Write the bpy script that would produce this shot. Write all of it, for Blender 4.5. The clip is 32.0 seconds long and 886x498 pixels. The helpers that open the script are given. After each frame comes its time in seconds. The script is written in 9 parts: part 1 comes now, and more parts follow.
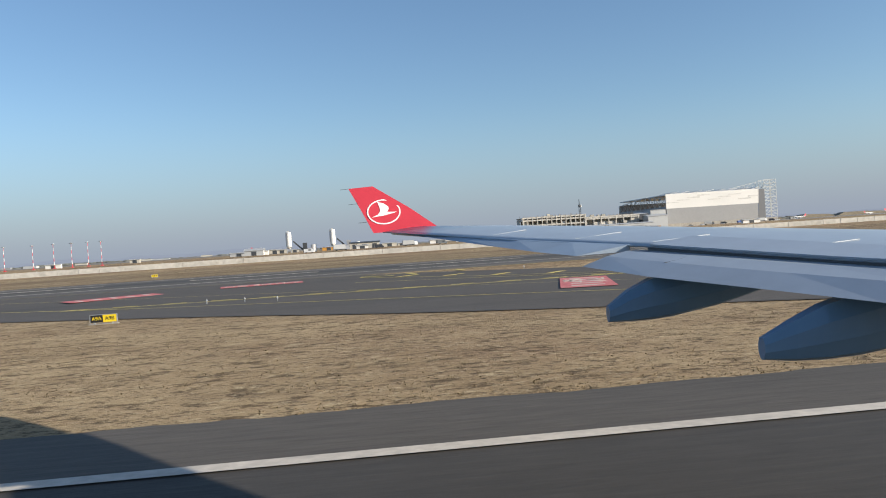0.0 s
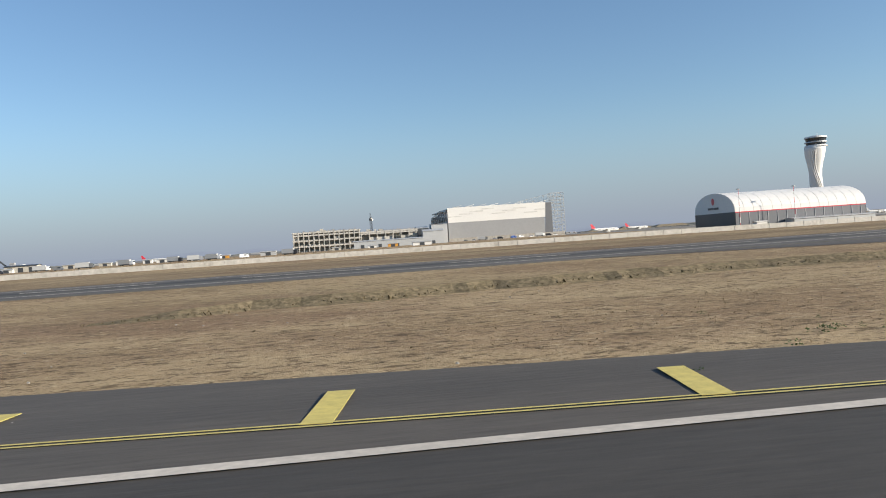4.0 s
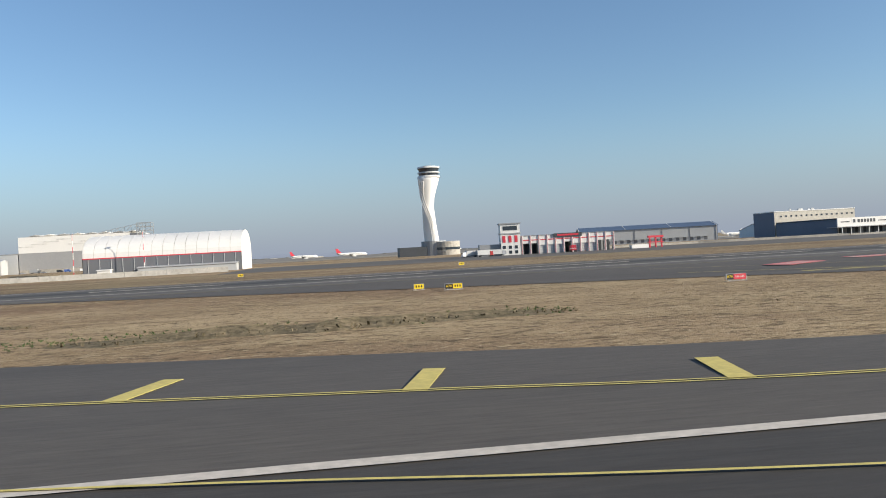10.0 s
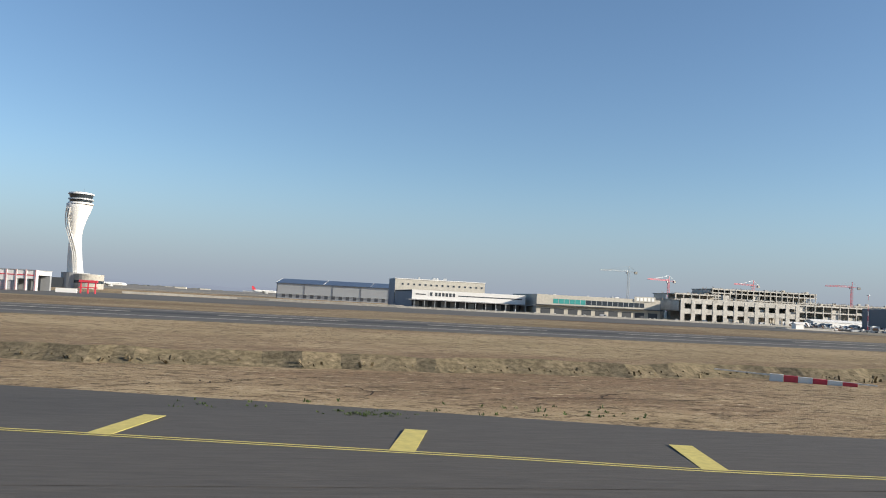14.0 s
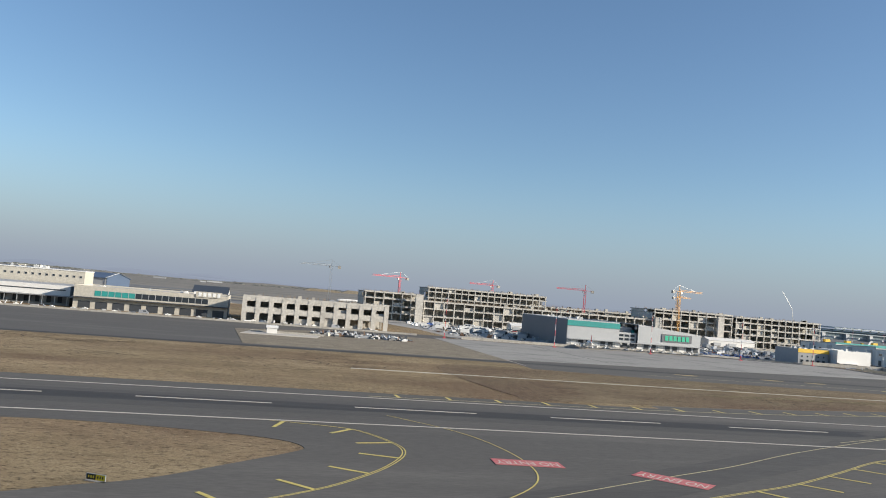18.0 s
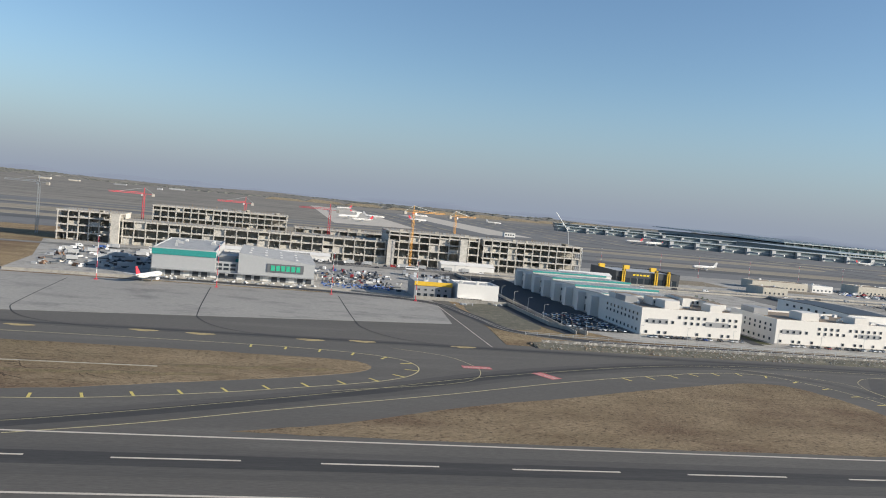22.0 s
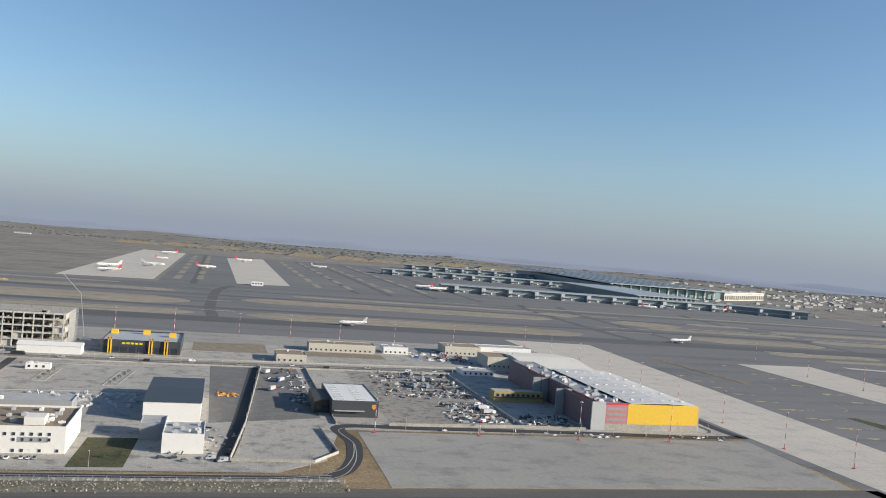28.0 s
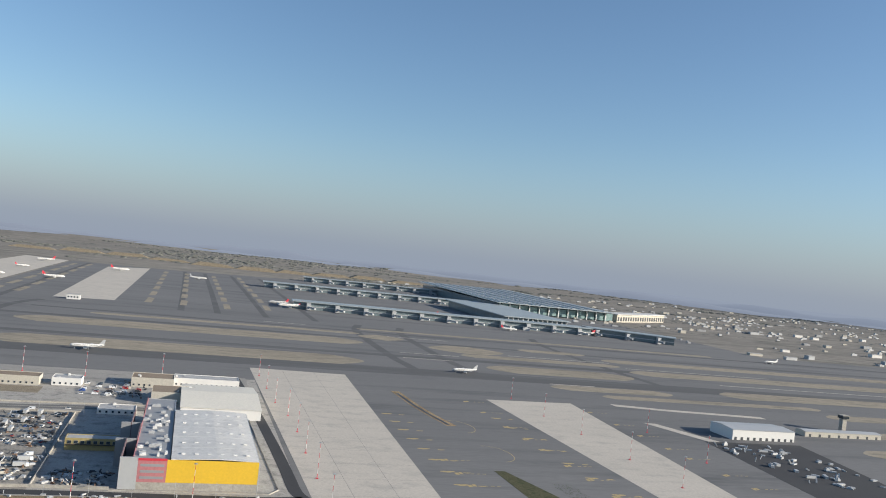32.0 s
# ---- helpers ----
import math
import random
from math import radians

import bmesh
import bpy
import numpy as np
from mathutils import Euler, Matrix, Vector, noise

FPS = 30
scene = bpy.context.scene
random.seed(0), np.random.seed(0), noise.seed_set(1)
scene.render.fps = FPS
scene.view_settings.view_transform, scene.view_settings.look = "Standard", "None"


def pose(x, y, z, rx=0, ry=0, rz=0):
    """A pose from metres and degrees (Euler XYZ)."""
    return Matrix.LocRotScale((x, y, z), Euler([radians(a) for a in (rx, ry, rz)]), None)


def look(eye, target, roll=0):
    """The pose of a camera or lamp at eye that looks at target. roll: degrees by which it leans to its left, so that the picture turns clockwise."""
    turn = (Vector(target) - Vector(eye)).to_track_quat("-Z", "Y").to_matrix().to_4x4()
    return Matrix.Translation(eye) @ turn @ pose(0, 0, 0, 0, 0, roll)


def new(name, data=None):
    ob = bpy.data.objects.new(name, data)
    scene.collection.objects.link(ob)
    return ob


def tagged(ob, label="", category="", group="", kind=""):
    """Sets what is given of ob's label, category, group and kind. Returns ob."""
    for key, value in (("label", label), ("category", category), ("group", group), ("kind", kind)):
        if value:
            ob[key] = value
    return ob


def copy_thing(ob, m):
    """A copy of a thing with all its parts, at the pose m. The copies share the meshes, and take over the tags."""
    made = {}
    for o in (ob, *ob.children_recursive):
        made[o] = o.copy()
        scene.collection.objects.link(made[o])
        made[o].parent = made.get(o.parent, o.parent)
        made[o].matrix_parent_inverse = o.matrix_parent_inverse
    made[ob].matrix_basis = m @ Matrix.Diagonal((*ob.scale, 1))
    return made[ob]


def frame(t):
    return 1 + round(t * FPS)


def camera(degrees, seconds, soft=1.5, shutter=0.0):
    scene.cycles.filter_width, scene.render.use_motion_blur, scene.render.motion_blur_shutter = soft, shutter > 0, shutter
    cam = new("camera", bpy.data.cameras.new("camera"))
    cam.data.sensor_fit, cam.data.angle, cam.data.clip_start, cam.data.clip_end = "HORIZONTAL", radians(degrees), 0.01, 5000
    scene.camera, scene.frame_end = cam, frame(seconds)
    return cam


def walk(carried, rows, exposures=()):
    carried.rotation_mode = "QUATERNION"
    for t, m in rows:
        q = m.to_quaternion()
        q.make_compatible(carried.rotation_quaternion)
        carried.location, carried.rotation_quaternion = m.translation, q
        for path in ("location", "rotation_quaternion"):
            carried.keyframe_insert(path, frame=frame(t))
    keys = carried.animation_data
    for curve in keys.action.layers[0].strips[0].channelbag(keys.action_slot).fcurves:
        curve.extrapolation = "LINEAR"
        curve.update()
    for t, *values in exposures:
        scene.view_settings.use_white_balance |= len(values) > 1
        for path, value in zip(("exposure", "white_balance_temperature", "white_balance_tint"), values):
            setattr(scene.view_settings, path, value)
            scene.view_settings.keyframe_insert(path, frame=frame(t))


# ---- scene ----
cam = camera(56.49, 32.0, 1.0)
PATH = [
    (0.0, pose(0.00, -0.01, 2.78, 89.43, 3.78, -6.25)),
    (0.5, pose(13.29, 0.00, 2.75, 89.44, 3.75, -6.39)),
    (1.0, pose(27.03, 0.01, 2.75, 89.40, 3.66, -6.53)),
    (1.5, pose(41.18, 0.01, 2.77, 89.39, 3.58, -6.70)),
    (2.0, pose(55.74, 0.01, 2.79, 89.49, 3.85, -6.83)),
    (2.5, pose(70.67, 0.01, 2.78, 89.48, 3.72, -6.97)),
    (3.0, pose(85.96, 0.00, 2.76, 89.47, 3.72, -7.03)),
    (3.5, pose(101.58, 0.00, 2.75, 89.47, 3.81, -7.03)),
    (4.0, pose(117.51, 0.00, 2.75, 89.46, 3.90, -7.02)),
    (4.5, pose(133.74, 0.00, 2.76, 89.42, 3.94, -7.05)),
    (5.0, pose(150.28, 0.00, 2.78, 89.36, 3.85, -7.16)),
    (5.5, pose(167.15, 0.00, 2.77, 89.40, 3.85, -7.18)),
    (6.0, pose(184.40, 0.00, 2.77, 89.35, 3.80, -7.18)),
    (6.5, pose(202.08, 0.01, 2.77, 89.38, 3.83, -7.14)),
    (7.0, pose(220.20, 0.01, 2.78, 89.50, 3.72, -7.29)),
    (7.5, pose(238.65, 0.01, 2.79, 89.65, 3.49, -7.45)),
    (8.0, pose(257.33, 0.01, 2.81, 89.70, 3.44, -7.45)),
    (8.5, pose(276.15, 0.02, 2.82, 89.72, 3.35, -7.48)),
    (9.0, pose(295.06, 0.02, 2.83, 89.73, 3.34, -7.47)),
    (9.5, pose(314.00, 0.02, 2.80, 90.03, 3.17, -7.70)),
    (10.0, pose(332.98, 0.01, 2.77, 90.06, 3.10, -7.84)),
    (10.5, pose(351.99, -0.01, 2.74, 90.09, 2.99, -7.95)),
    (11.0, pose(371.06, -0.03, 2.68, 90.54, 2.61, -8.32)),
    (11.5, pose(390.18, -0.05, 2.59, 90.96, 2.06, -8.73)),
    (12.0, pose(409.38, -0.06, 2.50, 91.09, 1.44, -8.82)),
    (12.5, pose(428.64, -0.04, 2.50, 91.16, 1.36, -9.11)),
    (13.0, pose(447.93, 0.02, 2.55, 91.28, 0.99, -9.50)),
    (13.5, pose(467.24, 0.11, 2.70, 92.09, -0.51, -10.49)),
    (14.0, pose(486.55, 0.23, 3.03, 93.63, -2.99, -11.39)),
    (14.5, pose(505.87, 0.38, 3.56, 94.06, -3.66, -11.75)),
    (15.0, pose(525.20, 0.56, 4.33, 94.06, -4.00, -12.23)),
    (15.5, pose(544.53, 0.75, 5.37, 93.82, -4.17, -12.71)),
    (16.0, pose(563.87, 0.95, 6.66, 93.50, -4.33, -13.07)),
    (16.5, pose(583.21, 1.14, 8.21, 93.27, -4.63, -13.19)),
    (17.0, pose(602.55, 1.30, 10.00, 93.32, -5.23, -12.94)),
    (17.5, pose(621.89, 1.42, 11.99, 93.33, -5.06, -13.04)),
    (18.0, pose(641.24, 1.48, 14.14, 93.30, -4.81, -13.15)),
    (18.5, pose(660.60, 1.44, 16.42, 93.24, -4.81, -13.26)),
    (19.0, pose(679.96, 1.29, 18.81, 93.19, -4.86, -13.32)),
    (19.5, pose(699.33, 1.00, 21.30, 92.59, -5.08, -13.26)),
    (20.0, pose(718.70, 0.54, 23.86, 87.93, -6.20, -12.50)),
    (20.5, pose(738.07, -0.09, 26.45, 85.03, -6.38, -12.24)),
    (21.0, pose(757.44, -0.89, 29.03, 84.72, -6.34, -12.07)),
    (21.5, pose(776.82, -1.85, 31.57, 85.12, -6.19, -11.95)),
    (22.0, pose(796.19, -2.94, 34.09, 86.72, -5.32, -11.55)),
    (22.5, pose(815.57, -4.15, 36.60, 86.81, -5.11, -11.58)),
    (23.0, pose(834.93, -5.46, 39.13, 86.80, -5.02, -11.51)),
    (23.5, pose(854.28, -6.82, 41.70, 86.80, -5.10, -11.51)),
    (24.0, pose(873.60, -8.22, 44.34, 86.77, -5.17, -11.62)),
    (24.5, pose(892.90, -9.62, 47.03, 86.77, -5.23, -11.70)),
    (25.0, pose(912.19, -11.01, 49.77, 86.83, -5.14, -11.85)),
    (25.5, pose(931.46, -12.38, 52.54, 87.84, -4.88, -12.96)),
    (26.0, pose(950.73, -13.73, 55.30, 88.73, -4.83, -13.87)),
    (26.5, pose(970.03, -15.05, 58.04, 89.46, -4.75, -14.63)),
    (27.0, pose(989.35, -16.34, 60.78, 89.74, -4.73, -14.97)),
    (27.5, pose(1008.69, -17.58, 63.50, 89.71, -4.75, -15.03)),
    (28.0, pose(1028.04, -18.77, 66.25, 89.54, -4.82, -14.97)),
    (28.5, pose(1047.41, -19.89, 69.03, 89.38, -4.91, -14.94)),
    (29.0, pose(1066.79, -20.91, 71.86, 89.39, -5.03, -15.10)),
    (29.5, pose(1086.17, -21.83, 74.74, 89.43, -5.31, -15.22)),
    (30.0, pose(1105.54, -22.64, 77.65, 89.46, -5.33, -15.40)),
    (30.5, pose(1124.92, -23.33, 80.55, 89.51, -5.37, -15.74)),
    (31.0, pose(1144.31, -23.89, 83.42, 89.62, -5.29, -15.98)),
    (31.5, pose(1163.71, -24.32, 86.22, 90.08, -5.80, -16.51)),
    (32.0, pose(1183.13, -24.63, 88.95, 90.48, -6.28, -17.01)),
]
walk(cam, PATH, [(0.0, 0.78, 6450, 9), (15.0, 0.78, 6450, 9), (20.0, 0.68, 6400, 9), (32.0, 0.68, 6400, 9)])

# ---- world and light ----
S = 0.55                      # one model scale for the whole place
SUN_AZ = math.atan2(-0.41, 0.91)
SUN_EL = radians(18.5)
w = bpy.data.worlds.new("sky")
scene.world = w
w.use_nodes = True
wn = w.node_tree.nodes
sky = wn.new("ShaderNodeTexSky")
sky.sky_type = 'NISHITA'
sky.sun_disc = False
sky.sun_elevation = SUN_EL
sky.sun_rotation = math.pi / 2 - SUN_AZ
sky.altitude = 60
sky.air_density = 1.0
sky.dust_density = 0.7
sky.ozone_density = 3.4
bg = wn["Background"]
bg.inputs["Strength"].default_value = 0.088
w.node_tree.links.new(sky.outputs[0], bg.inputs["Color"])
sd = bpy.data.lights.new("sun", "SUN")
sd.energy = 4.65
sd.angle = radians(0.6)
sd.color = (1.0, 0.91, 0.78)
so = new("sun", sd)
so.matrix_world = look((0, 0, 0), (-math.cos(SUN_EL) * math.cos(SUN_AZ), -math.cos(SUN_EL) * math.sin(SUN_AZ), -math.sin(SUN_EL)))
so.location = (500, -400, 500)


# ---- materials ----
def mat(name, c1, c2=None, rough=0.8, big=0.02, fine=1.5, bump=0.0, metal=0.0, c3=None, stretch=1.0, spec=0.5, rnd=0.0, mid=0.5, width=0.25, fw=0.3, edge=(0.5, 0.68)):
    """A surface with variation at two scales, laid out in world space."""
    m = bpy.data.materials.new(name)
    m.use_nodes = True
    nt = m.node_tree
    nd, ln = nt.nodes, nt.links
    b = nd["Principled BSDF"]
    b.inputs["Roughness"].default_value = rough
    b.inputs["Metallic"].default_value = metal
    b.inputs["Specular IOR Level"].default_value = spec
    c2 = c2 or tuple(v * 0.82 for v in c1)
    geo = nd.new("ShaderNodeNewGeometry")
    mp = nd.new("ShaderNodeMapping")
    mp.inputs["Scale"].default_value = (1 / stretch, 1, 1)
    ln.new(geo.outputs["Position"], mp.inputs["Vector"])
    n1 = nd.new("ShaderNodeTexNoise")
    n1.inputs["Scale"].default_value = big
    n1.inputs["Detail"].default_value = 8
    n1.inputs["Roughness"].default_value = 0.62
    n2 = nd.new("ShaderNodeTexNoise")
    n2.inputs["Scale"].default_value = fine
    n2.inputs["Detail"].default_value = 6
    n2.inputs["Roughness"].default_value = 0.7
    ln.new(mp.outputs[0], n1.inputs["Vector"])
    ln.new(mp.outputs[0], n2.inputs["Vector"])
    r1 = nd.new("ShaderNodeMapRange")
    r1.inputs[1].default_value, r1.inputs[2].default_value = mid - width, mid + width
    ln.new(n1.outputs[0], r1.inputs[0])
    mx = nd.new("ShaderNodeMixRGB")
    mx.inputs[1].default_value, mx.inputs[2].default_value = (*c1, 1), (*c2, 1)
    ln.new(r1.outputs[0], mx.inputs[0])
    last = mx
    r2 = nd.new("ShaderNodeMapRange")
    r2.inputs[1].default_value, r2.inputs[2].default_value = 0.3, 0.7
    ln.new(n2.outputs[0], r2.inputs[0])
    if c3:
        n3 = nd.new("ShaderNodeTexNoise")
        n3.inputs["Scale"].default_value = big * 5.3
        n3.inputs["Detail"].default_value = 9
        n3.inputs["Roughness"].default_value = 0.7
        ln.new(mp.outputs[0], n3.inputs["Vector"])
        r3 = nd.new("ShaderNodeMapRange")
        r3.inputs[1].default_value, r3.inputs[2].default_value = edge
        ln.new(n3.outputs[0], r3.inputs[0])
        m3 = nd.new("ShaderNodeMixRGB")
        m3.inputs[2].default_value = (*c3, 1)
        ln.new(r3.outputs[0], m3.inputs[0])
        ln.new(last.outputs[0], m3.inputs[1])
        last = m3
    mu = nd.new("ShaderNodeMixRGB")
    mu.blend_type = 'MULTIPLY'
    mu.inputs[0].default_value = fw
    gr = nd.new("ShaderNodeMapRange")
    gr.inputs[3].default_value, gr.inputs[4].default_value = 0.35, 1.5
    ln.new(r2.outputs[0], gr.inputs[0])
    ln.new(last.outputs[0], mu.inputs[1])
    ln.new(gr.outputs[0], mu.inputs[2])
    last = mu
    if rnd:
        oi = nd.new("ShaderNodeObjectInfo")
        hs = nd.new("ShaderNodeHueSaturation")
        rr = nd.new("ShaderNodeMapRange")
        rr.inputs[3].default_value, rr.inputs[4].default_value = 1 - rnd, 1 + rnd
        ln.new(oi.outputs["Random"], rr.inputs[0])
        ln.new(rr.outputs[0], hs.inputs["Value"])
        ln.new(last.outputs[0], hs.inputs["Color"])
        last = hs
    ln.new(last.outputs[0], b.inputs["Base Color"])
    if bump:
        bp = nd.new("ShaderNodeBump")
        bp.inputs["Strength"].default_value = bump
        bp.inputs["Distance"].default_value = 0.08
        ln.new(n2.outputs[0], bp.inputs["Height"])
        ln.new(bp.outputs[0], b.inputs["Normal"])
    return m


def grass_mat(name="dry_grass", q=(1.0, 1.0, 1.0)):
    """Dry airfield grass: tan and brown patches, olive tints, small dark tufts and a fine grain."""
    m = bpy.data.materials.new(name)
    m.use_nodes = True
    nd, ln = m.node_tree.nodes, m.node_tree.links
    b = nd["Principled BSDF"]
    b.inputs["Roughness"].default_value = 0.95
    b.inputs["Specular IOR Level"].default_value = 0.1
    geo = nd.new("ShaderNodeNewGeometry")
    mp = nd.new("ShaderNodeMapping")
    mp.inputs["Scale"].default_value = (0.6, 1, 1)
    ln.new(geo.outputs["Position"], mp.inputs["Vector"])

    def layer(scale, detail, lo, hi, top):
        n = nd.new("ShaderNodeTexNoise")
        n.inputs["Scale"].default_value = scale
        n.inputs["Detail"].default_value = detail
        n.inputs["Roughness"].default_value = 0.76 if scale > 1 else 0.66
        ln.new(mp.outputs[0], n.inputs["Vector"])
        r = nd.new("ShaderNodeMapRange")
        r.inputs[1].default_value, r.inputs[2].default_value, r.inputs[4].default_value = lo, hi, top
        ln.new(n.outputs[0], r.inputs[0])
        return n, r

    last = None
    for scale, detail, lo, hi, top, c in ((0.09, 9, 0.4, 0.66, 0.9, (0.3, 0.21, 0.12)), (0.013, 6, 0.48, 0.68, 0.5, (0.24, 0.2, 0.1)), (0.035, 8, 0.47, 0.62, 0.75, (0.22, 0.135, 0.085)), (0.4, 10, 0.52, 0.66, 0.45, (0.2, 0.14, 0.08)), (1.7, 10, 0.53, 0.58, 0.85, (0.12, 0.082, 0.048)), (4.5, 10, 0.55, 0.6, 0.8, (0.08, 0.06, 0.038)), (2.1, 10, 0.57, 0.62, 0.8, (0.58, 0.46, 0.29)), (11, 6, 0.54, 0.6, 0.7, (0.1, 0.075, 0.045)), (7, 6, 0.58, 0.63, 0.6, (0.6, 0.49, 0.32))):
        n, r = layer(scale, detail, lo, hi, top)
        mx = nd.new("ShaderNodeMixRGB")
        mx.inputs[1].default_value, mx.inputs[2].default_value = (0.49 * q[0], 0.365 * q[1], 0.215 * q[2], 1), (*(v * k for v, k in zip(c, q)), 1)
        ln.new(r.outputs[0], mx.inputs[0])
        if last:
            ln.new(last.outputs[0], mx.inputs[1])
        last = mx
    ln.new(last.outputs[0], b.inputs["Base Color"])
    n, r = layer(3.5, 8, 0, 1, 1)
    bp = nd.new("ShaderNodeBump")
    bp.inputs["Strength"].default_value = 0.9
    bp.inputs["Distance"].default_value = 0.12
    ln.new(n.outputs[0], bp.inputs["Height"])
    ln.new(bp.outputs[0], b.inputs["Normal"])
    return m


def car_paint():
    m = mat("car_paint", (0.6, 0.6, 0.6), rough=0.3, fw=0.1)
    nd, ln = m.node_tree.nodes, m.node_tree.links
    oi = nd.new("ShaderNodeObjectInfo")
    cr = nd.new("ShaderNodeValToRGB")
    cr.color_ramp.interpolation = 'CONSTANT'
    el = cr.color_ramp.elements
    el[0].color = (0.75, 0.75, 0.74, 1)
    for p, c in ((0.3, (0.3, 0.31, 0.33)), (0.52, (0.035, 0.035, 0.04)), (0.76, (0.14, 0.145, 0.15)), (0.9, (0.3, 0.03, 0.03)), (0.95, (0.05, 0.1, 0.3))):
        e = el.new(p)
        e.color = (*c, 1)
    ln.new(oi.outputs["Random"], cr.inputs[0])
    ln.new(cr.outputs[0], nd["Principled BSDF"].inputs["Base Color"])
    return m


M_GRASS = grass_mat("dry_grass", (0.95, 0.95, 0.95))
M_GRASSI = grass_mat("grey_brown_dry_grass", (0.64, 0.655, 0.7))
M_GRASSD = grass_mat("brown_dry_grass", (0.78, 0.79, 0.8))
M_STRIP = mat("far_dry_grass", (0.36, 0.315, 0.245), (0.27, 0.24, 0.19), 0.95, 0.02, 0.4, c3=(0.19, 0.175, 0.14), stretch=4, spec=0.1, fw=0.4)
# Far land paled and greyed in its base colour to stand in for haze.
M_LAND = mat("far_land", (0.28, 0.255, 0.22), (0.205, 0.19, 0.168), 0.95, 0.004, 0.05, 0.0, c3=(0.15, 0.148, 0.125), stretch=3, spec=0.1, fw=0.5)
M_BANK = mat("bare_earth", (0.31, 0.265, 0.2), (0.2, 0.17, 0.125), 0.95, 0.2, 2.5, 0.9, spec=0.1, fw=0.7)
M_WEED = mat("weed_leaves", (0.06, 0.098, 0.027), (0.09, 0.115, 0.04), 0.7, 0.8, 5, spec=0.2, rnd=0.1)
M_DITCH = mat("ditch_grass", (0.065, 0.075, 0.04), (0.13, 0.115, 0.07), 0.95, 0.06, 2, 0.6, c3=(0.04, 0.055, 0.025), spec=0.1, fw=0.8)
M_STEPG = mat("step_growth", (0.19, 0.15, 0.093), (0.135, 0.112, 0.068), 0.95, 0.3, 3.5, 0.9, c3=(0.26, 0.205, 0.13), spec=0.1, fw=0.9)
M_SCRUB = mat("grey_scrub_ground", (0.17, 0.16, 0.125), (0.125, 0.12, 0.092), 0.95, 0.08, 2, 0.6, c3=(0.22, 0.2, 0.155), spec=0.1, fw=0.6)
M_PALE_EARTH = mat("pale_washed_earth", (0.46, 0.38, 0.25), (0.33, 0.27, 0.18), 0.95, 0.9, 4, 0.9, spec=0.1, fw=0.6)
M_CRACK = mat("cracked_earth", (0.085, 0.064, 0.045), (0.065, 0.05, 0.035), 0.95, 0.5, 3, 0.6, spec=0.1)
M_WEED_DARK = mat("dark_scrub", (0.075, 0.07, 0.042), (0.05, 0.05, 0.03), 0.95, 0.8, 4, spec=0.1)
M_STRAW = mat("straw", (0.34, 0.26, 0.155), (0.22, 0.165, 0.1), 0.9, 0.8, 5, spec=0.1)
M_ASPH = mat("asphalt", (0.108, 0.094, 0.079), (0.088, 0.077, 0.065), 0.75, 0.02, 6, 0.25, c3=(0.076, 0.067, 0.057), stretch=7, spec=0.28, fw=0.35)
M_RUNWAY = mat("runway_asphalt", (0.066, 0.059, 0.051), (0.055, 0.049, 0.043), 0.75, 0.02, 6, 0.25, c3=(0.046, 0.041, 0.036), stretch=7, spec=0.28, fw=0.35)
M_TAXI = mat("taxiway_asphalt", (0.128, 0.119, 0.106), (0.098, 0.091, 0.083), 0.9, 0.018, 5, 0.2, c3=(0.145, 0.134, 0.12), stretch=6, spec=0.25, fw=0.35)
M_WORN = mat("tyre_darkened_asphalt", (0.1, 0.093, 0.084), (0.082, 0.077, 0.071), 0.85, 0.03, 5, 0.2, c3=(0.115, 0.107, 0.096), stretch=9, spec=0.25, fw=0.35)
M_WORN2 = mat("tyre_blackened_asphalt", (0.058, 0.055, 0.052), (0.047, 0.045, 0.043), 0.8, 0.03, 5, 0.2, c3=(0.075, 0.07, 0.065), stretch=9, spec=0.25, fw=0.35)
M_RUBBER = mat("rubber_worn_asphalt", (0.043, 0.041, 0.039), (0.055, 0.052, 0.049), 0.8, 0.03, 5, 0.2, stretch=9, spec=0.25, fw=0.3)
M_SKID = mat("tyre_rubber_streak", (0.05, 0.047, 0.045), (0.06, 0.056, 0.053), 0.85, 0.2, 4, fw=0.3)
M_GRAVEL = mat("tan_gravel", (0.4, 0.35, 0.285), (0.3, 0.255, 0.2), 0.95, 0.3, 5, spec=0.1, fw=0.5)
M_SCUFF = mat("faint_tyre_scuff", (0.05, 0.045, 0.04), (0.06, 0.054, 0.047), 0.8, 0.2, 4, spec=0.35, fw=0.3)
M_ROAD = mat("road_asphalt", (0.045, 0.045, 0.048), (0.06, 0.06, 0.06), 0.85, 0.03, 3, spec=0.3, fw=0.3)
M_APRON = mat("apron_concrete", (0.54, 0.49, 0.42), (0.47, 0.43, 0.37), 0.85, 0.02, 1.2, c3=(0.4, 0.37, 0.325), stretch=1.6, spec=0.3, fw=0.25)
M_APRON2 = mat("worn_apron_concrete", (0.35, 0.33, 0.295), (0.28, 0.265, 0.24), 0.85, 0.02, 1.2, c3=(0.2, 0.19, 0.175), stretch=1.6, spec=0.3, fw=0.25)
M_DIRT = mat("oily_yard_dirt", (0.33, 0.3, 0.255), (0.24, 0.22, 0.19), 0.9, 0.05, 1.5, c3=(0.13, 0.125, 0.115), fw=0.4, edge=(0.5, 0.6))
M_JOINT = mat("joint_sealant", (0.2, 0.19, 0.175), (0.25, 0.24, 0.22), 0.9, 0.1, 2, fw=0.3)
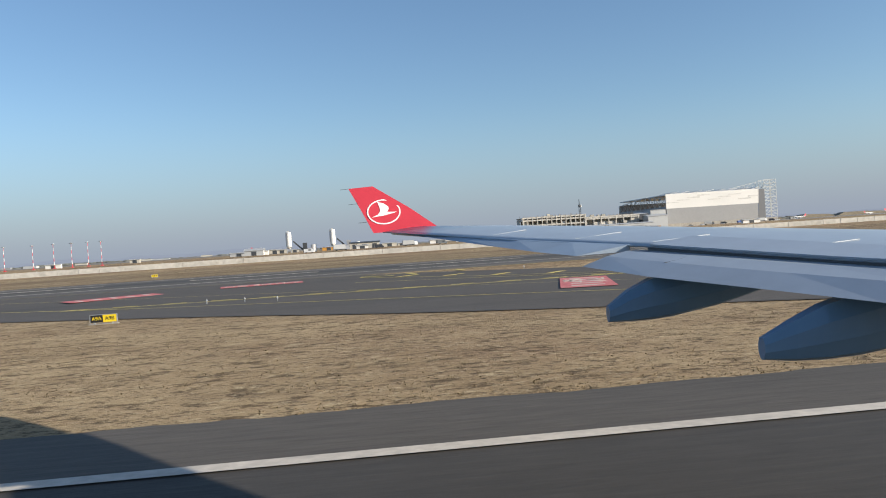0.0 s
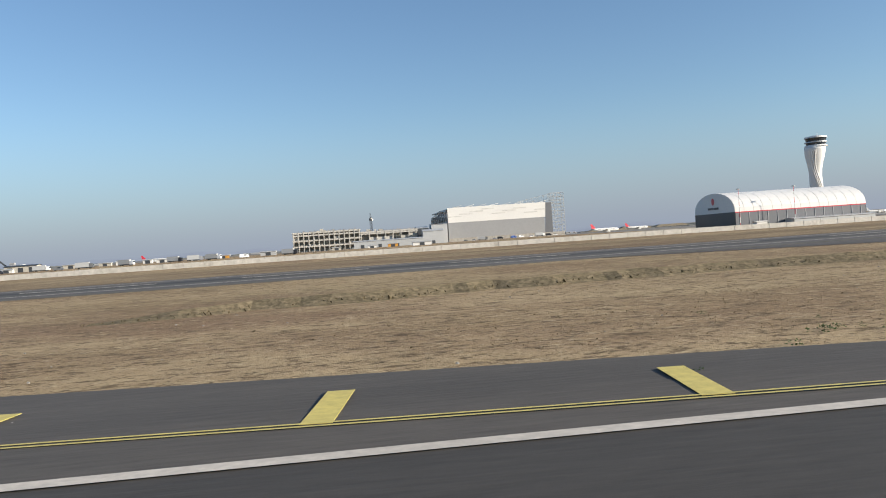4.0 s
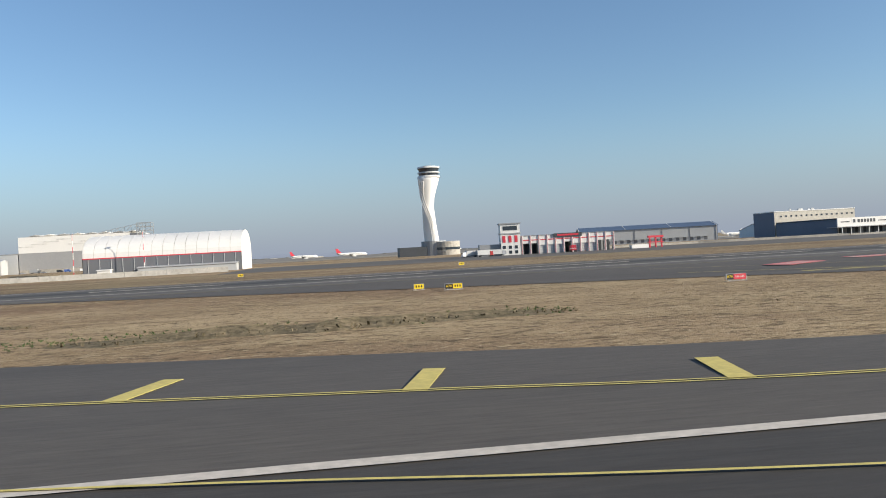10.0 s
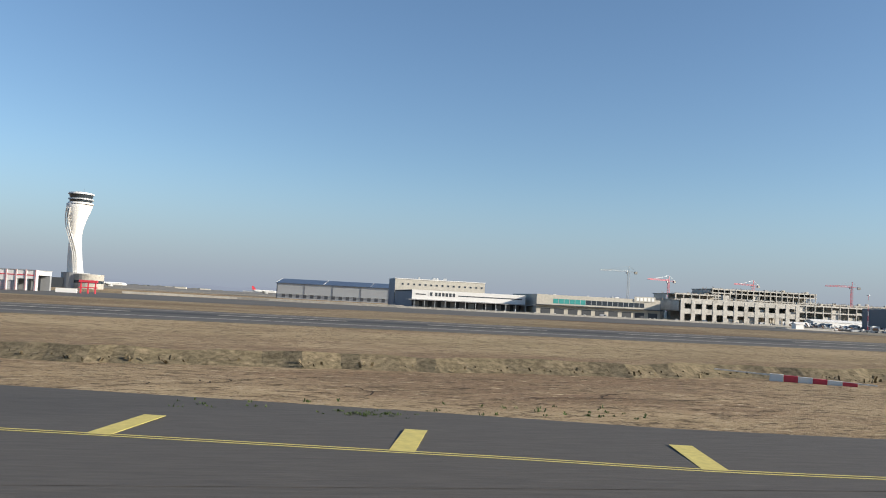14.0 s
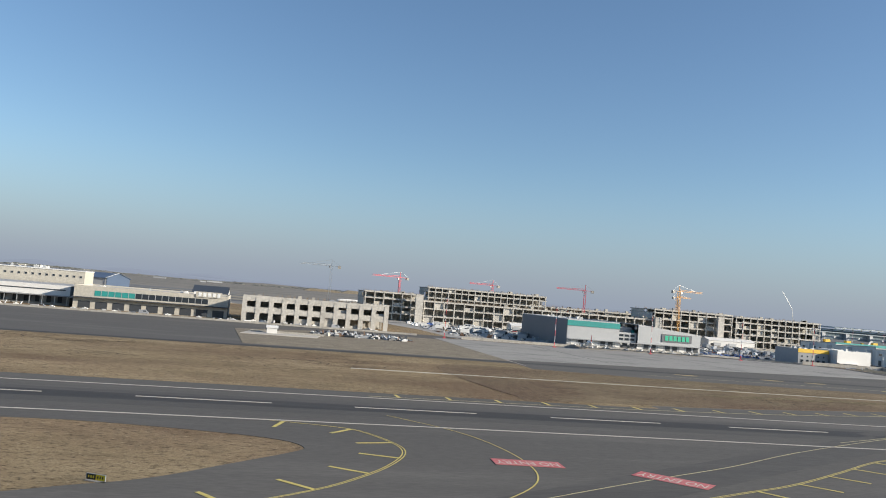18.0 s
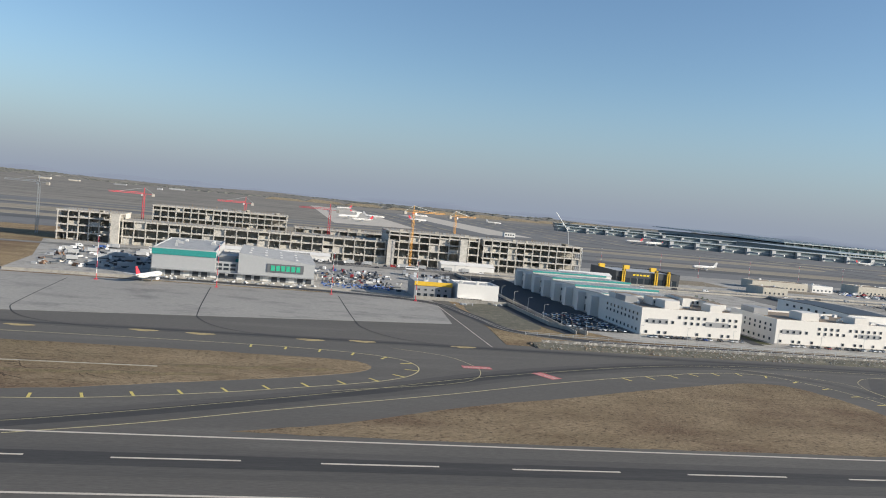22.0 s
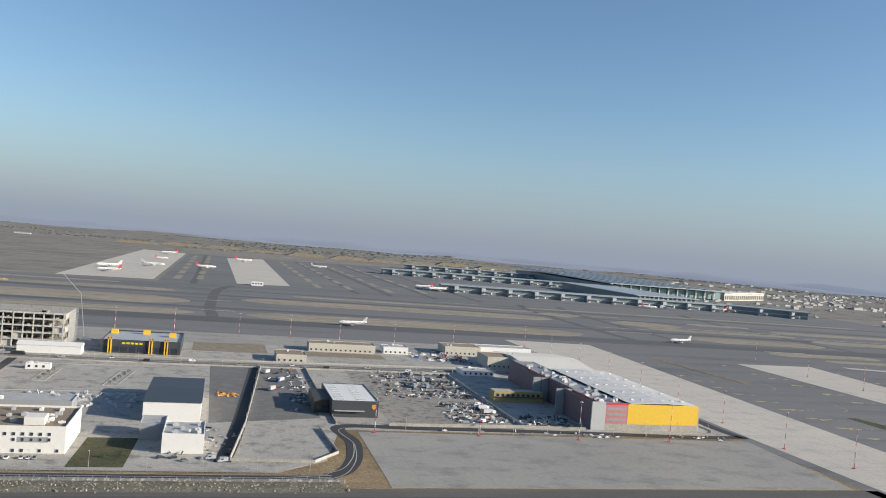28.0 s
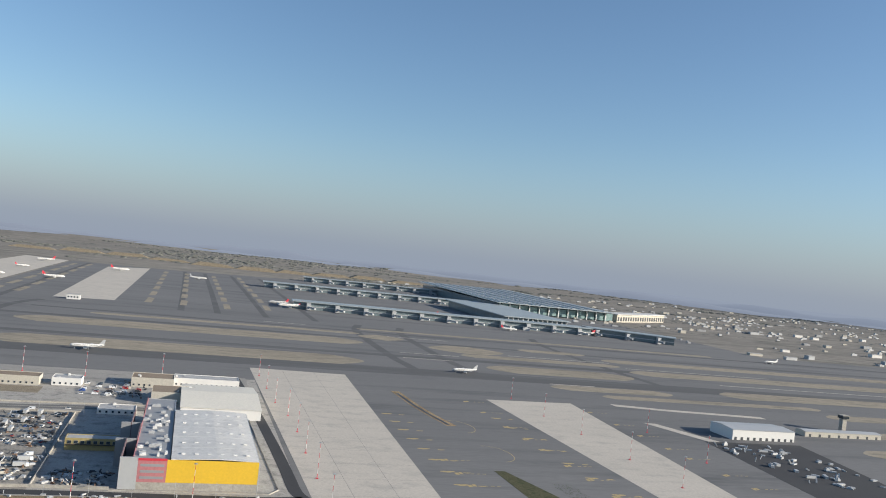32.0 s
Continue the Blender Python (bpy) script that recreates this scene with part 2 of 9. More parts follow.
# Far asphalt, its colour paled where distance haze would lighten it.
M_FARTAXI = mat("haze_paled_taxiway", (0.2, 0.197, 0.192), (0.155, 0.154, 0.152), 0.9, 0.006, 1, c3=(0.115, 0.116, 0.117), stretch=7, spec=0.2, fw=0.2)
M_FARWORN = mat("worn_far_asphalt", (0.125, 0.124, 0.123), (0.1, 0.1, 0.1), 0.9, 0.01, 1, c3=(0.15, 0.149, 0.147), stretch=9, spec=0.2, fw=0.2)
M_YARD = mat("yard_paving", (0.42, 0.395, 0.35), (0.33, 0.31, 0.28), 0.9, 0.03, 1.0, c3=(0.17, 0.165, 0.155), spec=0.3, fw=0.35)
M_WHITE = mat("white_line_paint", (0.6, 0.535, 0.45), (0.51, 0.455, 0.38), 0.7, 0.3, 4, fw=0.3)
M_YEL = mat("yellow_line_paint", (0.64, 0.52, 0.14), (0.54, 0.44, 0.13), 0.7, 0.3, 4, fw=0.3)
M_YELP = mat("faded_yellow_line_paint", (0.62, 0.54, 0.28), (0.52, 0.45, 0.24), 0.75, 0.3, 4, fw=0.3)
M_PINK = mat("red_marking_paint", (0.5, 0.1, 0.1), (0.55, 0.2, 0.19), 0.75, 0.3, 3, fw=0.4)
M_WALLW = mat("white_cladding", (0.74, 0.72, 0.68), (0.67, 0.655, 0.62), 0.6, 0.06, 1.2, fw=0.06)
M_OFFW = mat("office_render", (0.72, 0.69, 0.64), (0.65, 0.625, 0.58), 0.8, 0.06, 1.2, fw=0.08)
M_MIDG = mat("dark_grey_cladding", (0.15, 0.155, 0.165), (0.13, 0.135, 0.145), 0.55, 0.06, 1.0, fw=0.08)
M_WALLG = mat("grey_cladding", (0.3, 0.305, 0.31), (0.26, 0.265, 0.27), 0.55, 0.06, 1.0, fw=0.08)
M_SILV = mat("silver_sheet", (0.46, 0.465, 0.46), (0.41, 0.415, 0.415), 0.5, 0.05, 1.0, metal=0.1, fw=0.07)
M_DARK = mat("dark_cladding", (0.055, 0.06, 0.068), (0.045, 0.05, 0.055), 0.5, 0.1, 1.2, fw=0.2)
M_BEIGE = mat("beige_render", (0.52, 0.48, 0.4), (0.45, 0.42, 0.36), 0.85, 0.06, 1.2, fw=0.25)
M_CONC = mat("raw_concrete", (0.42, 0.39, 0.34), (0.33, 0.31, 0.27), 0.9, 0.07, 1.1, bump=0.1, c3=(0.27, 0.25, 0.22), fw=0.35)
M_PALEC = mat("pale_concrete", (0.56, 0.53, 0.475), (0.46, 0.435, 0.39), 0.9, 0.07, 1.1, c3=(0.38, 0.355, 0.31), fw=0.3)
M_ROOF = mat("roof_membrane", (0.43, 0.425, 0.41), (0.37, 0.365, 0.355), 0.7, 0.04, 0.8, c3=(0.29, 0.285, 0.28), fw=0.25)
M_BROOF = mat("brown_roof_gravel", (0.27, 0.21, 0.15), (0.22, 0.17, 0.12), 0.9, 0.07, 1.5, fw=0.35)
M_TEAL = mat("teal_cladding", (0.03, 0.3, 0.27), (0.04, 0.25, 0.23), 0.5, 0.08, 1.2, fw=0.2)
M_RED = mat("red_paint", (0.6, 0.04, 0.06), (0.55, 0.05, 0.07), 0.45, 0.2, 2, fw=0.12)
M_YCLAD = mat("yellow_cladding", (0.75, 0.47, 0.03), (0.7, 0.44, 0.04), 0.55, 0.06, 1.2, fw=0.12)
M_ROSE = mat("faded_red_cladding", (0.5, 0.19, 0.19), (0.42, 0.17, 0.18), 0.6, 0.06, 1.2, fw=0.2)
M_BROWN = mat("dark_brown_cladding", (0.05, 0.042, 0.036), (0.06, 0.05, 0.042), 0.6, 0.06, 1.2, fw=0.2)
M_GLASS = mat("window_glass", (0.025, 0.035, 0.045), (0.035, 0.045, 0.055), 0.08, 0.05, 0.5, spec=0.8, fw=0.1)
M_STEEL = mat("galvanised_steel", (0.5, 0.52, 0.52), (0.42, 0.43, 0.44), 0.45, 0.3, 3, metal=0.6, fw=0.2)
M_TYRE = mat("black_rubber", (0.02, 0.02, 0.02), rough=0.85, fw=0.2)
M_RETAIN = mat("stained_retaining_wall", (0.17, 0.165, 0.155), (0.23, 0.22, 0.2), 0.9, 0.15, 1.5, c3=(0.5, 0.47, 0.42), fw=0.4, edge=(0.52, 0.58))
M_NAVY = mat("navy_sheet", (0.085, 0.12, 0.185), (0.07, 0.1, 0.155), 0.5, 0.05, 1.0, fw=0.1)
M_MIDYARD = mat("worn_yard_asphalt", (0.16, 0.155, 0.145), (0.12, 0.117, 0.11), 0.9, 0.04, 1.5, c3=(0.21, 0.2, 0.185), fw=0.3)
M_SIGNK = mat("black_sign_face", (0.015, 0.015, 0.015), rough=0.5, fw=0.1)
M_SIGNY = mat("yellow_sign_face", (0.85, 0.62, 0.02), rough=0.5, fw=0.1)
M_SIGNW = mat("white_lettering", (0.85, 0.85, 0.82), rough=0.5, fw=0.1)
M_ORANGE = mat("orange_machine_paint", (0.6, 0.28, 0.04), (0.5, 0.25, 0.05), 0.5, 0.5, 3, fw=0.2)
# Foliage lighter and greyer than leaves, haze being put into the colour.
M_TREE = mat("dark_wood", (0.145, 0.15, 0.13), (0.165, 0.165, 0.145), 0.95, 0.01, 0.2, spec=0.1, fw=0.4)
M_CAR = car_paint()
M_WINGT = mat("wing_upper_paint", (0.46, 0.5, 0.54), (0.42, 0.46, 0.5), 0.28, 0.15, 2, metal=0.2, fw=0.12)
# Lower skin and aileron: a darker, bluer grey than the upper skin.
M_WINGB = mat("wing_darker_grey", (0.34, 0.4, 0.47), (0.3, 0.36, 0.43), 0.35, 0.15, 2, metal=0.1, fw=0.12)
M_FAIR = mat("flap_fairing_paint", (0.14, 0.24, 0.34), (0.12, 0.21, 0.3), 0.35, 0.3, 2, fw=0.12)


# ---- builders ----
class MB:
    """Collects boxes, prisms and bars, in metres, into one mesh."""

    def __init__(self):
        self.v, self.f = [], []

    def add(self, vs, fs):
        n = len(self.v)
        self.v += vs
        self.f += [tuple(i + n for i in f) for f in fs]
        return self

    def box(self, x0, x1, y0, y1, z0, z1):
        return self.add([(x, y, z) for z in (z0, z1) for x, y in ((x0, y0), (x1, y0), (x1, y1), (x0, y1))],
                        [(3, 2, 1, 0), (4, 5, 6, 7), (0, 1, 5, 4), (1, 2, 6, 5), (2, 3, 7, 6), (3, 0, 4, 7)])

    def poly(self, pts, z0, z1):
        n = len(pts)
        a = sum(pts[i][0] * pts[(i + 1) % n][1] - pts[(i + 1) % n][0] * pts[i][1] for i in range(n))
        pts = pts if a > 0 else pts[::-1]
        return self.add([(x, y, z0) for x, y in pts] + [(x, y, z1) for x, y in pts],
                        [tuple(range(n - 1, -1, -1)), tuple(range(n, 2 * n))] + [(i, (i + 1) % n, n + (i + 1) % n, n + i) for i in range(n)])

    def cyl(self, x, y, z0, z1, r0, r1=None, n=10):
        r1 = r0 if r1 is None else r1
        c = [(math.cos(2 * math.pi * i / n), math.sin(2 * math.pi * i / n)) for i in range(n)]
        return self.add([(x + r0 * a, y + r0 * b, z0) for a, b in c] + [(x + r1 * a, y + r1 * b, z1) for a, b in c],
                        [tuple(range(n - 1, -1, -1)), tuple(range(n, 2 * n))] + [(i, (i + 1) % n, n + (i + 1) % n, n + i) for i in range(n)])

    def bar(self, p, q, t, u=None):
        """A bar of square section from p to q."""
        p, q = Vector(p), Vector(q)
        d = (q - p).normalized()
        a = d.cross(Vector((0, 0, 1)) if abs(d.z) < 0.95 else Vector((1, 0, 0))).normalized()
        b = d.cross(a)
        u = u or t
        vs = [tuple(o + a * sx * t / 2 + b * sy * u / 2) for o in (p, q) for sx, sy in ((-1, -1), (1, -1), (1, 1), (-1, 1))]
        return self.add(vs, [(3, 2, 1, 0), (4, 5, 6, 7), (0, 1, 5, 4), (1, 2, 6, 5), (2, 3, 7, 6), (3, 0, 4, 7)])

    def loft(self, rings, cap=True):
        n = len(rings[0])
        vs = [tuple(p) for r in rings for p in r]
        fs = [(k * n + i, k * n + (i + 1) % n, (k + 1) * n + (i + 1) % n, (k + 1) * n + i) for k in range(len(rings) - 1) for i in range(n)]
        if cap:
            fs += [tuple(range(n - 1, -1, -1)), tuple(range((len(rings) - 1) * n, len(rings) * n))]
        return self.add(vs, fs)

    def ribbon(self, pts, wd, z):
        """A flat stripe of width wd along pts."""
        L, R = [], []
        for i, (x, y) in enumerate(pts):
            x0, y0 = pts[max(i - 1, 0)]
            x1, y1 = pts[min(i + 1, len(pts) - 1)]
            d = math.hypot(x1 - x0, y1 - y0) or 1
            nx, ny = -(y1 - y0) / d * wd / 2, (x1 - x0) / d * wd / 2
            L.append((x + nx, y + ny, z + CZ(x + nx, y + ny)))
            R.append((x - nx, y - ny, z + CZ(x - nx, y - ny)))
        n = len(pts)
        return self.add(L + R, [(i, n + i, n + i + 1, i + 1) for i in range(n - 1)])

    def data(self, name, material, smooth=False):
        me = bpy.data.meshes.new(name)
        me.from_pydata([(x * S, y * S, z * S) for x, y, z in self.v], [], self.f)
        me.materials.append(material)
        if smooth:
            me.polygons.foreach_set("use_smooth", [True] * len(me.polygons))
        me.update()
        return me


def part(name, mb, material, parent=None, label="", smooth=False):
    ob = new(name, mb if isinstance(mb, bpy.types.Mesh) else mb.data(name, material, smooth))
    if parent:
        ob.parent = parent
    return tagged(ob, label)


def setting(name, mb, material, label=""):
    return tagged(part(name, mb, material, None, label), kind="structure")


def thing(name, label, category, x=0, y=0, z=0, turn=0, group=""):
    ob = new(name)
    ob.empty_display_size = 0.2
    ob.matrix_basis = pose(x * S, y * S, z * S, 0, 0, turn)
    return tagged(ob, label, category, group)


def put(proto, x, y, z=0, turn=0, k=1):
    ob = copy_thing(proto, pose(x * S, y * S, z * S, 0, 0, turn))
    if k != 1:
        ob.scale = (k, k, k)
    return ob


def smooth(pts, n=8):
    """Catmull-Rom through pts."""
    out = []
    for i in range(len(pts) - 1):
        p0, p1, p2, p3 = pts[max(i - 1, 0)], pts[i], pts[i + 1], pts[min(i + 2, len(pts) - 1)]
        for k in range(n):
            t = k / n
            out.append(tuple(0.5 * (2 * b + (c - a) * t + (2 * a - 5 * b + 4 * c - d) * t * t + (3 * b - a - 3 * c + d) * t ** 3) for a, b, c, d in zip(p0, p1, p2, p3)))
    return out + [tuple(pts[-1])]


def sstep(a, b, v):
    t = min(1, max(0, (v - a) / (b - a)))
    return t * t * (3 - 2 * t)


def CZ(x, y):
    """The shallow trough between the two runways."""
    k = (20, 0.0), (100, -0.66), (120, -0.5), (140, -0.16), (160, 0.0)
    if not 20 < y < 160:
        return 0.0
    z = next(a[1] + (b[1] - a[1]) * (y - a[0]) / (b[0] - a[0]) for a, b in zip(k, k[1:]) if a[0] <= y <= b[0])
    return z * min(1, max(0, (1000 - x) / 100))


def RB(x):
    """How far the parallel runway swings towards the near one, further on."""
    return 1.5 * sstep(1000, 1200, x) - 0.0135 * max(0, x - 1230)


def GZ(x, y):
    """Height of the ground: a low terrace behind the perimeter wall at the start, and soft swells far off."""
    z = CZ(x, y) + 3.5 * sstep(400, 520, y) * (1 - sstep(380, 470, x))
    far = math.hypot(x - 1200, y)
    if far > 3600:
        z += sstep(3600, 6000, far) * (2 + 22 * (noise.noise((x * 0.0006, y * 0.0006, 3)) + 0.5 * noise.noise((x * 0.002, y * 0.002, 7))))
    return z


# ---- the hazy distance: a plain far ring, haze painted as a glow that fades into the sky ----
def haze_ring():
    m = bpy.data.materials.new("painted_haze_glow")
    m.use_nodes = True
    nd, ln = m.node_tree.nodes, m.node_tree.links
    nd.remove(nd["Principled BSDF"])
    geo = nd.new("ShaderNodeNewGeometry")
    sx = nd.new("ShaderNodeSeparateXYZ")
    ln.new(geo.outputs["Position"], sx.inputs[0])
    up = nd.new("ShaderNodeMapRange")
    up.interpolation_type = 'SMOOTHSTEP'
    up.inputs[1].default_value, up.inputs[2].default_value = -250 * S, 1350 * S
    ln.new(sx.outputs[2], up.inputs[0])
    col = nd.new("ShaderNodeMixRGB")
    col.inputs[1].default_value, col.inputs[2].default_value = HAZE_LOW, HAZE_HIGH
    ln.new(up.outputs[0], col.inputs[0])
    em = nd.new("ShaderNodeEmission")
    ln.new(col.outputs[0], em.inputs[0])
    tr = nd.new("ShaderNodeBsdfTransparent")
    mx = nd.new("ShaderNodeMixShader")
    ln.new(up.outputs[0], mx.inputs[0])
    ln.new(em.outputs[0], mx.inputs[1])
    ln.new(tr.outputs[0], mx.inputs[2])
    ln.new(mx.outputs[0], nd["Material Output"].inputs[0])
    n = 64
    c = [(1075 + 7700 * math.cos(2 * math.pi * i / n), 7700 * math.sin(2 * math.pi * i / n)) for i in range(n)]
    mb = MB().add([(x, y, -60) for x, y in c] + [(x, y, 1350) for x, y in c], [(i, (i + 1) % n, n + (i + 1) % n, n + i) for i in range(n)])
    setting("backdrop", mb, m, "glowing ring painted as mauve-grey haze along the horizon")


def far_hills():
    """Low hills at the edge of the land, their blue-grey haze painted as a glow."""
    m = bpy.data.materials.new("haze_glow_hills")
    m.use_nodes = True
    nd = m.node_tree.nodes
    b = nd["Principled BSDF"]
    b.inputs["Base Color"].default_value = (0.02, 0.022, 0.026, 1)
    # Emission replaces the veil of air in front of the hills.
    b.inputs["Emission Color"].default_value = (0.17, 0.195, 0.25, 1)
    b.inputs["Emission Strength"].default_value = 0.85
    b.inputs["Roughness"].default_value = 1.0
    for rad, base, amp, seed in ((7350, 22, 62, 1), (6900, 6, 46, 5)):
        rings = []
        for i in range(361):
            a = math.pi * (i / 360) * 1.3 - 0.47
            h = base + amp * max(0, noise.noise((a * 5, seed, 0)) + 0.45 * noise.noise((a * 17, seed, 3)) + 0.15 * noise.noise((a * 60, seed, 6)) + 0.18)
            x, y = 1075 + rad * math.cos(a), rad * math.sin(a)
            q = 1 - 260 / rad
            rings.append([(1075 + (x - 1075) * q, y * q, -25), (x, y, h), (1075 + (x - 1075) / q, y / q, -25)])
        setting("backdrop_hills", MB().loft(rings, cap=False).data("backdrop_hills", m, True), m, "low hills at the horizon, glowing blue-grey as painted haze")


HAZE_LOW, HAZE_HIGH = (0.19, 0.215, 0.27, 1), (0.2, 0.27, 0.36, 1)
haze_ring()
far_hills()


# ---- ground ----
def build_ground():
    xs = list(range(-8000, -600, 400)) + list(range(-600, 600, 20)) + list(range(600, 3600, 100)) + list(range(3600, 9601, 300))
    ys = [-6000, -3000, -1500, -700, -300, -100] + list(range(0, 24, 4)) + [24, 25, 26] + list(range(28, 160, 3)) + list(range(160, 600, 20)) + list(range(600, 1400, 80)) + list(range(1400, 8601, 200))
    vs = [(x, y, GZ(x, y)) for y in ys for x in xs]
    n = len(xs)
    fs = [(j * n + i, j * n + i + 1, (j + 1) * n + i + 1, (j + 1) * n + i) for j in range(len(ys) - 1) for i in range(n - 1)]
    mb = MB().add(vs, fs)
    g = setting("ground", mb, M_GRASS, "dry brown grass and bare earth of the airfield")
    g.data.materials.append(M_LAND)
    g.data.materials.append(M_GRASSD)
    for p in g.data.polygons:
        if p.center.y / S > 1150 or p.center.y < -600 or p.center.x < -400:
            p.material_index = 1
        elif p.center.x / S > 985:
            p.material_index = 2
        p.use_smooth = True


build_ground()
setting("runway", MB().box(-900, 3300, -26, 19.9, -0.2, 0.03), M_RUNWAY, "brown-grey asphalt runway with a white edge line")
setting("runway_shoulder", MB().poly([(-900, 19.9), (3300, 19.9), (3300, 25.7)] + [(x * 0.8, 25.7 + 0.3 * noise.noise((x * 0.17, 0, 0)) + 0.25 * noise.noise((x * 0.7, 3, 0))) for x in range(1700, -120, -1)] + [(-900, 25.7)], -0.2, 0.03), M_ASPH, "worn asphalt runway shoulder with a ragged grass edge")
setting("parallel_runway", MB().poly([(-1100, 147), (1090, 147), (1128, 152), (1400, 151)] + [(x, 152 + RB(x)) for x in (1500, 1800, 2900)] + [(x, 211) for x in (2900, -1100)], -0.2, 0.04), M_TAXI, "dark asphalt parallel runway with white edge lines")
setting("apron_road", MB().box(560, 1290, 338, 528, -0.2, 0.03), M_TAXI, "dark asphalt apron in front of the cargo sheds")
setting("taxiway_field", MB().poly([(1278, 211), (2240, 211), (2240, 352), (1945, 352), (1620, 345), (1548, 400), (1290, 505), (1278, 505)], -0.2, 0.05), M_TAXI, "dark asphalt taxiway with yellow lines")
setting("apron_edge", MB().box(1500, 1560, 340, 505, -0.2, 0.044), M_TAXI)
wall_field = setting("far_taxiways", MB().box(900, 4300, 905, 1640, -0.2, 0.06), M_FARTAXI, "dark asphalt taxiways crossing the airfield")
setting("far_taxi_lane", MB().poly([(1755, 1640), (3500, 1640), (3500, 3300), (2500, 3300), (2060, 3150), (1755, 3150)], -0.2, 0.05), M_FARTAXI)
setting("taxi_lane", MB().poly([(2233, 200), (4300, 200), (4300, 905), (2226, 905)], -0.2, 0.05), M_FARTAXI, "dark asphalt taxi lane between two aprons")
setting("far_runway", MB().box(-1500, 4300, 1010, 1070, -0.2, 0.09), M_FARWORN, "dark far runway")

# concrete aprons, each slab field with its joints
APRONS = [
    ("apron", [(1278, 356), (1542, 404), (1549, 482), (1549, 500), (1278, 500)], "pale grey concrete cargo apron"),
    ("apron_2", [(1958, 354), (2226, 354), (2232, 461), (1959, 466)], "pale grey concrete cargo apron beside the yellow shed"),
    ("apron_3", [(2243, 330), (2322, 330), (2353, 978), (2236, 985)], "long pale concrete apron with a row of lamp masts"),
    ("apron_4", [(2505, 330), (2566, 400), (2612, 866), (2500, 860)], "pale concrete apron strip"),
    ("apron_5", [(1906, 1715), (2017, 1745), (2022, 3120), (1892, 2990)], "far pale concrete apron"),
    ("apron_6", [(1570, 1660), (1745, 1690), (1745, 3150), (1590, 3250)], "far pale concrete apron with parked aircraft"),
    ("apron_7", [(1640, 812), (2226, 850), (2226, 905), (1640, 905)], "pale concrete apron behind the cargo sheds"),
]
for nm, pts, lb in APRONS:
    ap = setting(nm, MB().poly(pts, -0.2, 0.1), M_APRON2 if nm in ("apron", "apron_2", "apron_7") else M_APRON, lb)
    x0, x1 = min(p[0] for p in pts), max(p[0] for p in pts)
    y0, y1 = min(p[1] for p in pts), max(p[1] for p in pts)


# ---- taxiway exits between the two runways ----
def markings(name, label):
    return tagged(new(name), label, kind="structure")


def bars_along(parent, mesh, pts, step, off, turn_add=90, at=None):
    """Yellow bars at even steps beside a line; one of them stands at x = at."""
    acc = 0
    if at is not None:
        run = 0
        for (xa, ya), (xb, yb) in zip(pts, pts[1:]):
            d = math.hypot(xb - xa, yb - ya)
            if (xa - at) * (xb - at) <= 0:
                run += d * (at - xa) / ((xb - xa) or 1)
                break
            run += d
        acc = run % step
    for (xa, ya), (xb, yb) in zip(pts, pts[1:]):
        d = math.hypot(xb - xa, yb - ya)
        while acc < d:
            t = acc / d
            nx, ny = -(yb - ya) / d, (xb - xa) / d
            o = part("yellow_bar", mesh, None, parent)
            o.matrix_basis = pose((xa + (xb - xa) * t + nx * off) * S, (ya + (yb - ya) * t + ny * off) * S, CZ(xa + (xb - xa) * t + nx * off, ya + (yb - ya) * t + ny * off) * S + 0.008, 0, 0, math.degrees(math.atan2(yb - ya, xb - xa)) + turn_add)
            acc += step
        acc -= d


BAR = MB().box(-2.6, 2.6, -0.48, 0.48, 0.085, 0.1).data("yellow_bar", M_YEL)
BAR_LONG = MB().box(-3.3, 3.3, -0.36, 0.36, 0.085, 0.1).data("yellow_bar", M_YEL)
BAR_THIN = MB().box(-2.5, 2.5, -0.42, 0.42, 0.085, 0.1).data("yellow_bar", M_YEL)


def words(txt, size, material, parent, m, ext=0.004):
    cu = bpy.data.curves.new("lettering", 'FONT')
    cu.body = txt
    cu.size = size * S
    cu.extrude = ext
    cu.align_x, cu.align_y = 'CENTER', 'CENTER'
    cu.materials.append(material)
    o = new("lettering", cu)
    o.parent = parent
    o.matrix_basis = m
    return o


def red_panel(parent, x, y, wd, dp, turn, txt="", flip=0):
    o = part("red_panel", MB().box(-wd / 2, wd / 2, -dp / 2, dp / 2, 0.085, 0.105), M_PINK, parent, "red painted ground sign with white lettering")
    o.matrix_basis = pose(x * S, y * S, (CZ(x, y) + 0.03) * S, math.degrees(math.atan2(CZ(x, y + 4) - CZ(x, y - 4), 8)), 0, turn)
    if txt:
        size = wd * 0.93 / (0.63 * len(txt))
        l = words(txt, size, M_WHITE, o, pose(0, 0, 0.112 * S, 0, 0, flip))
        l.scale = (1, dp * 0.8 / size, 1)
    else:
        long = wd > dp
        mb, h = MB(), min(wd, dp) * 0.3
        for k in range(5):
            q = (k - 2) * max(wd, dp) * 0.18
            mb.box(*((q - 0.3, q + 0.3, -h, h) if long else (-h, h, q - 0.5, q + 0.5)), 0.106, 0.112)
        part("white_bars", mb, M_WHITE, o)


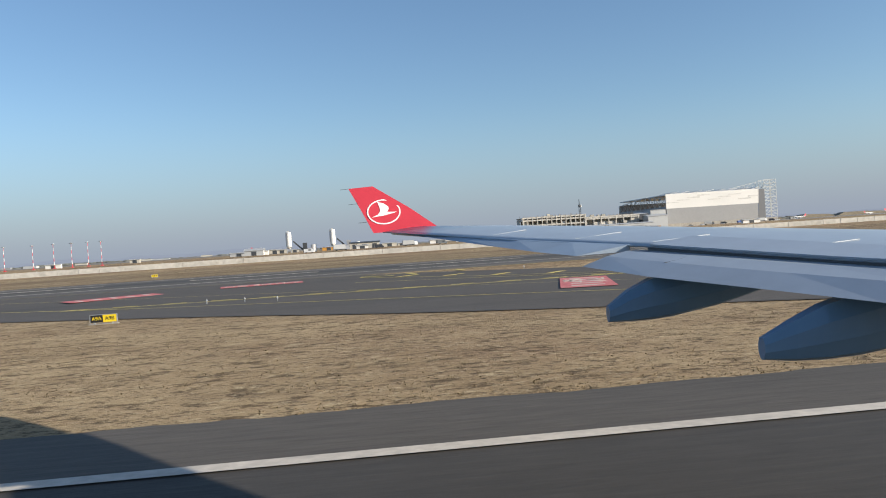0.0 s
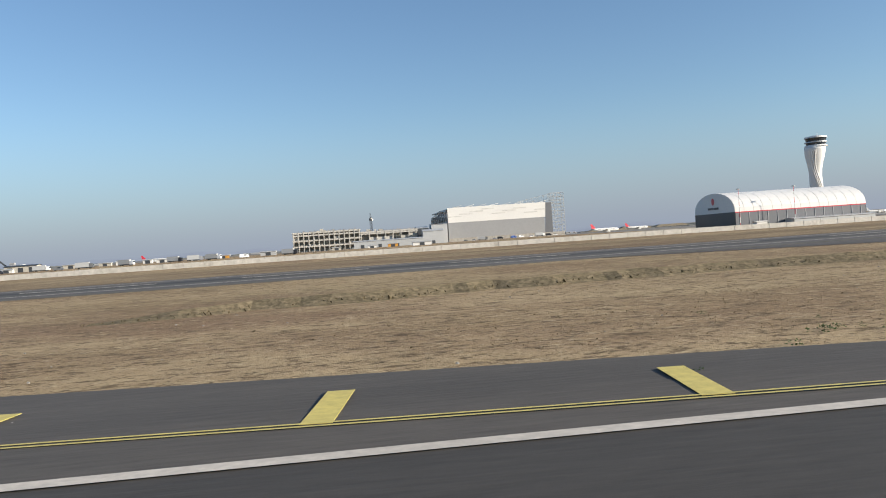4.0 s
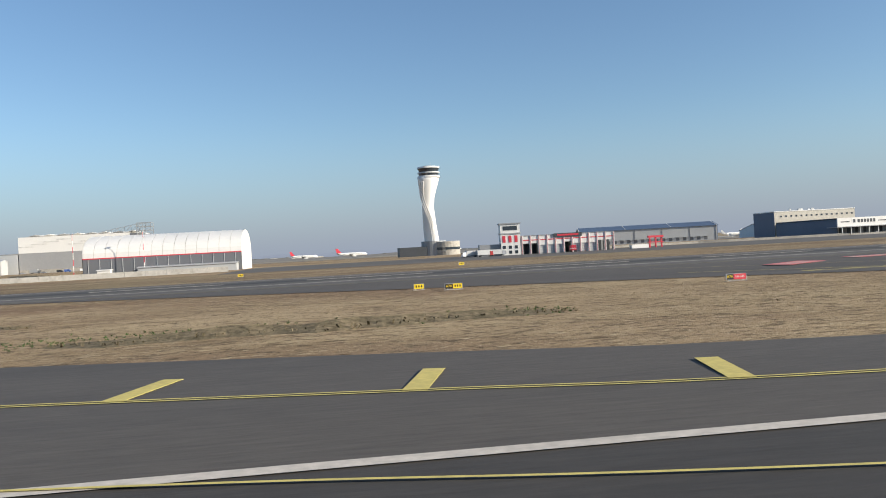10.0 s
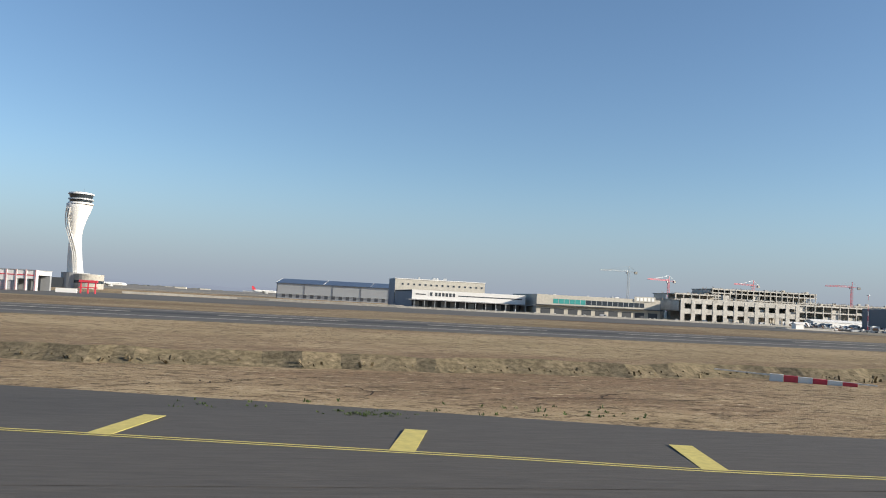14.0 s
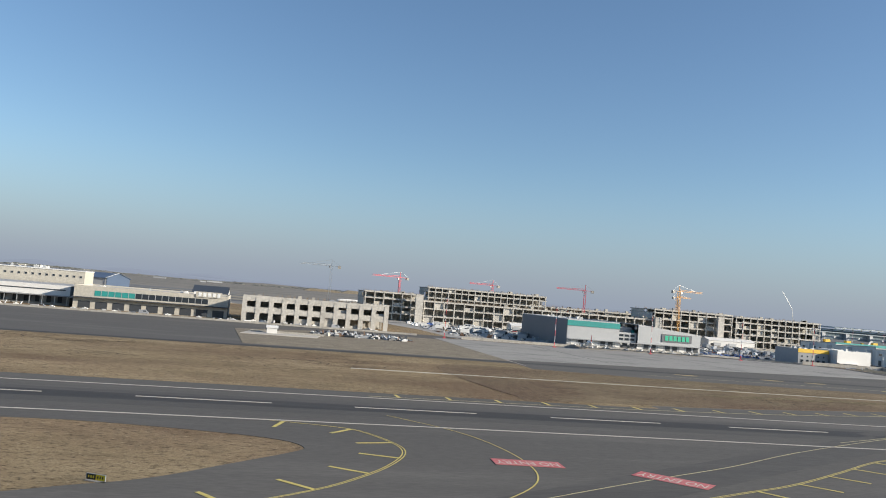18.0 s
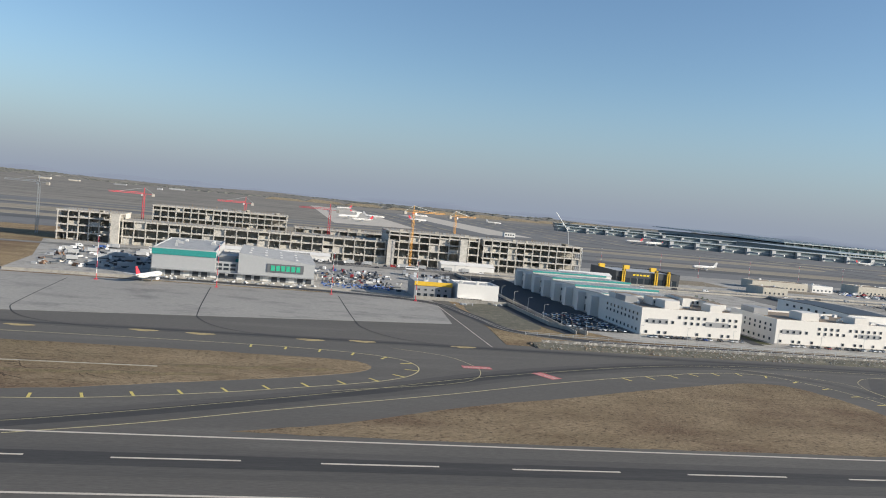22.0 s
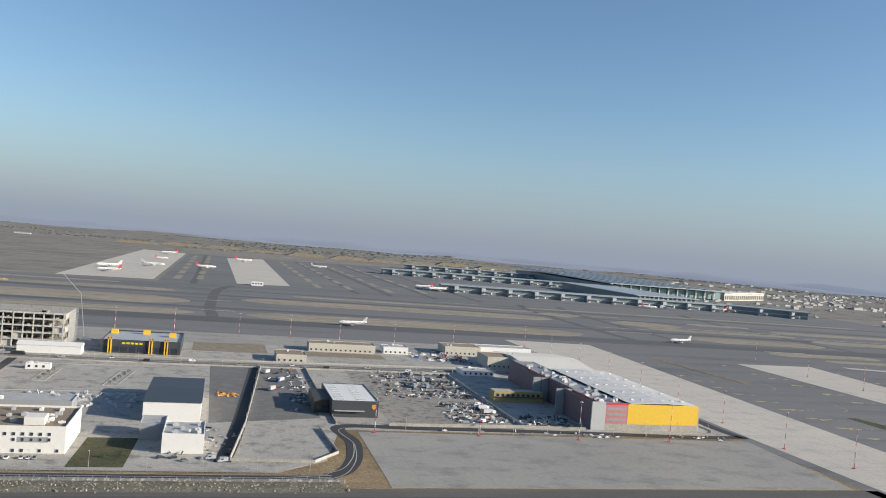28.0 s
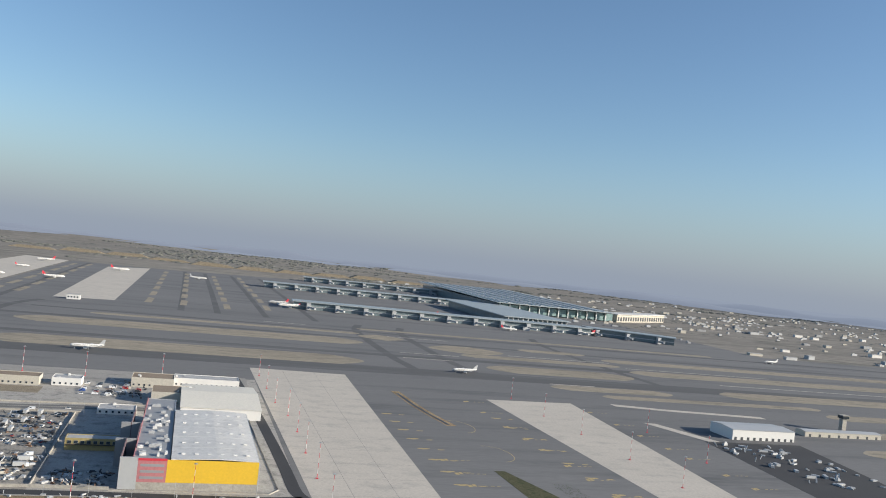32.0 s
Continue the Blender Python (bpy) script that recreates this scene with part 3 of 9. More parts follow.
def exit_taxiway(x0):
    e1 = smooth([(-175, 147), (-70, 109.3), (-34, 89.8), (-11, 74.6), (6, 61.8), (28, 49.9), (43, 42.6), (54, 35.9), (62, 30.3), (72, 25)])
    e2 = smooth([(0, 147), (16, 137.3), (45, 116.2), (68, 92.4), (88, 77), (108, 64.2), (122, 57), (152, 48.8), (176, 41.5), (190, 37), (231, 30.3), (246, 27.2), (268, 25)])
    xa, xb = (lambda y, e=e: next((p[0] + (q[0] - p[0]) * (y - p[1]) / (q[1] - p[1]) for p, q in zip(e, e[1:]) if p[1] != q[1] and min(p[1], q[1]) <= y <= max(p[1], q[1])), e[-1][0]) for e in (e1, e2))
    rows = [24.5] + [26 + 2 * k for k in range(61)] + [147.5]
    mb = MB()
    for y, z in zip(rows, rows[1:]):
        c = [(xa(min(max(y, 25), 147)) + x0, y), (xb(min(max(y, 25), 147)) + x0, y), (xb(min(max(z, 25), 147)) + x0, z), (xa(min(max(z, 25), 147)) + x0, z)]
        mb.add([(p, q, CZ(p, q) + 0.06) for p, q in c], [(0, 1, 2, 3)])
    setting("exit_taxiway", mb, M_ASPH, "dark asphalt exit taxiway")
    ln = markings("taxiway_lines", "yellow taxiway lines with oblique bars")
    sh = lambda pts: [(x + x0, y) for x, y in smooth(pts)]
    near = sh([(-60, 120), (0, 86), (22, 72.7), (54, 53.3), (71, 43.5), (81.5, 36.5), (91.6, 27.2), (97, 20.4)] if x0 == 0 else [(-60, 120), (0, 86), (22, 72.1), (40, 61.8), (55, 52.7), (70, 44.9), (87, 36.5), (101, 29), (113, 22.6), (118, 20.4)])
    far = sh([(0, 124.3), (20, 114), (41, 96.2), (60, 80.8), (76, 67.9), (105, 50.5), (125, 41.8), (138, 37.7), (157, 33.7), (174, 29.7), (189, 26.4), (231, 21.9), (258, 20.7)])
    mid = sh([(-60, 136), (13, 99.9), (41, 75.8), (56, 66.1), (81, 52.7), (105, 39.9), (120, 32.5), (136, 27.2), (149, 23), (168, 19), (182, 15.8), (220, 9), (260, 5)])
    for d in (-0.2, 0.2):
        part("edge_line", MB().ribbon([(x, y + d) for x, y in near], 0.17, 0.095), M_YEL, ln)
        part("edge_line", MB().ribbon([(x, y + d) for x, y in far], 0.17, 0.095), M_YEL, ln)
    part("centre_line", MB().ribbon(mid, 0.16, 0.095), M_YEL, ln)
    bars_along(ln, BAR, far[22:], 11.25 if x0 == 718 else 11.6, 2.7, 88, {0: 101.1, 435: 608.3, 718: 889.5}[x0])
    if x0 < 700:
        bars_along(ln, BAR, [p for p in near[16:] if p[1] > 25.6], 10.2, -2.9, 90, 51.3 if x0 == 0 else 541.1)
    dn = 12 if x0 == 0 else 0
    dash = [(x0 + dn - 12 + x, 104 - 0.055 * (x + 18)) for x in range(-36, 66, 3)]
    for d in (0, 0.7):
        part("holding_line", MB().ribbon([(x, y + d) for x, y in dash], 0.3, 0.097), M_YEL, ln)
    for k in range(0, len(dash) - 1, 2):
        part("holding_dash", MB().ribbon([(x, y + 1.5) for x, y in dash[k:k + 2]], 0.6, 0.097), M_YEL, ln)
    red_panel(ln, x0 - 15, 136, 13, 4, 8, "NO ENTRY")
    red_panel(ln, x0 - 36, 128, 14, 5, 36)
    red_panel(ln, x0 + dn + 13.3, 89, 5.6, 21, -14, "")
    for k, txt in ((-1.9, "16L-34R"), (1.9, "34R-16L")):
        words(txt, 3.0, M_WHITE, ln, pose((x0 + dn + 13.3 + k * 0.68) * S, (89 - k * 0.17) * S, (0.142 + CZ(x0, 89)) * S, math.degrees(math.atan2(-0.066, 8)), 0, 76))
    nose = smooth([(50, 144.4), (20, 143.8), (2, 142.5), (-8, 140.2), (-11, 137.3), (-7, 132.2), (1, 125), (7, 119.2), (24, 105.8), (45, 87.2)])
    part("nose_line", MB().ribbon([(x + x0 + dn, y) for x, y in nose], 0.3, 0.096), M_YEL, ln)
    bars_along(ln, BAR_THIN, [(x + x0 + dn, y) for x, y in nose[14:64]], 9, 3.0, 90)
    # tyre marks where aircraft turn off
    for k in range(3):
        part("tyre_mark", MB().ribbon([(x + 1.5 * k, y + 3 + k * 2.2) for x, y in mid[16:52]], 1.0, 0.083), M_SKID, ln)
    if x0 == 0:
        for pts in ([(95, 38.1), (97.5, 33.7), (98.6, 28), (99.4, 21.4), (99.3, 15)], [(98, 35.9), (100, 30.7), (101.5, 24.7), (102, 18.8), (101.2, 14)], [(98.8, 32.5), (100.4, 27.2), (100.9, 20.8), (100.1, 15)], [(103.6, 21), (104.5, 18.8), (104.9, 14)], [(105, 21), (105.6, 18.8), (105.9, 14)]):
            pts = smooth(pts)
            for side, z in (([p for p in pts if p[1] > 24.4], 0.066), ([p for p in pts if p[1] < 24.6], 0.036)):
                if len(side) > 1:
                    part("tyre_mark", MB().ribbon(side, 0.5, z), M_SCUFF, ln)


for x0 in (0, 435, 718):
    exit_taxiway(x0)
# an exit that turns the other way, further on
E = smooth([(985, 24), (1080, 66), (1141, 104), (1155, 112), (1165, 122), (1174.8, 132.6), (1176.5, 136.5), (1173.4, 141.5), (1164, 146), (1145.7, 150.7), (1128, 153)])
F = smooth([(1120, 24), (1200, 72), (1262, 111), (1297, 130), (1314, 136.5), (1335, 144), (1369, 150), (1395, 153)])
setting("exit_taxiway", MB().poly(E + F[::-1], -0.2, 0.06), M_TAXI, "dark asphalt exit taxiway")
ln = markings("taxiway_lines", "yellow taxiway lines with oblique bars")
a = smooth([(1100, 66), (1153, 93), (1165, 100), (1176.4, 109), (1183.3, 117), (1188.5, 125), (1192.3, 134), (1192.4, 142), (1188, 153), (1183, 157), (1172, 160.7)])
for d in (-0.25, 0.25):
    part("edge_line", MB().ribbon([(x + d, y) for x, y in a], 0.2, 0.095), M_YEL, ln)
bars_along(ln, BAR_LONG, a, 13.2, 3.4, 90, 1176.2)
b = smooth([(1150, 66), (1205, 96), (1237, 112.5), (1254, 121), (1272, 132.5), (1289, 144), (1301.4, 149.7), (1314, 155), (1326.7, 159), (1342, 162)])
for d in (-0.25, 0.25):
    part("edge_line", MB().ribbon([(x, y + d) for x, y in b], 0.2, 0.095), M_YEL, ln)
bars_along(ln, BAR_LONG, b, 13.3, -3.4, 100, 1314)
part("centre_line", MB().ribbon(smooth([(1100, 40), (1170, 84), (1208, 108.4), (1228.6, 121), (1251, 134), (1275, 150), (1304, 167), (1328, 180), (1354, 193), (1385, 203)]), 0.24, 0.095), M_YELP, ln)
part("turn_line", MB().ribbon(smooth([(1180, 92), (1195, 101), (1202.6, 108.4), (1208, 115.5), (1211, 123), (1212, 132), (1211.5, 141), (1209.5, 151), (1205.5, 160.5), (1196, 174)]), 0.26, 0.096), M_YEL, ln)
for d in (0, 1.3):
    part("holding_line", MB().ribbon([(1165, 96 + d), (1222, 103 + d), (1236, 105 + d)], 0.5, 0.097), M_YEL, ln)
red_panel(ln, 1212, 130.3, 11.4, 4.6, -5, "NO ENTRY", 180)
red_panel(ln, 1233, 121.5, 12, 4.6, -46, "NO ENTRY", 180)
red_panel(ln, 1178, 92, 9, 5, 18, "")
part("worn_track", MB().ribbon(smooth([(1180, 88), (1228, 118), (1275, 147), (1328, 178), (1380, 198)]), 12, 0.078), M_WORN, ln)

# lines of the two runways
ln = markings("runway_lines", "white painted runway edge line")
part("edge_line", MB().ribbon([(x, 19.9) for x in range(-900, 3301, 100)], 0.7, 0.07), M_WHITE, ln)
ln = markings("parallel_runway_lines", "white painted edge and centre lines")
for y in (160, 199):
    part("edge_line", MB().ribbon([(x, y + RB(x)) for x in range(-1100, 2901, 50)], 1.0, 0.102), M_WHITE, ln)
DASH = MB().box(-13.8, 13.8, -0.4, 0.4, 0.07, 0.1).data("centre_dash", M_WHITE)
for i in range(70):
    o = part("centre_dash", DASH, None, ln)
    o.location = ((1249.7 + (i - 44) * 45.4) * S, (182 + RB(1249.7 + (i - 44) * 45.4)) * S, 0)
part("worn_track", MB().ribbon([(x, 180 + RB(x)) for x in range(-1100, 2901, 50)], 20, 0.058), M_WORN, ln)
part("worn_track", MB().ribbon([(x, 181 + RB(x)) for x in range(-1100, 2901, 50)], 9, 0.064), M_WORN2, ln)

# grass islands on the taxiway field
def rough_edge(pts, seed):
    """A closed outline with a ragged, overgrown edge."""
    out = []
    for x, y in smooth(pts + pts[:1], 14)[:-1]:
        k = 0.9 * noise.noise((x * 0.12, y * 0.12, seed)) + 0.7 * noise.noise((x * 0.5, y * 0.5, seed + 4))
        out.append((x + k, y + k * 0.8))
    return out


G = 0.12
setting("grass_strip", MB().poly([(-1100, 212), (1279, 212), (1279, 336.5), (-1100, 336.5)], -0.2, 0.03), M_GRASSD, "brown dry grass strip beside the parallel runway")
setting("grass_island", MB().poly(rough_edge([(1240, 212), (1275, 216), (1302, 219.5), (1332, 226), (1363, 234), (1392, 240), (1421, 251.5), (1455, 265), (1478, 277), (1486, 285), (1487, 291), (1480, 298), (1455, 301), (1421, 303), (1386, 304), (1330, 306), (1240, 309)], 1), -0.2, G), M_GRASSI, "dry grass island ending in a rounded nose")
setting("grass_island_2", MB().poly(rough_edge([(1442, 203), (1470, 213.5), (1502, 232), (1526, 244), (1546, 252), (1579, 268), (1603, 278.5), (1631, 290), (1648, 293.5), (1660, 288), (1667, 270), (1669, 248), (1666.5, 228), (1662, 211), (1655, 203), (1640, 199.5), (1560, 199.5), (1480, 201)], 2), -0.2, G), M_GRASSI, "dry grass island between two taxiways")
setting("grass_island_3", MB().poly(rough_edge([(1737, 289), (1730, 280), (1727, 262), (1727.4, 246), (1730, 222), (1736, 208), (1750, 201), (1900, 198), (2200, 196), (2232, 206), (2232, 270), (2225, 285), (2190, 291), (2000, 294), (1800, 295), (1755, 294)], 3), -0.2, G), M_GRASSI, "dry grass island with a pale drain along it")
setting("grass_patch", MB().poly([(1165, 350), (1279, 350), (1277, 486), (1208, 482), (1160, 450)], -0.2, G), M_BANK, "bare earth patch beside the apron")
setting("verge", MB().poly([(1556, 352), (1640, 347), (1945, 352), (1936, 368), (1910, 373), (1630, 379), (1600, 370), (1560, 400)], -0.2, G), M_GRASSD, "rough verge along the fence road")
ln = markings("taxiway_lines", "yellow taxiway lines with bars round the grass noses")
a = smooth([(1196, 203.5), (1257, 205.5), (1284, 207.7), (1311.6, 211.5), (1338, 217), (1369, 225), (1401, 230), (1434, 241), (1465.5, 255), (1482.7, 263.5), (1493, 270.5), (1500, 278), (1504.2, 287), (1504.4, 296.5), (1500, 305), (1488, 312), (1468, 317), (1442, 319.5), (1402, 321), (1330, 321.5)])
part("edge_line", MB().ribbon(a, 0.42, 0.095), M_YELP, ln)
bars_along(ln, BAR_THIN, a[:138], 13.3, 2.6, 90, 1388)
b = smooth([(1391, 196), (1419.8, 208), (1454.7, 226), (1506, 251), (1532, 265), (1557, 278), (1588, 292.5), (1611, 301.5), (1623, 307), (1636, 310.8), (1649, 313), (1661.5, 310.5), (1671, 300.5), (1677.7, 289.5), (1682, 277.3), (1684, 264.5), (1685, 252), (1684.5, 239.5), (1683.2, 227), (1680.7, 214.7), (1677, 202)])
part("edge_line", MB().ribbon(b, 0.42, 0.095), M_YELP, ln)
bars_along(ln, BAR_THIN, b[46:], 13.2, -2.6, 90, 1597.9)
c = smooth([(1717, 196), (1715.7, 204), (1714.7, 213.5), (1712.2, 225.4), (1710.3, 237), (1710, 248.5), (1710.8, 260.6), (1712.6, 273), (1715.7, 286), (1720.3, 296.5), (1730.7, 306.3), (1744, 310.6), (1757, 312), (1771, 312.8), (1797, 312.8), (1822, 312.4), (1875, 312), (1960, 311), (2200, 310)])
part("edge_line", MB().ribbon(c, 0.42, 0.095), M_YELP, ln)
bars_along(ln, BAR_THIN, c[:144], 12.8, -2.6, 90, 1770.8)
part("centre_line", MB().ribbon(smooth([(1695, 200), (1695.3, 228), (1695.6, 255), (1695.2, 284), (1698.2, 297), (1705, 308.5), (1720, 318), (1760, 326)]), 0.24, 0.097), M_YELP, ln)
part("centre_line", MB().ribbon(smooth([(1695.4, 280), (1693.9, 300.7), (1672, 316), (1640, 325)]), 0.24, 0.097), M_YELP, ln)
part("centre_line", MB().ribbon(smooth([(1300, 167), (1354, 193), (1400, 211), (1470, 247), (1540, 287), (1640, 326), (1760, 328), (2300, 328)]), 0.24, 0.097), M_YELP, ln)
part("turn_line", MB().ribbon(smooth([(1470, 250), (1509, 266), (1522.6, 276.3), (1528.3, 290.4), (1527, 303), (1519.5, 317.5), (1500, 328)]), 0.24, 0.097), M_YELP, ln)
part("holding_line", MB().ribbon([(1685.4, 256.4), (1710.5, 255.4)], 0.5, 0.098), M_YEL, ln)
part("holding_line", MB().ribbon([(1685.4, 255.2), (1710.5, 254.2)], 0.3, 0.098), M_YEL, ln)
for k in range(9):
    part("holding_dash", MB().ribbon([(1684 + 3.1 * k, 277.4 - 0.12 * k), (1685.8 + 3.1 * k, 277.3 - 0.12 * k)], 0.3, 0.098), M_YELP, ln)
TRACK = [(1320, 176), (1400, 209), (1480, 250), (1550, 292), (1640, 326), (1760, 333), (2230, 331)]
part("worn_track", MB().ribbon(smooth(TRACK), 15, 0.082), M_WORN, ln)
part("worn_track", MB().ribbon(smooth(TRACK), 6.5, 0.086), M_WORN2, ln)
APRON_TRACK = [(1000, 338), (1278, 341), (1420, 341), (1540, 339), (1640, 337), (1760, 335)]
part("worn_track", MB().ribbon(smooth(APRON_TRACK), 9, 0.089), M_WORN, ln)
part("worn_track", MB().ribbon(smooth(APRON_TRACK), 3.5, 0.0905), M_WORN2, ln)
part("worn_track", MB().ribbon(smooth([(1695, 200), (1696, 254), (1700, 285), (1722, 316)]), 9, 0.0915), M_WORN, ln)
part("worn_track", MB().ribbon(smooth([(1695, 210), (1693, 270), (1684, 300), (1650, 322)]), 5, 0.093), M_WORN, ln)
part("edge_line", MB().ribbon([(1279, 356), (1280, 330)], 0.5, 0.11), M_WHITE, ln)
part("edge_line", MB().ribbon([(1548, 482), (1547, 343)], 0.5, 0.11), M_WHITE, ln)
red_panel(ln, 1528.5, 297, 11.4, 4.4, 0, "NO ENTRY", 180)
red_panel(ln, 1553.6, 288, 11, 5, -62, "NO ENTRY", 180)
red_panel(ln, 1691, 259, 8.6, 5, 0, "34R-16L", 180)
red_panel(ln, 1700.6, 259, 8.6, 5, 0, "34R-16L", 180)
M_OCHRE = mat("worn_ochre_paint", (0.5, 0.38, 0.16), (0.4, 0.31, 0.15), 0.8, 0.5, 2, c3=(0.25, 0.2, 0.12), fw=0.5)


def lobes(k):
    mb = MB()
    for cx, cy, a, b in ((-2.4, 0.7, 3.4, 1.5), (2.4, 0.5, 3.6, 1.6), (0, -0.9, 3.0, 1.3)):
        mb.poly([(k * (cx + a * math.cos(q * 0.628)), k * (cy + b * math.sin(q * 0.628))) for q in range(10)], 0.1, 0.112 + cx * 0.001)
    return mb.data("yellow_patch", M_OCHRE)


PATCH, PATCH_SMALL = lobes(1.0), lobes(0.55)
for x, y in [(1356, 334), (1401, 337), (1423, 336), (1467, 336), (1489, 339), (1533, 339), (1970, 316), (2013, 313), (1694, 351), (2040, 314), (2090, 314)] + [(2354, 410 + 34 * k) for k in range(11)] + [(2472, 453 + 43 * k) for k in range(8)]:
    o = part("yellow_patch", PATCH, None, ln)
    o.location = (x * S, y * S, 0)
    if x > 2300:
        o = part("yellow_patch", PATCH_SMALL, None, ln)
        o.location = ((x + 15) * S, (y - 2) * S, 0)
for cy in (690, 590):       # worn yellow arcs beside the drain
    part("arc_line", MB().ribbon([(2414 + 16 * math.cos(q * 0.3 - 1.5), cy + 26 * math.sin(q * 0.3 - 1.5) + 16) for q in range(12)], 0.6, 0.098), M_OCHRE, ln)
# worn ochre stand marks beside the concrete strips
ln = markings("stand_marks", "worn ochre stand numbers painted on dark asphalt")
for x, ys in ((2468, (840, 782, 714, 664, 626, 574, 534, 492, 450)), (2612, (815, 752, 702, 650, 614, 560, 521, 480)), (2362, (580, 542, 511, 470))):
    for k, y in enumerate(ys):
        part("stand_mark", MB().box(x - 3.4, x - 0.3, y - 3.2, y + 2.2, 0.09, 0.1), M_OCHRE, ln)
        part("stand_mark", MB().box(x + 0.4, x + 3.2, y - 1.6, y + 3.6, 0.09, 0.1), M_OCHRE, ln)
        for e in (9, 14, 19):
            part("lead_dash", MB().box(x + e, x + e + 3, y - 0.5, y + 0.5, 0.09, 0.1), M_OCHRE, ln)
# worn dark tracks and slab joints on the aprons
ln = markings("apron_lines", "dark slab joints and lead-in lines")
for x in (1338, 1416, 1490):
    part("lead_in", MB().ribbon(smooth([(x, 488), (x + 1, 400), (x + 4, 372), (x + 18, 350), (x + 50, 336)]), 0.5, 0.125), M_RUBBER, ln)
for k in range(7):
    part("slab_joint", MB().ribbon([(1975 + k * 38, 357), (1975 + k * 38, 462)], 0.25, 0.125), M_JOINT, ln)
part("slab_joint", MB().ribbon([(1960, 410), (2228, 408)], 0.25, 0.125), M_JOINT, ln)
part("slab_joint", MB().ribbon([(1279, 430), (1546, 450)], 0.25, 0.125), M_JOINT, ln)
for k in range(16):
    part("slab_joint", MB().ribbon([(2240, 360 + k * 40), (2322 + k * 1.9, 360 + k * 40)], 0.3, 0.125), M_JOINT, ln)
for k in range(1, 3):
    part("slab_joint", MB().ribbon([(2240 + k * 28, 340), (2236 + k * 39, 980)], 0.3, 0.125), M_JOINT, ln)

# tyre-darkened tracks of the far taxiways
ln = markings("far_taxiway_tracks", "tyre-darkened tracks and pale lines on far taxiways")
for k, (x0, x1, y, wd) in enumerate([(900, 4300, 1190, 26), (900, 4300, 1395, 20), (900, 4300, 1405, 8), (1900, 4300, 1520, 18)]):
    part("worn_track", MB().ribbon([(x, y + 6 * math.sin(x * 0.003 + k)) for x in range(x0, x1 + 1, 100)], wd, 0.105 + 0.004 * k), M_FARWORN, ln)
for k, x in enumerate((2470, 2560, 2860, 1868)):
    part("worn_track", MB().ribbon(smooth([(x, 1010), (x - 4, 1100), (x - 8, 1200), (x, 1500), (x + 30, 1640)]), 16, 0.14 + 0.004 * k), M_FARWORN, ln)
for x in (1800, 2125, 2195, 2290, 2390):
    part("worn_track", MB().ribbon([(x + 22, 1640), (x + 22, 2300), (x + 18, 3120)], 13, 0.09), M_FARWORN, ln)
for x0, x1, y in [(2480, 2560, 1180), (2490, 2590, 1240), (2700, 2900, 1300), (2520, 2640, 1460), (2900, 3200, 1240), (1850, 1890, 1300), (1850, 1895, 1150), (2300, 2380, 1560), (3000, 3500, 1110), (2650, 2720, 1010)]:
    part("pale_line", MB().ribbon([(x0, y), (x1, y)], 3.5, 0.17), M_APRON, ln)
# far grass strips between the far taxiways
rng = random.Random(4)
for i, (x0, x1, y, d) in enumerate([(1000, 1832, 1266, 124), (1000, 1842, 1108, 66), (1906, 2450, 1340, 84), (2000, 2470, 1475, 30), (1908, 2405, 1112, 88), (2565, 2705, 1335, 100), (2598, 2850, 1128, 74), (2600, 2900, 1262, 40), (2458, 2545, 1432, 84),
                                    (2880, 3800, 1190, 60), (2930, 4200, 1010, 60), (2900, 4000, 1330, 50), (2760, 2900, 1400, 40), (1000, 1800, 1450, 50), (2640, 2830, 985, 40), (2690, 3040, 930, 26), (3000, 4200, 870, 40), (2860, 4000, 760, 34),
                                    (2860, 4000, 660, 40), (2860, 4000, 540, 50), (1100, 1700, 1560, 24), (2480, 3300, 1560, 26), (-600, 900, 1266, 124), (-600, 900, 1108, 66)]):
    n = 7
    pts = [(x1 - d / 2 + d / 2 * math.sin(k * math.pi / n), y + d / 2 - d * k / n) for k in range(n + 1)] + [(x0 + d / 2 - d / 2 * math.sin(k * math.pi / n), y - d / 2 + d * k / n) for k in range(n + 1)]
    setting("far_grass_strip", MB().poly(pts, -0.2, 0.16), M_STRIP, "tan dry grass strip between far taxiways")
for x in (1785, 1830, 2080, 2150, 2240, 2330):
    for k in range(7):
        y = 1750 + k * 190 + (x % 7) * 9
        setting("far_grass_strip", MB().poly([(x - 7, y), (x + 7, y), (x + 9, y + 110), (x + 4, y + 120), (x - 5, y + 120)], -0.2, 0.16), M_STRIP, "tan dry grass strip between far taxiways")
setting("drain_verge", MB().ribbon([(2394, 880), (2397, 800), (2401, 760), (2409, 707)], 10, 0.14), M_GRASS, "narrow tan verge beside a slot drain")
setting("slot_drain", MB().ribbon([(2393.5, 868), (2396, 800), (2400, 760), (2407, 712)], 3.4, 0.2), M_DARK, "dark slot drain")
setting("ditch", MB().poly([(2394, 552), (2403, 552), (2424, 470), (2442, 401), (2460, 330), (2383, 330), (2391, 400), (2395, 470)], -0.2, 0.14), M_DITCH, "overgrown green ditch between taxiways")


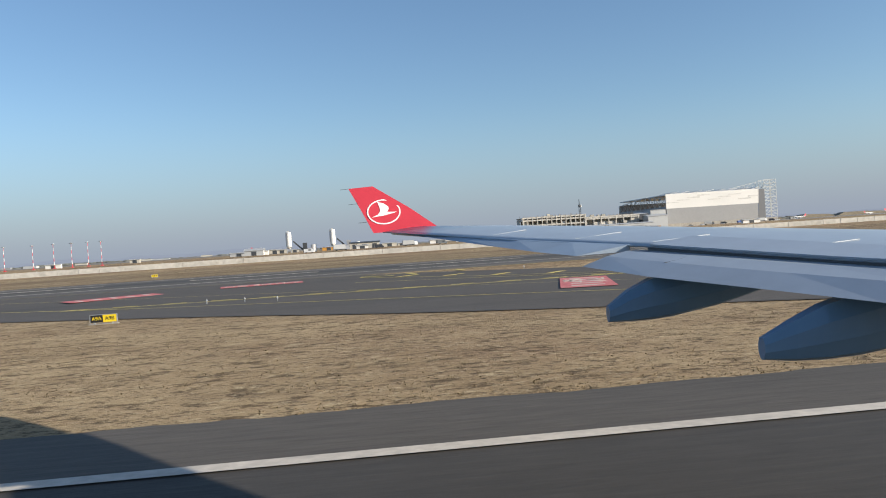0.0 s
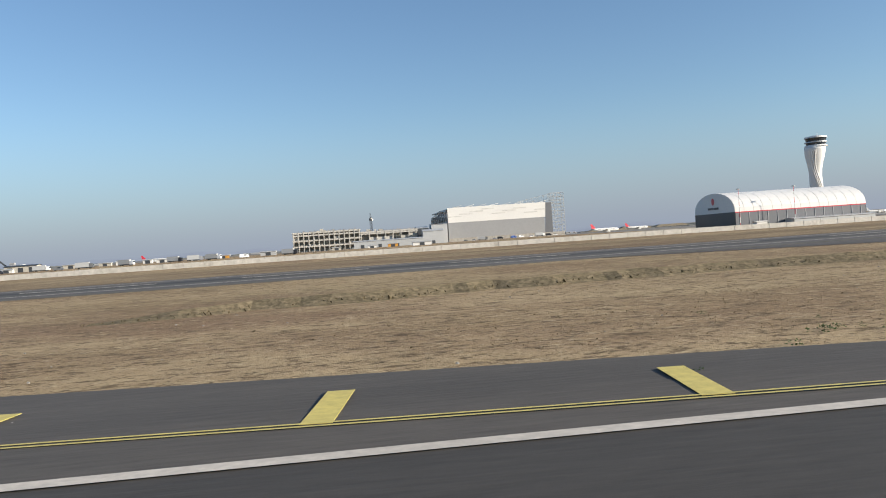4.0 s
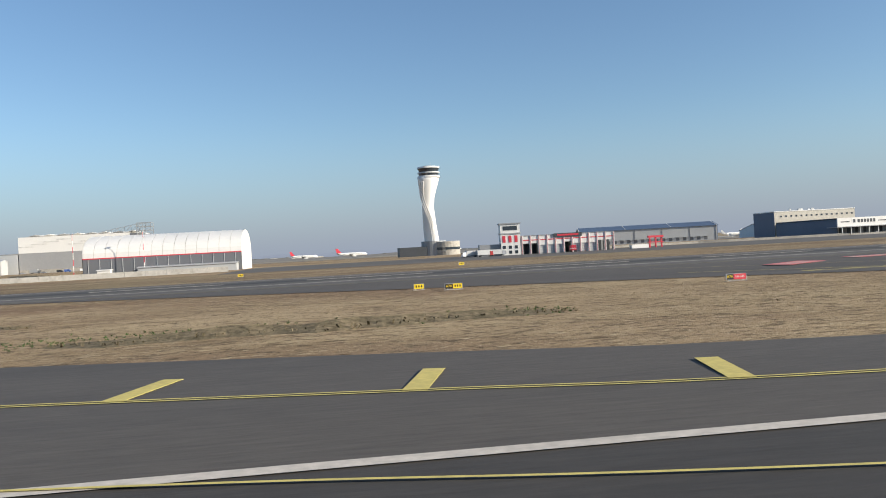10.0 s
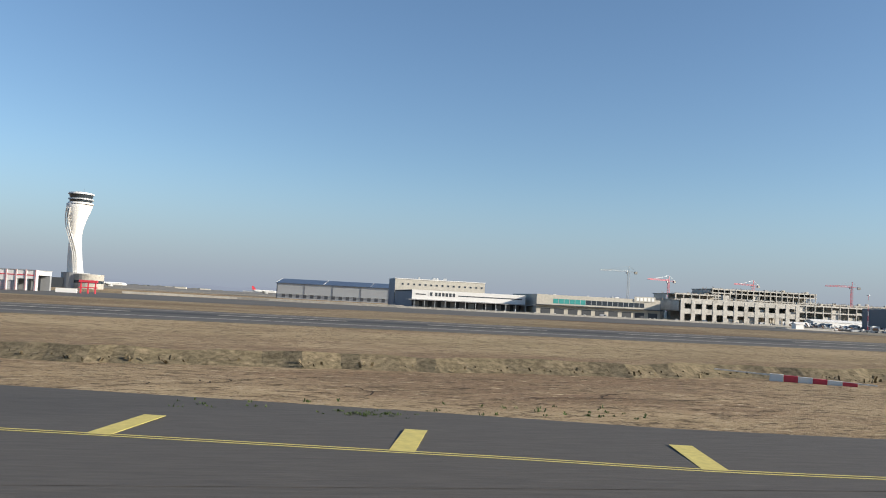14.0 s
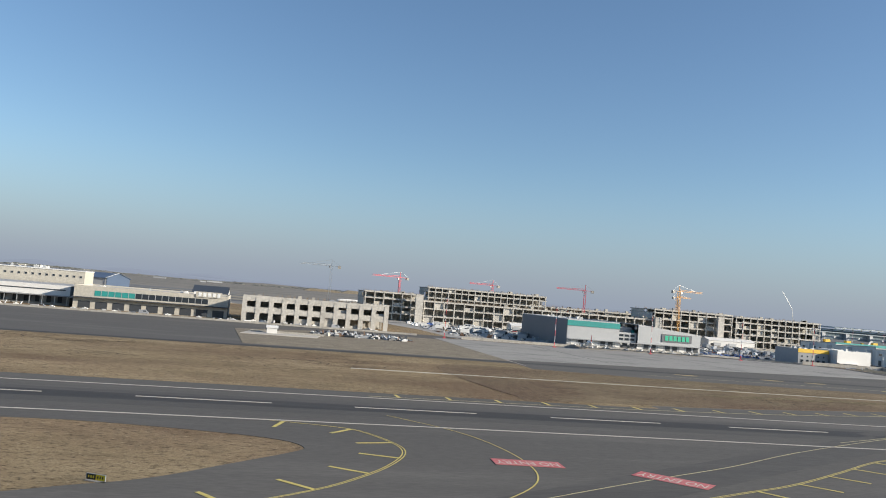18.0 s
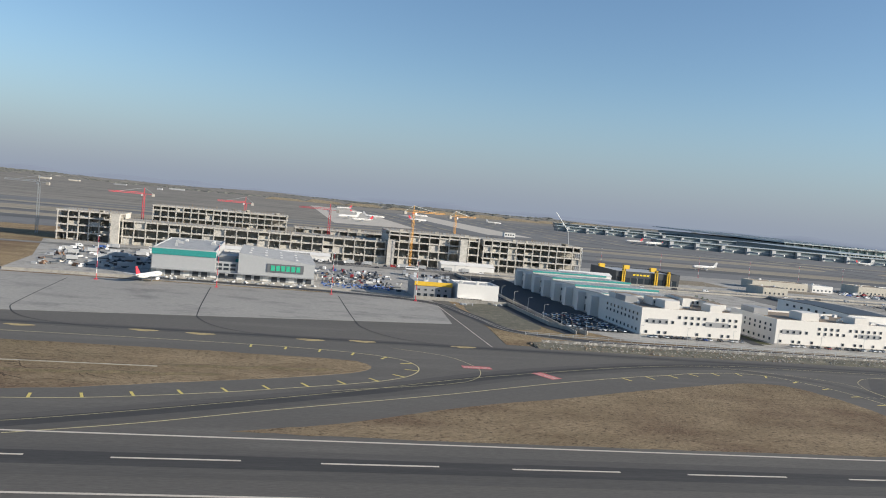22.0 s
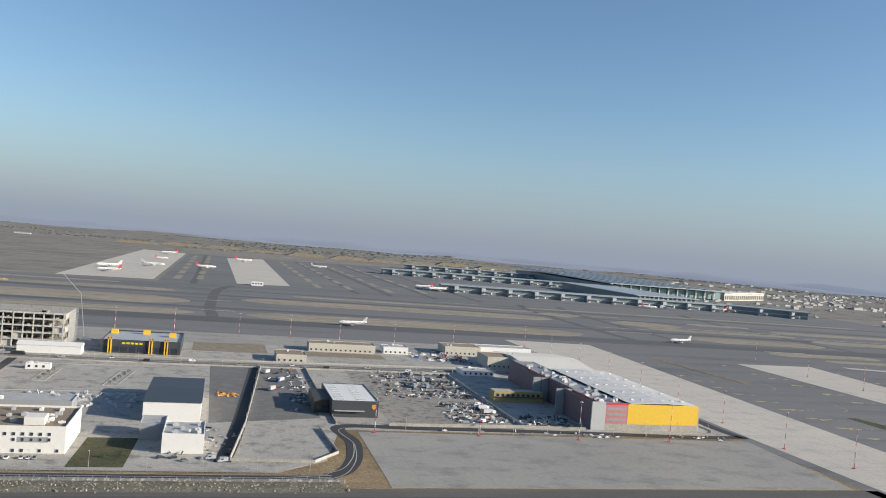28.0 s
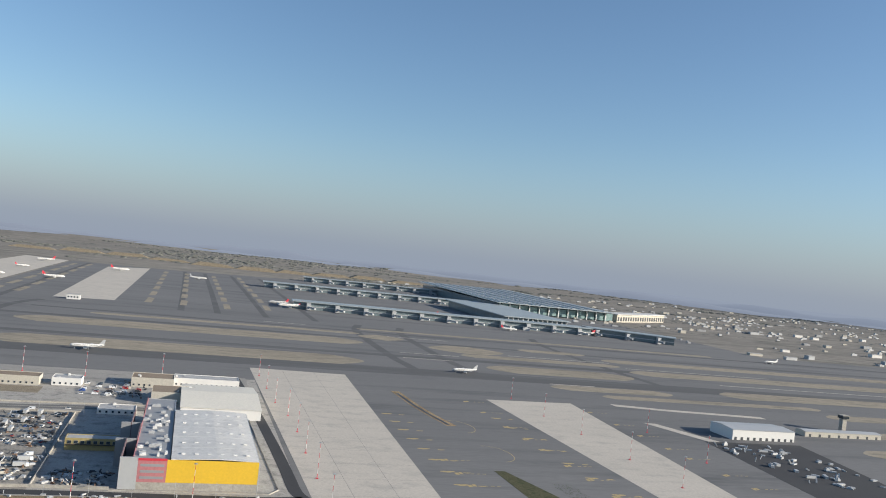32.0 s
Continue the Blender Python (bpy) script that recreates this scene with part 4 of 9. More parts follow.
# ---- buildings ----
M_PALEROOF = mat("pale_roof_sheet", (0.66, 0.64, 0.6), (0.58, 0.565, 0.53), 0.6, 0.04, 0.8, c3=(0.49, 0.48, 0.455), fw=0.2)
M_CREAM = mat("cream_roof_membrane", (0.72, 0.68, 0.58), (0.65, 0.61, 0.53), 0.7, 0.05, 1, fw=0.15)
M_OCHREW = mat("ochre_panels", (0.4, 0.31, 0.13), (0.34, 0.27, 0.12), 0.7, 0.06, 1, fw=0.2)

def window_meshes(wd, ht, fr=M_WALLG, glass=M_GLASS):
    f = MB()
    t = 0.12
    for x0, x1, z0, z1 in ((-wd / 2 - t, -wd / 2, -t, ht + t), (wd / 2, wd / 2 + t, -t, ht + t), (-wd / 2, wd / 2, -t, 0), (-wd / 2, wd / 2, ht, ht + t)):
        f.box(x0, x1, -0.12, 0.05, z0, z1)
    return f.data("window", fr), MB().box(-wd / 2, wd / 2, -0.05, 0.04, 0, ht).data("pane", glass)


WIN = {}


def window(parent, x, y, z, wd, ht, turn=0, fr=M_WALLG, name="window"):
    key = (round(wd, 2), round(ht, 2), fr.name)
    if key not in WIN:
        WIN[key] = window_meshes(wd, ht, fr)
    o = part(name, WIN[key][0], None, parent)
    o.matrix_basis = pose(x * S, y * S, z * S, 0, 0, turn)
    part("pane", WIN[key][1], None, o)
    return o


def block(t, x0, x1, y0, y1, z0, h, wall, roof, par=0.9, th=0.5):
    """Four walls with a parapet and a roof slab, under the thing t; local metres."""
    part("front_wall", MB().box(x0, x1, y0, y0 + th, z0, h + par), wall, t)
    part("back_wall", MB().box(x0, x1, y1 - th, y1, z0, h + par), wall, t)
    part("side_wall", MB().box(x0, x0 + th, y0 + th, y1 - th, z0, h + par), wall, t)
    part("side_wall", MB().box(x1 - th, x1, y0 + th, y1 - th, z0, h + par), wall, t)
    part("roof", MB().box(x0 + th, x1 - th, y0 + th, y1 - th, h - 0.4, h), roof, t)


def roof_units(t, x0, x1, y0, y1, z, n, seed, big=3.0):
    r = random.Random(seed)
    for i in range(n):
        a, b, c = r.uniform(1.2, big), r.uniform(1.2, big), r.uniform(1.0, 2.0)
        x, y = r.uniform(x0, x1), r.uniform(y0, y1)
        u = part("air_unit", MB().box(x - a / 2, x + a / 2, y - b / 2, y + b / 2, z, z + c).box(x - a / 2 - 0.1, x + a / 2 + 0.1, y - b / 2 - 0.1, y + b / 2 + 0.1, z + c * 0.3, z + c * 0.38).cyl(x, y, z + c, z + c + 0.25, min(a, b) * 0.35), M_SILV if i % 3 else M_WALLW, t)


def frame_block(name, label, x0, x1, y0, y1, levels, bay, z0=0, infill=0.25, seed=1, col=0.9, up=0.25, low=1.0, shores=True):
    """A concrete skeleton: slabs, columns, edge beams, some filled bays, shoring posts and site goods on every floor."""
    t = thing(name, label, "building", (x0 + x1) / 2, y0, z0)
    L, D = x1 - x0, y1 - y0
    r = random.Random(seed)
    n = max(1, round(L / bay))
    H = levels[-1]
    for k, z in enumerate(levels):
        part("floor_slab", MB().box(-L / 2 - 0.6, L / 2 + 0.6, -0.6, D, z - 0.7, z), M_CONC, t)
        part("edge_beam", MB().box(-L / 2 - 0.7, L / 2 + 0.7, -1.0, -0.61, z - low, z + up), M_PALEC, t)
    for i in range(n + 1):
        x = -L / 2 + 0.5 + i * (L - 1) / n
        part("front_column", MB().box(x - col / 2, x + col / 2, -1.2, -0.4, 0, H + 0.3), M_PALEC, t)
    inner = MB()
    for i in range(n + 1):
        x = -L / 2 + 0.5 + i * (L - 1) / n
        for q in (0.28, 0.56, 0.84):
            inner.box(x - 0.45, x + 0.45, D * q - 0.45, D * q + 0.45, 0, H - 0.7)
    tagged(part("inner_column_rows", inner, M_CONC, t), kind="stuff")
    for k in range(len(levels)):
        zb = 0 if k == 0 else levels[k - 1]
        zt = levels[k] - 0.7
        goods = MB()
        for i in range(n):
            xa, xb = -L / 2 + 1 + i * (L - 1) / n, -L / 2 + (i + 1) * (L - 1) / n
            if r.random() < infill * 0.95:
                part("infill_wall", MB().box(xa, xb, 0.25, 0.55, zb, zb + (zt - zb) * r.choice((0.25, 0.4, 0.5, 1.0))), M_PALEC if r.random() < 0.6 else M_BEIGE, t)
            if shores and r.random() < 0.6:
                for j in range(6):
                    x = r.uniform(xa + 0.4, xb - 0.4)
                    y = r.uniform(0.6, D * 0.25)
                    goods.box(x - 0.09, x + 0.09, y - 0.09, y + 0.09, zb, zt)
            for j in range(2):
                x, w2, h2 = r.uniform(xa + 1, xb - 1), r.uniform(0.3, 1.3), r.uniform(0.4, 1.7)
                y = r.uniform(1.2, D * 0.3)
                goods.box(x - w2, x + w2, y, y + r.uniform(0.5, 2), zb, zb + h2)
        tagged(part("shoring", goods, r.choice((M_STEEL, M_PALEC, M_BEIGE)), t, "thin shoring posts and stacked site goods"), kind="stuff")
        part("inner_wall", MB().box(-L / 2 + 1, L / 2 - 1, D * 0.34, D * 0.34 + 0.4, zb, zt), M_PALEC, t)
    for sx in (-L / 2 - 0.3, L / 2 - 0.1):
        for k in range(len(levels)):
            zb = 0 if k == 0 else levels[k - 1]
            part("end_wall", MB().box(sx, sx + 0.4, D * (0.05 if (k + seed) % 2 else 0.4), D * 0.95, zb, levels[k] - 0.7), M_PALEC, t)
    part("parapet", MB().box(-L / 2 - 0.6, L / 2 + 0.6, -0.6, -0.2, H, H + 0.5), M_CONC, t)
    bars = MB()
    for i in range(int(L * 1.2)):
        x, y = r.uniform(-L / 2 + 1, L / 2 - 1), r.uniform(0.5, D - 1)
        bars.box(x - 0.1, x + 0.1, y - 0.1, y + 0.1, H, H + r.uniform(0.8, 2.4))
    tagged(part("starter_bars", bars, M_BROOF, t, "rusty starter bars standing on the top slab"), kind="stuff")
    for i in range(int(L / 16)):
        x = r.uniform(-L / 2 + 2, L / 2 - 4)
        part("site_hut", MB().box(x, x + r.uniform(1.5, 4), 2, 4.5, H, H + r.uniform(1, 2.8)), r.choice((M_CONC, M_BEIGE, M_WALLG)), t)
    return t


# concrete plant with two silos
def silo(x, y):
    z = GZ(x, y)
    t = thing("cement_silo", "white steel cement silo on a leg frame with an inclined conveyor", "silo", x, y, z, group="silos of the concrete plant")
    part("drum", MB().cyl(0, 0, 4.5, 14.4, 2.0, n=20), M_WALLW, t, smooth=False)
    part("cone", MB().cyl(0, 0, 2.6, 4.5, 0.5, 2.0, 20), M_WALLW, t)
    part("top_house", MB().box(-0.8, 0.8, -0.8, 0.8, 14.4, 15.4), M_SILV, t)
    for sx in (-1.5, 1.5):
        for sy in (-1.5, 1.5):
            part("leg", MB().bar((sx, sy, -0.5), (sx, sy, 5), 0.3), M_STEEL, t)
    part("conveyor", MB().bar((3, 0, 8), (11, 1, 0.4), 0.8, 1.0), M_DARK, t)
    part("mixer", MB().box(9.5, 12.5, -1.5, 1.5, -0.5, 6.5), M_DARK if x < -30 else M_WALLG, t)
    part("water_tank", MB().cyl(17, 0, -0.5, 5.0, 2.0, n=16), M_WALLW, t)


silo(-44, 581)
silo(-13.6, 576)


def shed(name, label, x0, x1, y0, y1, h, ridge, wall, roof, doors=0, cat="shed", z=None, group=""):
    z = GZ((x0 + x1) / 2, y0) if z is None else z
    t = thing(name, label, cat, (x0 + x1) / 2, y0, z - 0.2, group=group)
    L, D = (x1 - x0) / 2, y1 - y0
    part("wall", MB().box(-L, L, 0, 0.4, 0, h), wall, t)
    part("wall", MB().box(-L, L, D - 0.4, D, 0, h), wall, t)
    for s in (-L, L - 0.4):
        part("gable_wall", MB().add([(s + o, y, zz) for o in (0, 0.4) for y, zz in ((0.4, 0), (D - 0.4, 0), (D - 0.4, h), (D / 2, h + ridge), (0.4, h))],
                                    [(4, 3, 2, 1, 0), (5, 6, 7, 8, 9)] + [(i, (i + 1) % 5, 5 + (i + 1) % 5, 5 + i) for i in range(5)]), wall, t)
    for s in (0, 1):
        ya, yb = (-0.5, D / 2) if s == 0 else (D + 0.5, D / 2)
        part("roof", MB().add([(x, y, zz + o) for o in (0, 0.3) for x, y, zz in ((-L - 0.5, ya, h - 0.2), (L + 0.5, ya, h - 0.2), (L + 0.5, yb, h + ridge), (-L - 0.5, yb, h + ridge))],
                              [(0, 1, 2, 3), (7, 6, 5, 4), (0, 4, 5, 1), (1, 5, 6, 2), (2, 6, 7, 3), (3, 7, 4, 0)]), roof, t)
    for i in range(doors):
        x = -L + (i + 0.5) * 2 * L / doors
        part("door", MB().box(x - 1.6, x + 1.6, -0.08, 0.02, 0, min(3.2, h * 0.8)), M_DARK, t)
    return t


shed("gate_shed", "long low grey gate shed with three dark openings", -2, 18, 560, 568, 4.2, 0.4, M_BEIGE, M_DARK, 3)
shed("site_shed", "small pale shed beside the concrete plant", -70, -58, 545, 556, 3.5, 1.2, M_SILV, M_SILV, 1)
r = random.Random(11)
for i in range(26):
    x, y = r.uniform(-330, 260), r.uniform(520, 720)
    hh = r.uniform(2.2, 3.6)
    shed("site_container", "pale site container on the building ground", x, x + r.uniform(6, 12), y, y + 2.8, hh, 0.05, r.choice((M_WALLW, M_BEIGE, M_SILV, M_ORANGE)), M_SILV, 1, "container", group="containers on the building ground")

# concrete perimeter wall and the red and white masts behind it
wl = tagged(new("perimeter_wall"), "pale concrete perimeter wall panels", kind="structure")
PANEL = MB().box(-4.9, 4.9, -0.15, 0.15, -1, 2.6).box(-5, -4.7, -0.25, 0.25, -1, 2.8).data("panel", M_PALEC)
for i in range(95):
    x = -390 + i * 10
    o = part("panel", PANEL, None, wl)
    o.location = (x * S, 424 * S, GZ(x, 424) * S)


def mast(x, y, h, group="red and white lamp masts", z=None):
    t = thing("lamp_mast", "red and white banded lamp mast with a ring of floodlights", "lamp mast", x, y, GZ(x, y) if z is None else z, group=group)
    n = 7
    for i in range(n):
        part("band", MB().cyl(0, 0, h * i / n, h * (i + 1) / n, 0.22 - 0.016 * i, 0.22 - 0.016 * (i + 1), 8), M_RED if i % 2 == 0 else M_WALLW, t)
    ring = MB().cyl(0, 0, h, h + 0.25, 0.8, 0.8, 10)
    for k in range(4):
        a = k * math.pi / 2
        ring.box(math.cos(a) * 0.95 - 0.25, math.cos(a) * 0.95 + 0.25, math.sin(a) * 0.95 - 0.25, math.sin(a) * 0.95 + 0.25, h - 0.45, h)
    part("lamp_ring", ring, M_STEEL, t)
    part("footing", MB().box(-0.9, 0.9, -0.9, 0.9, -0.3, 0.5), M_RED, t)
    return t


M0 = mast(-240, 600, 17)
for x in (-221, -207, -195, -184, -175):
    put(M0, x, 600, GZ(x, 600))
M1 = mast(2248, 443, 25, "lamp masts along the apron", 0)
for x, y in [(2264, 397), (2251, 519), (2252, 586), (2254, 655), (2253, 718), (2247, 776), (2245, 850), (2243, 930), (2168, 456), (2102, 456), (2036, 461), (1969, 464), (2541.5, 519), (2542, 602), (2541, 696), (2537, 778), (2538, 877),
             (1285.7, 503), (1353, 489), (1419, 490), (1486, 493), (1537, 488), (1769, 880), (1827, 900), (1895, 885), (1951, 897), (2003, 873), (2063, 865), (2137, 884), (462, 490), (500, 492), (2620, 600), (2630, 720)]:
    put(M1, x, y, GZ(x, y))

# unfinished building, grey sheds and the great hangar under construction
frame_block("unfinished_building", "unfinished three-storey concrete frame building", 168, 232, 803, 830, (5.5, 11, 16, 18.5), 5, GZ(200, 803), 0.1, 2, 0.9, 0.3, 1.1, False)
frame_block("unfinished_wing", "unfinished concrete frame wing with filled lower walls", 233, 288, 806, 830, (7, 14, 15.5), 8, GZ(260, 806), 0.6, 3)
shed("long_site_hut", "long low grey hut in front of the unfinished wing", 225, 290, 770, 782, 6.5, 0.6, M_SILV, M_SILV, 4)
shed("blue_grey_shed", "blue-grey workshop with a dark barrel side", 289, 300, 810, 850, 16, 1.5, M_DARK, M_SILV, 0)
shed("grey_workshop", "silver sheet workshop with a dark doorway", 292, 312, 790, 806, 12.5, 1.5, M_SILV, M_SILV, 1)
shed("stair_block", "pale grey stair block beside the great hangar", 303, 319, 812, 830, 19, 0.2, M_SILV, M_ROOF, 0)


M_HANG = mat("hangar_sheet", (0.31, 0.31, 0.308), (0.275, 0.275, 0.275), 0.55, 0.06, 1.0, fw=0.08)


def great_hangar():
    z = 3.0
    t = thing("great_hangar", "huge unfinished hangar, white and grey cladding under bare steel trusses", "hangar", 370, 812, z)
    part("lower_wall", MB().box(-50, 48, 0, 0.6, 4, 19.5), M_HANG, t, "grey lower cladding")
    up = part("upper_wall", MB().poly([(-50, 0), (50, 0), (50, 0.5), (-50, 0.5)], 19.6, 34.5), M_WALLW, t, "white upper cladding")
    for k in range(9):
        part("cladding_sheet", MB().box(-49.5 + k * 11, -36 + k * 11 if k < 8 else 49, -0.15 - 0.01 * k, -0.01, 25 + (k * 37 % 7), 25.9 + (k * 37 % 7) + 0.2 * (k % 3)), M_PALEROOF, up)
    part("base_wall", MB().box(-50, 68, 0.1, 0.5, -2, 4), M_CONC, t)
    part("side_wall", MB().box(-50, -49.4, 0.6, 150, 0, 22), M_WALLG, t)
    part("rear_wall", MB().box(-49, 68, 149.4, 150, 0, 30), M_WALLG, t)
    part("roof", MB().box(-49, 60, 4, 149, 33.2, 34.2), M_WALLW, t)
    for k in range(8):
        x = -44 + k * 12.5
        part("roof_sheet", MB().add([(x, 2, 34.4), (x + 9, 2, 36.2), (x + 9, 40, 36.2), (x, 40, 34.4), (x, 2, 34.8), (x + 9, 2, 36.6), (x + 9, 40, 36.6), (x, 40, 34.8)], [(3, 2, 1, 0), (4, 5, 6, 7), (0, 1, 5, 4), (1, 2, 6, 5), (2, 3, 7, 6), (3, 0, 4, 7)]), M_WALLW if k % 2 else M_SILV, t)
    # steel truss on the open west side
    for i in range(11):
        y = 2 + i * 14.6
        h = 34 - 5 * abs(i - 4) / 6
        part("truss_post", MB().bar((-50.2, y, 20), (-50.2, y, h), 0.6), M_STEEL, t)
        if i < 10:
            h2 = 34 - 5 * abs(i - 3) / 6
            part("truss_chord", MB().bar((-50.2, y, h), (-50.2, y + 14.6, h2), 0.6), M_STEEL, t)
            part("truss_brace", MB().bar((-50.2, y, 21), (-50.2, y + 14.6, h2), 0.45), M_STEEL, t)
            part("truss_brace", MB().bar((-50.2, y + 14.6, 21), (-50.2, y, h), 0.45), M_STEEL, t)
    # lattice stair tower at the east end
    tw = part("lattice_tower", MB(), M_STEEL, t)
    for k in range(12):
        z0 = k * 3.6
        mb = MB()
        for x in (56, 62, 69):
            mb.bar((x, 0.5, z0), (x, 0.5, z0 + 3.6), 0.55).bar((x, 12, z0), (x, 12, z0 + 3.6), 0.55)
        mb.bar((56, 0.5, z0 + 3.6), (69, 0.5, z0 + 3.6), 0.5).bar((56, 12, z0 + 3.6), (69, 12, z0 + 3.6), 0.5).bar((69, 0.5, z0 + 3.6), (69, 12, z0 + 3.6), 0.5)
        mb.bar((56, 0.5, z0), (62, 0.5, z0 + 3.6), 0.4).bar((62, 0.5, z0 + 3.6), (69, 0.5, z0), 0.4)
        part("lattice_bay", mb, M_STEEL, tw)
    for k in range(7):
        x = 20 + k * 6
        part("top_truss", MB().bar((x, 6, 34.5), (x, 6, 36 + k * 1.1), 0.4).bar((x, 6, 36 + k * 1.1), (x + 6, 6, 36 + (k + 1) * 1.1), 0.5).bar((x, 6, 34.5), (x + 6, 6, 37 + k * 1.1), 0.35), M_STEEL, t)
    part("sloped_end", MB().add([(48, -0.1, 4), (56, -0.1, 4), (56, -0.1, 34), (50, -0.1, 34), (48, 0.4, 4), (56, 0.4, 4), (56, 0.4, 34), (50, 0.4, 34)], [(0, 1, 2, 3), (7, 6, 5, 4), (0, 4, 5, 1), (1, 5, 6, 2), (2, 6, 7, 3), (3, 7, 4, 0)]), M_MIDG, t)


great_hangar()


def arch_hangar():
    t = thing("arched_hangar", "white barrel-roofed hangar on grey walls with a thin red band", "hangar", 509, 500, 0)
    L, D, hw, H = 45, 60, 11, 24.5
    part("wall", MB().box(-L, L, 0, 0.5, 0, hw), M_MIDG, t, "dark grey cladding")
    part("wall", MB().box(-L, L, D - 0.5, D, 0, hw), M_WALLG, t)
    part("red_band", MB().box(-L, L, -0.1, -0.004, hw - 0.6, hw), M_RED, t)
    prof = [(D / 2 - D / 2 * math.cos(a), hw + (H - hw) * math.sin(a) ** 0.85) for a in [math.pi * k / 20 for k in range(21)]]
    for k in range(14):
        xa, xb = -L + k * 2 * L / 14, -L + (k + 1) * 2 * L / 14 - 0.25
        part("roof_bay", MB().loft([[(x, y, z) for y, z in prof] + [(x, y, z - 0.6) for y, z in prof[::-1]] for x in (xa, xb)]), M_WALLW, t)
    core = MB().loft([[(x, y, z - 0.25) for y, z in prof] + [(x, y, z - 0.5) for y, z in prof[::-1]] for x in (-L, L)])
    part("roof_seams", core, M_BEIGE, t)
    for s, m in ((-1, M_WALLW), (1, M_WALLW)):
        x = s * (L + 0.05)
        part("gable", MB().loft([[(x + o, y, z) for y, z in prof] for o in ((-0.3, 0) if s > 0 else (0, 0.3))]), m, t)
        part("gable_base", MB().box(min(x, x - s * 0.3), max(x, x - s * 0.3), 0, D, 0, hw), M_WALLW if s > 0 else M_DARK, t)
    e = part("emblem", MB().loft([[(-L - 0.5 + o, 30 + 2.0 * math.cos(a), 19 + 2.4 * math.sin(a)) for a in [k * math.pi / 8 for k in range(16)]] for o in (0, 0.1)]), M_RED, t, "round dark red emblem")
    for k in range(2):
        part("name_bar", MB().box(-L - 0.5, -L - 0.4, 22 + k * 8.5, 29.5 + k * 8.5, 13.6, 15), M_DARK, t, "dark name lettering")
    for k in range(14):
        part("wall_rib", MB().box(-L + 3 + k * 6.4, -L + 3.3 + k * 6.4, -0.2, -0.004, 0, hw - 0.7), M_SILV, t)
    t2 = shed("lean_to_shed", "low silver annex along the arched hangar", 497, 552, 488, 499, 4.4, 0.4, M_SILV, M_SILV, 0)
    shed("white_kiosk", "small white kiosk beside the arched hangar", 474, 481, 492, 497, 4, 0.2, M_WALLW, M_WALLW, 0)


arch_hangar()


def control_tower():
    t = thing("control_tower", "white sculpted control tower with twisted shaft and two glass rings", "control tower", 704, 797, 0)
    rings, n = [], 28
    for k in range(27):
        u = k / 26
        z = 5 + u * 71
        rx = 5.6 + 1.2 * (1 - u) ** 2 + 5.6 * sstep(0.55, 1.0, u) ** 1.3
        ry = 6.2 + 4.4 * sstep(0.55, 1.0, u)
        cx = -2.8 * math.sin(u * 2.6) + 1.4
        tw = -0.9 * u
        ring = []
        for i in range(n):
            a = 2 * math.pi * i / n
            q = rx * (1 + 0.10 * math.cos(2 * a + 2.2 * u) + 0.05 * math.cos(3 * a - 3 * u))
            ring.append((cx + q * math.cos(a + tw), ry * math.sin(a + tw), z))
        rings.append(ring)
    part("shaft", MB().loft(rings), M_WALLW, t, "smooth white cladding", smooth=True)
    for k in range(3):      # raised folds that sweep up the shaft
        pts = []
        for j in range(22):
            u = j / 21
            z = 6 + u * 66
            x = -2.8 * math.sin(u * 2.6) + 1.4 + 3.5 - k * 1.6 - 9.0 * sstep(0.3, 0.9, u)
            y = -(6.3 + 4.0 * sstep(0.55, 1.0, u)) * math.sqrt(max(0.1, 1 - ((x) / 13.5) ** 2)) - 0.35
            pts.append((x, y, z))
        mb = MB()
        for p, q in zip(pts, pts[1:]):
            mb.bar(p, q, 0.9, 0.7)
        part("fold", mb, M_WALLW, t)
    part("collar", MB().cyl(1, 0, 76, 77.6, 11.4, 10.4, 28), M_WALLW, t)
    part("lower_glass_ring", MB().cyl(1, 0, 77.6, 80, 9.4, 9.8, 28), M_GLASS, t)
    part("gallery", MB().cyl(1, 0, 80, 81.2, 11.0, 10.6, 28), M_SILV, t)
    part("upper_glass_ring", MB().cyl(1, 0, 81.2, 84.8, 9.2, 10.4, 28), M_GLASS, t)
    part("cap", MB().cyl(1, 0, 84.8, 86.4, 11.2, 10.6, 28), M_WALLW, t)
    part("cap_dome", MB().cyl(1, 0, 86.4, 87.3, 8.5, 5.0, 28), M_SILV, t)
    part("antenna", MB().bar((3, 0, 87), (3, 0, 90.5), 0.25), M_STEEL, t)
    part("podium", MB().box(-32, -6, -12, 16, -0.2, 9), M_DARK, t)
    part("podium_drum", MB().cyl(14, -6, -0.2, 13, 13, n=28), M_CONC, t)
    part("podium_band", MB().cyl(14, -6, 5, 7.5, 13.1, n=28), M_GLASS, t)
    part("podium_drum", MB().cyl(2, -2, -0.2, 14, 12, n=28), M_WALLG, t)


control_tower()


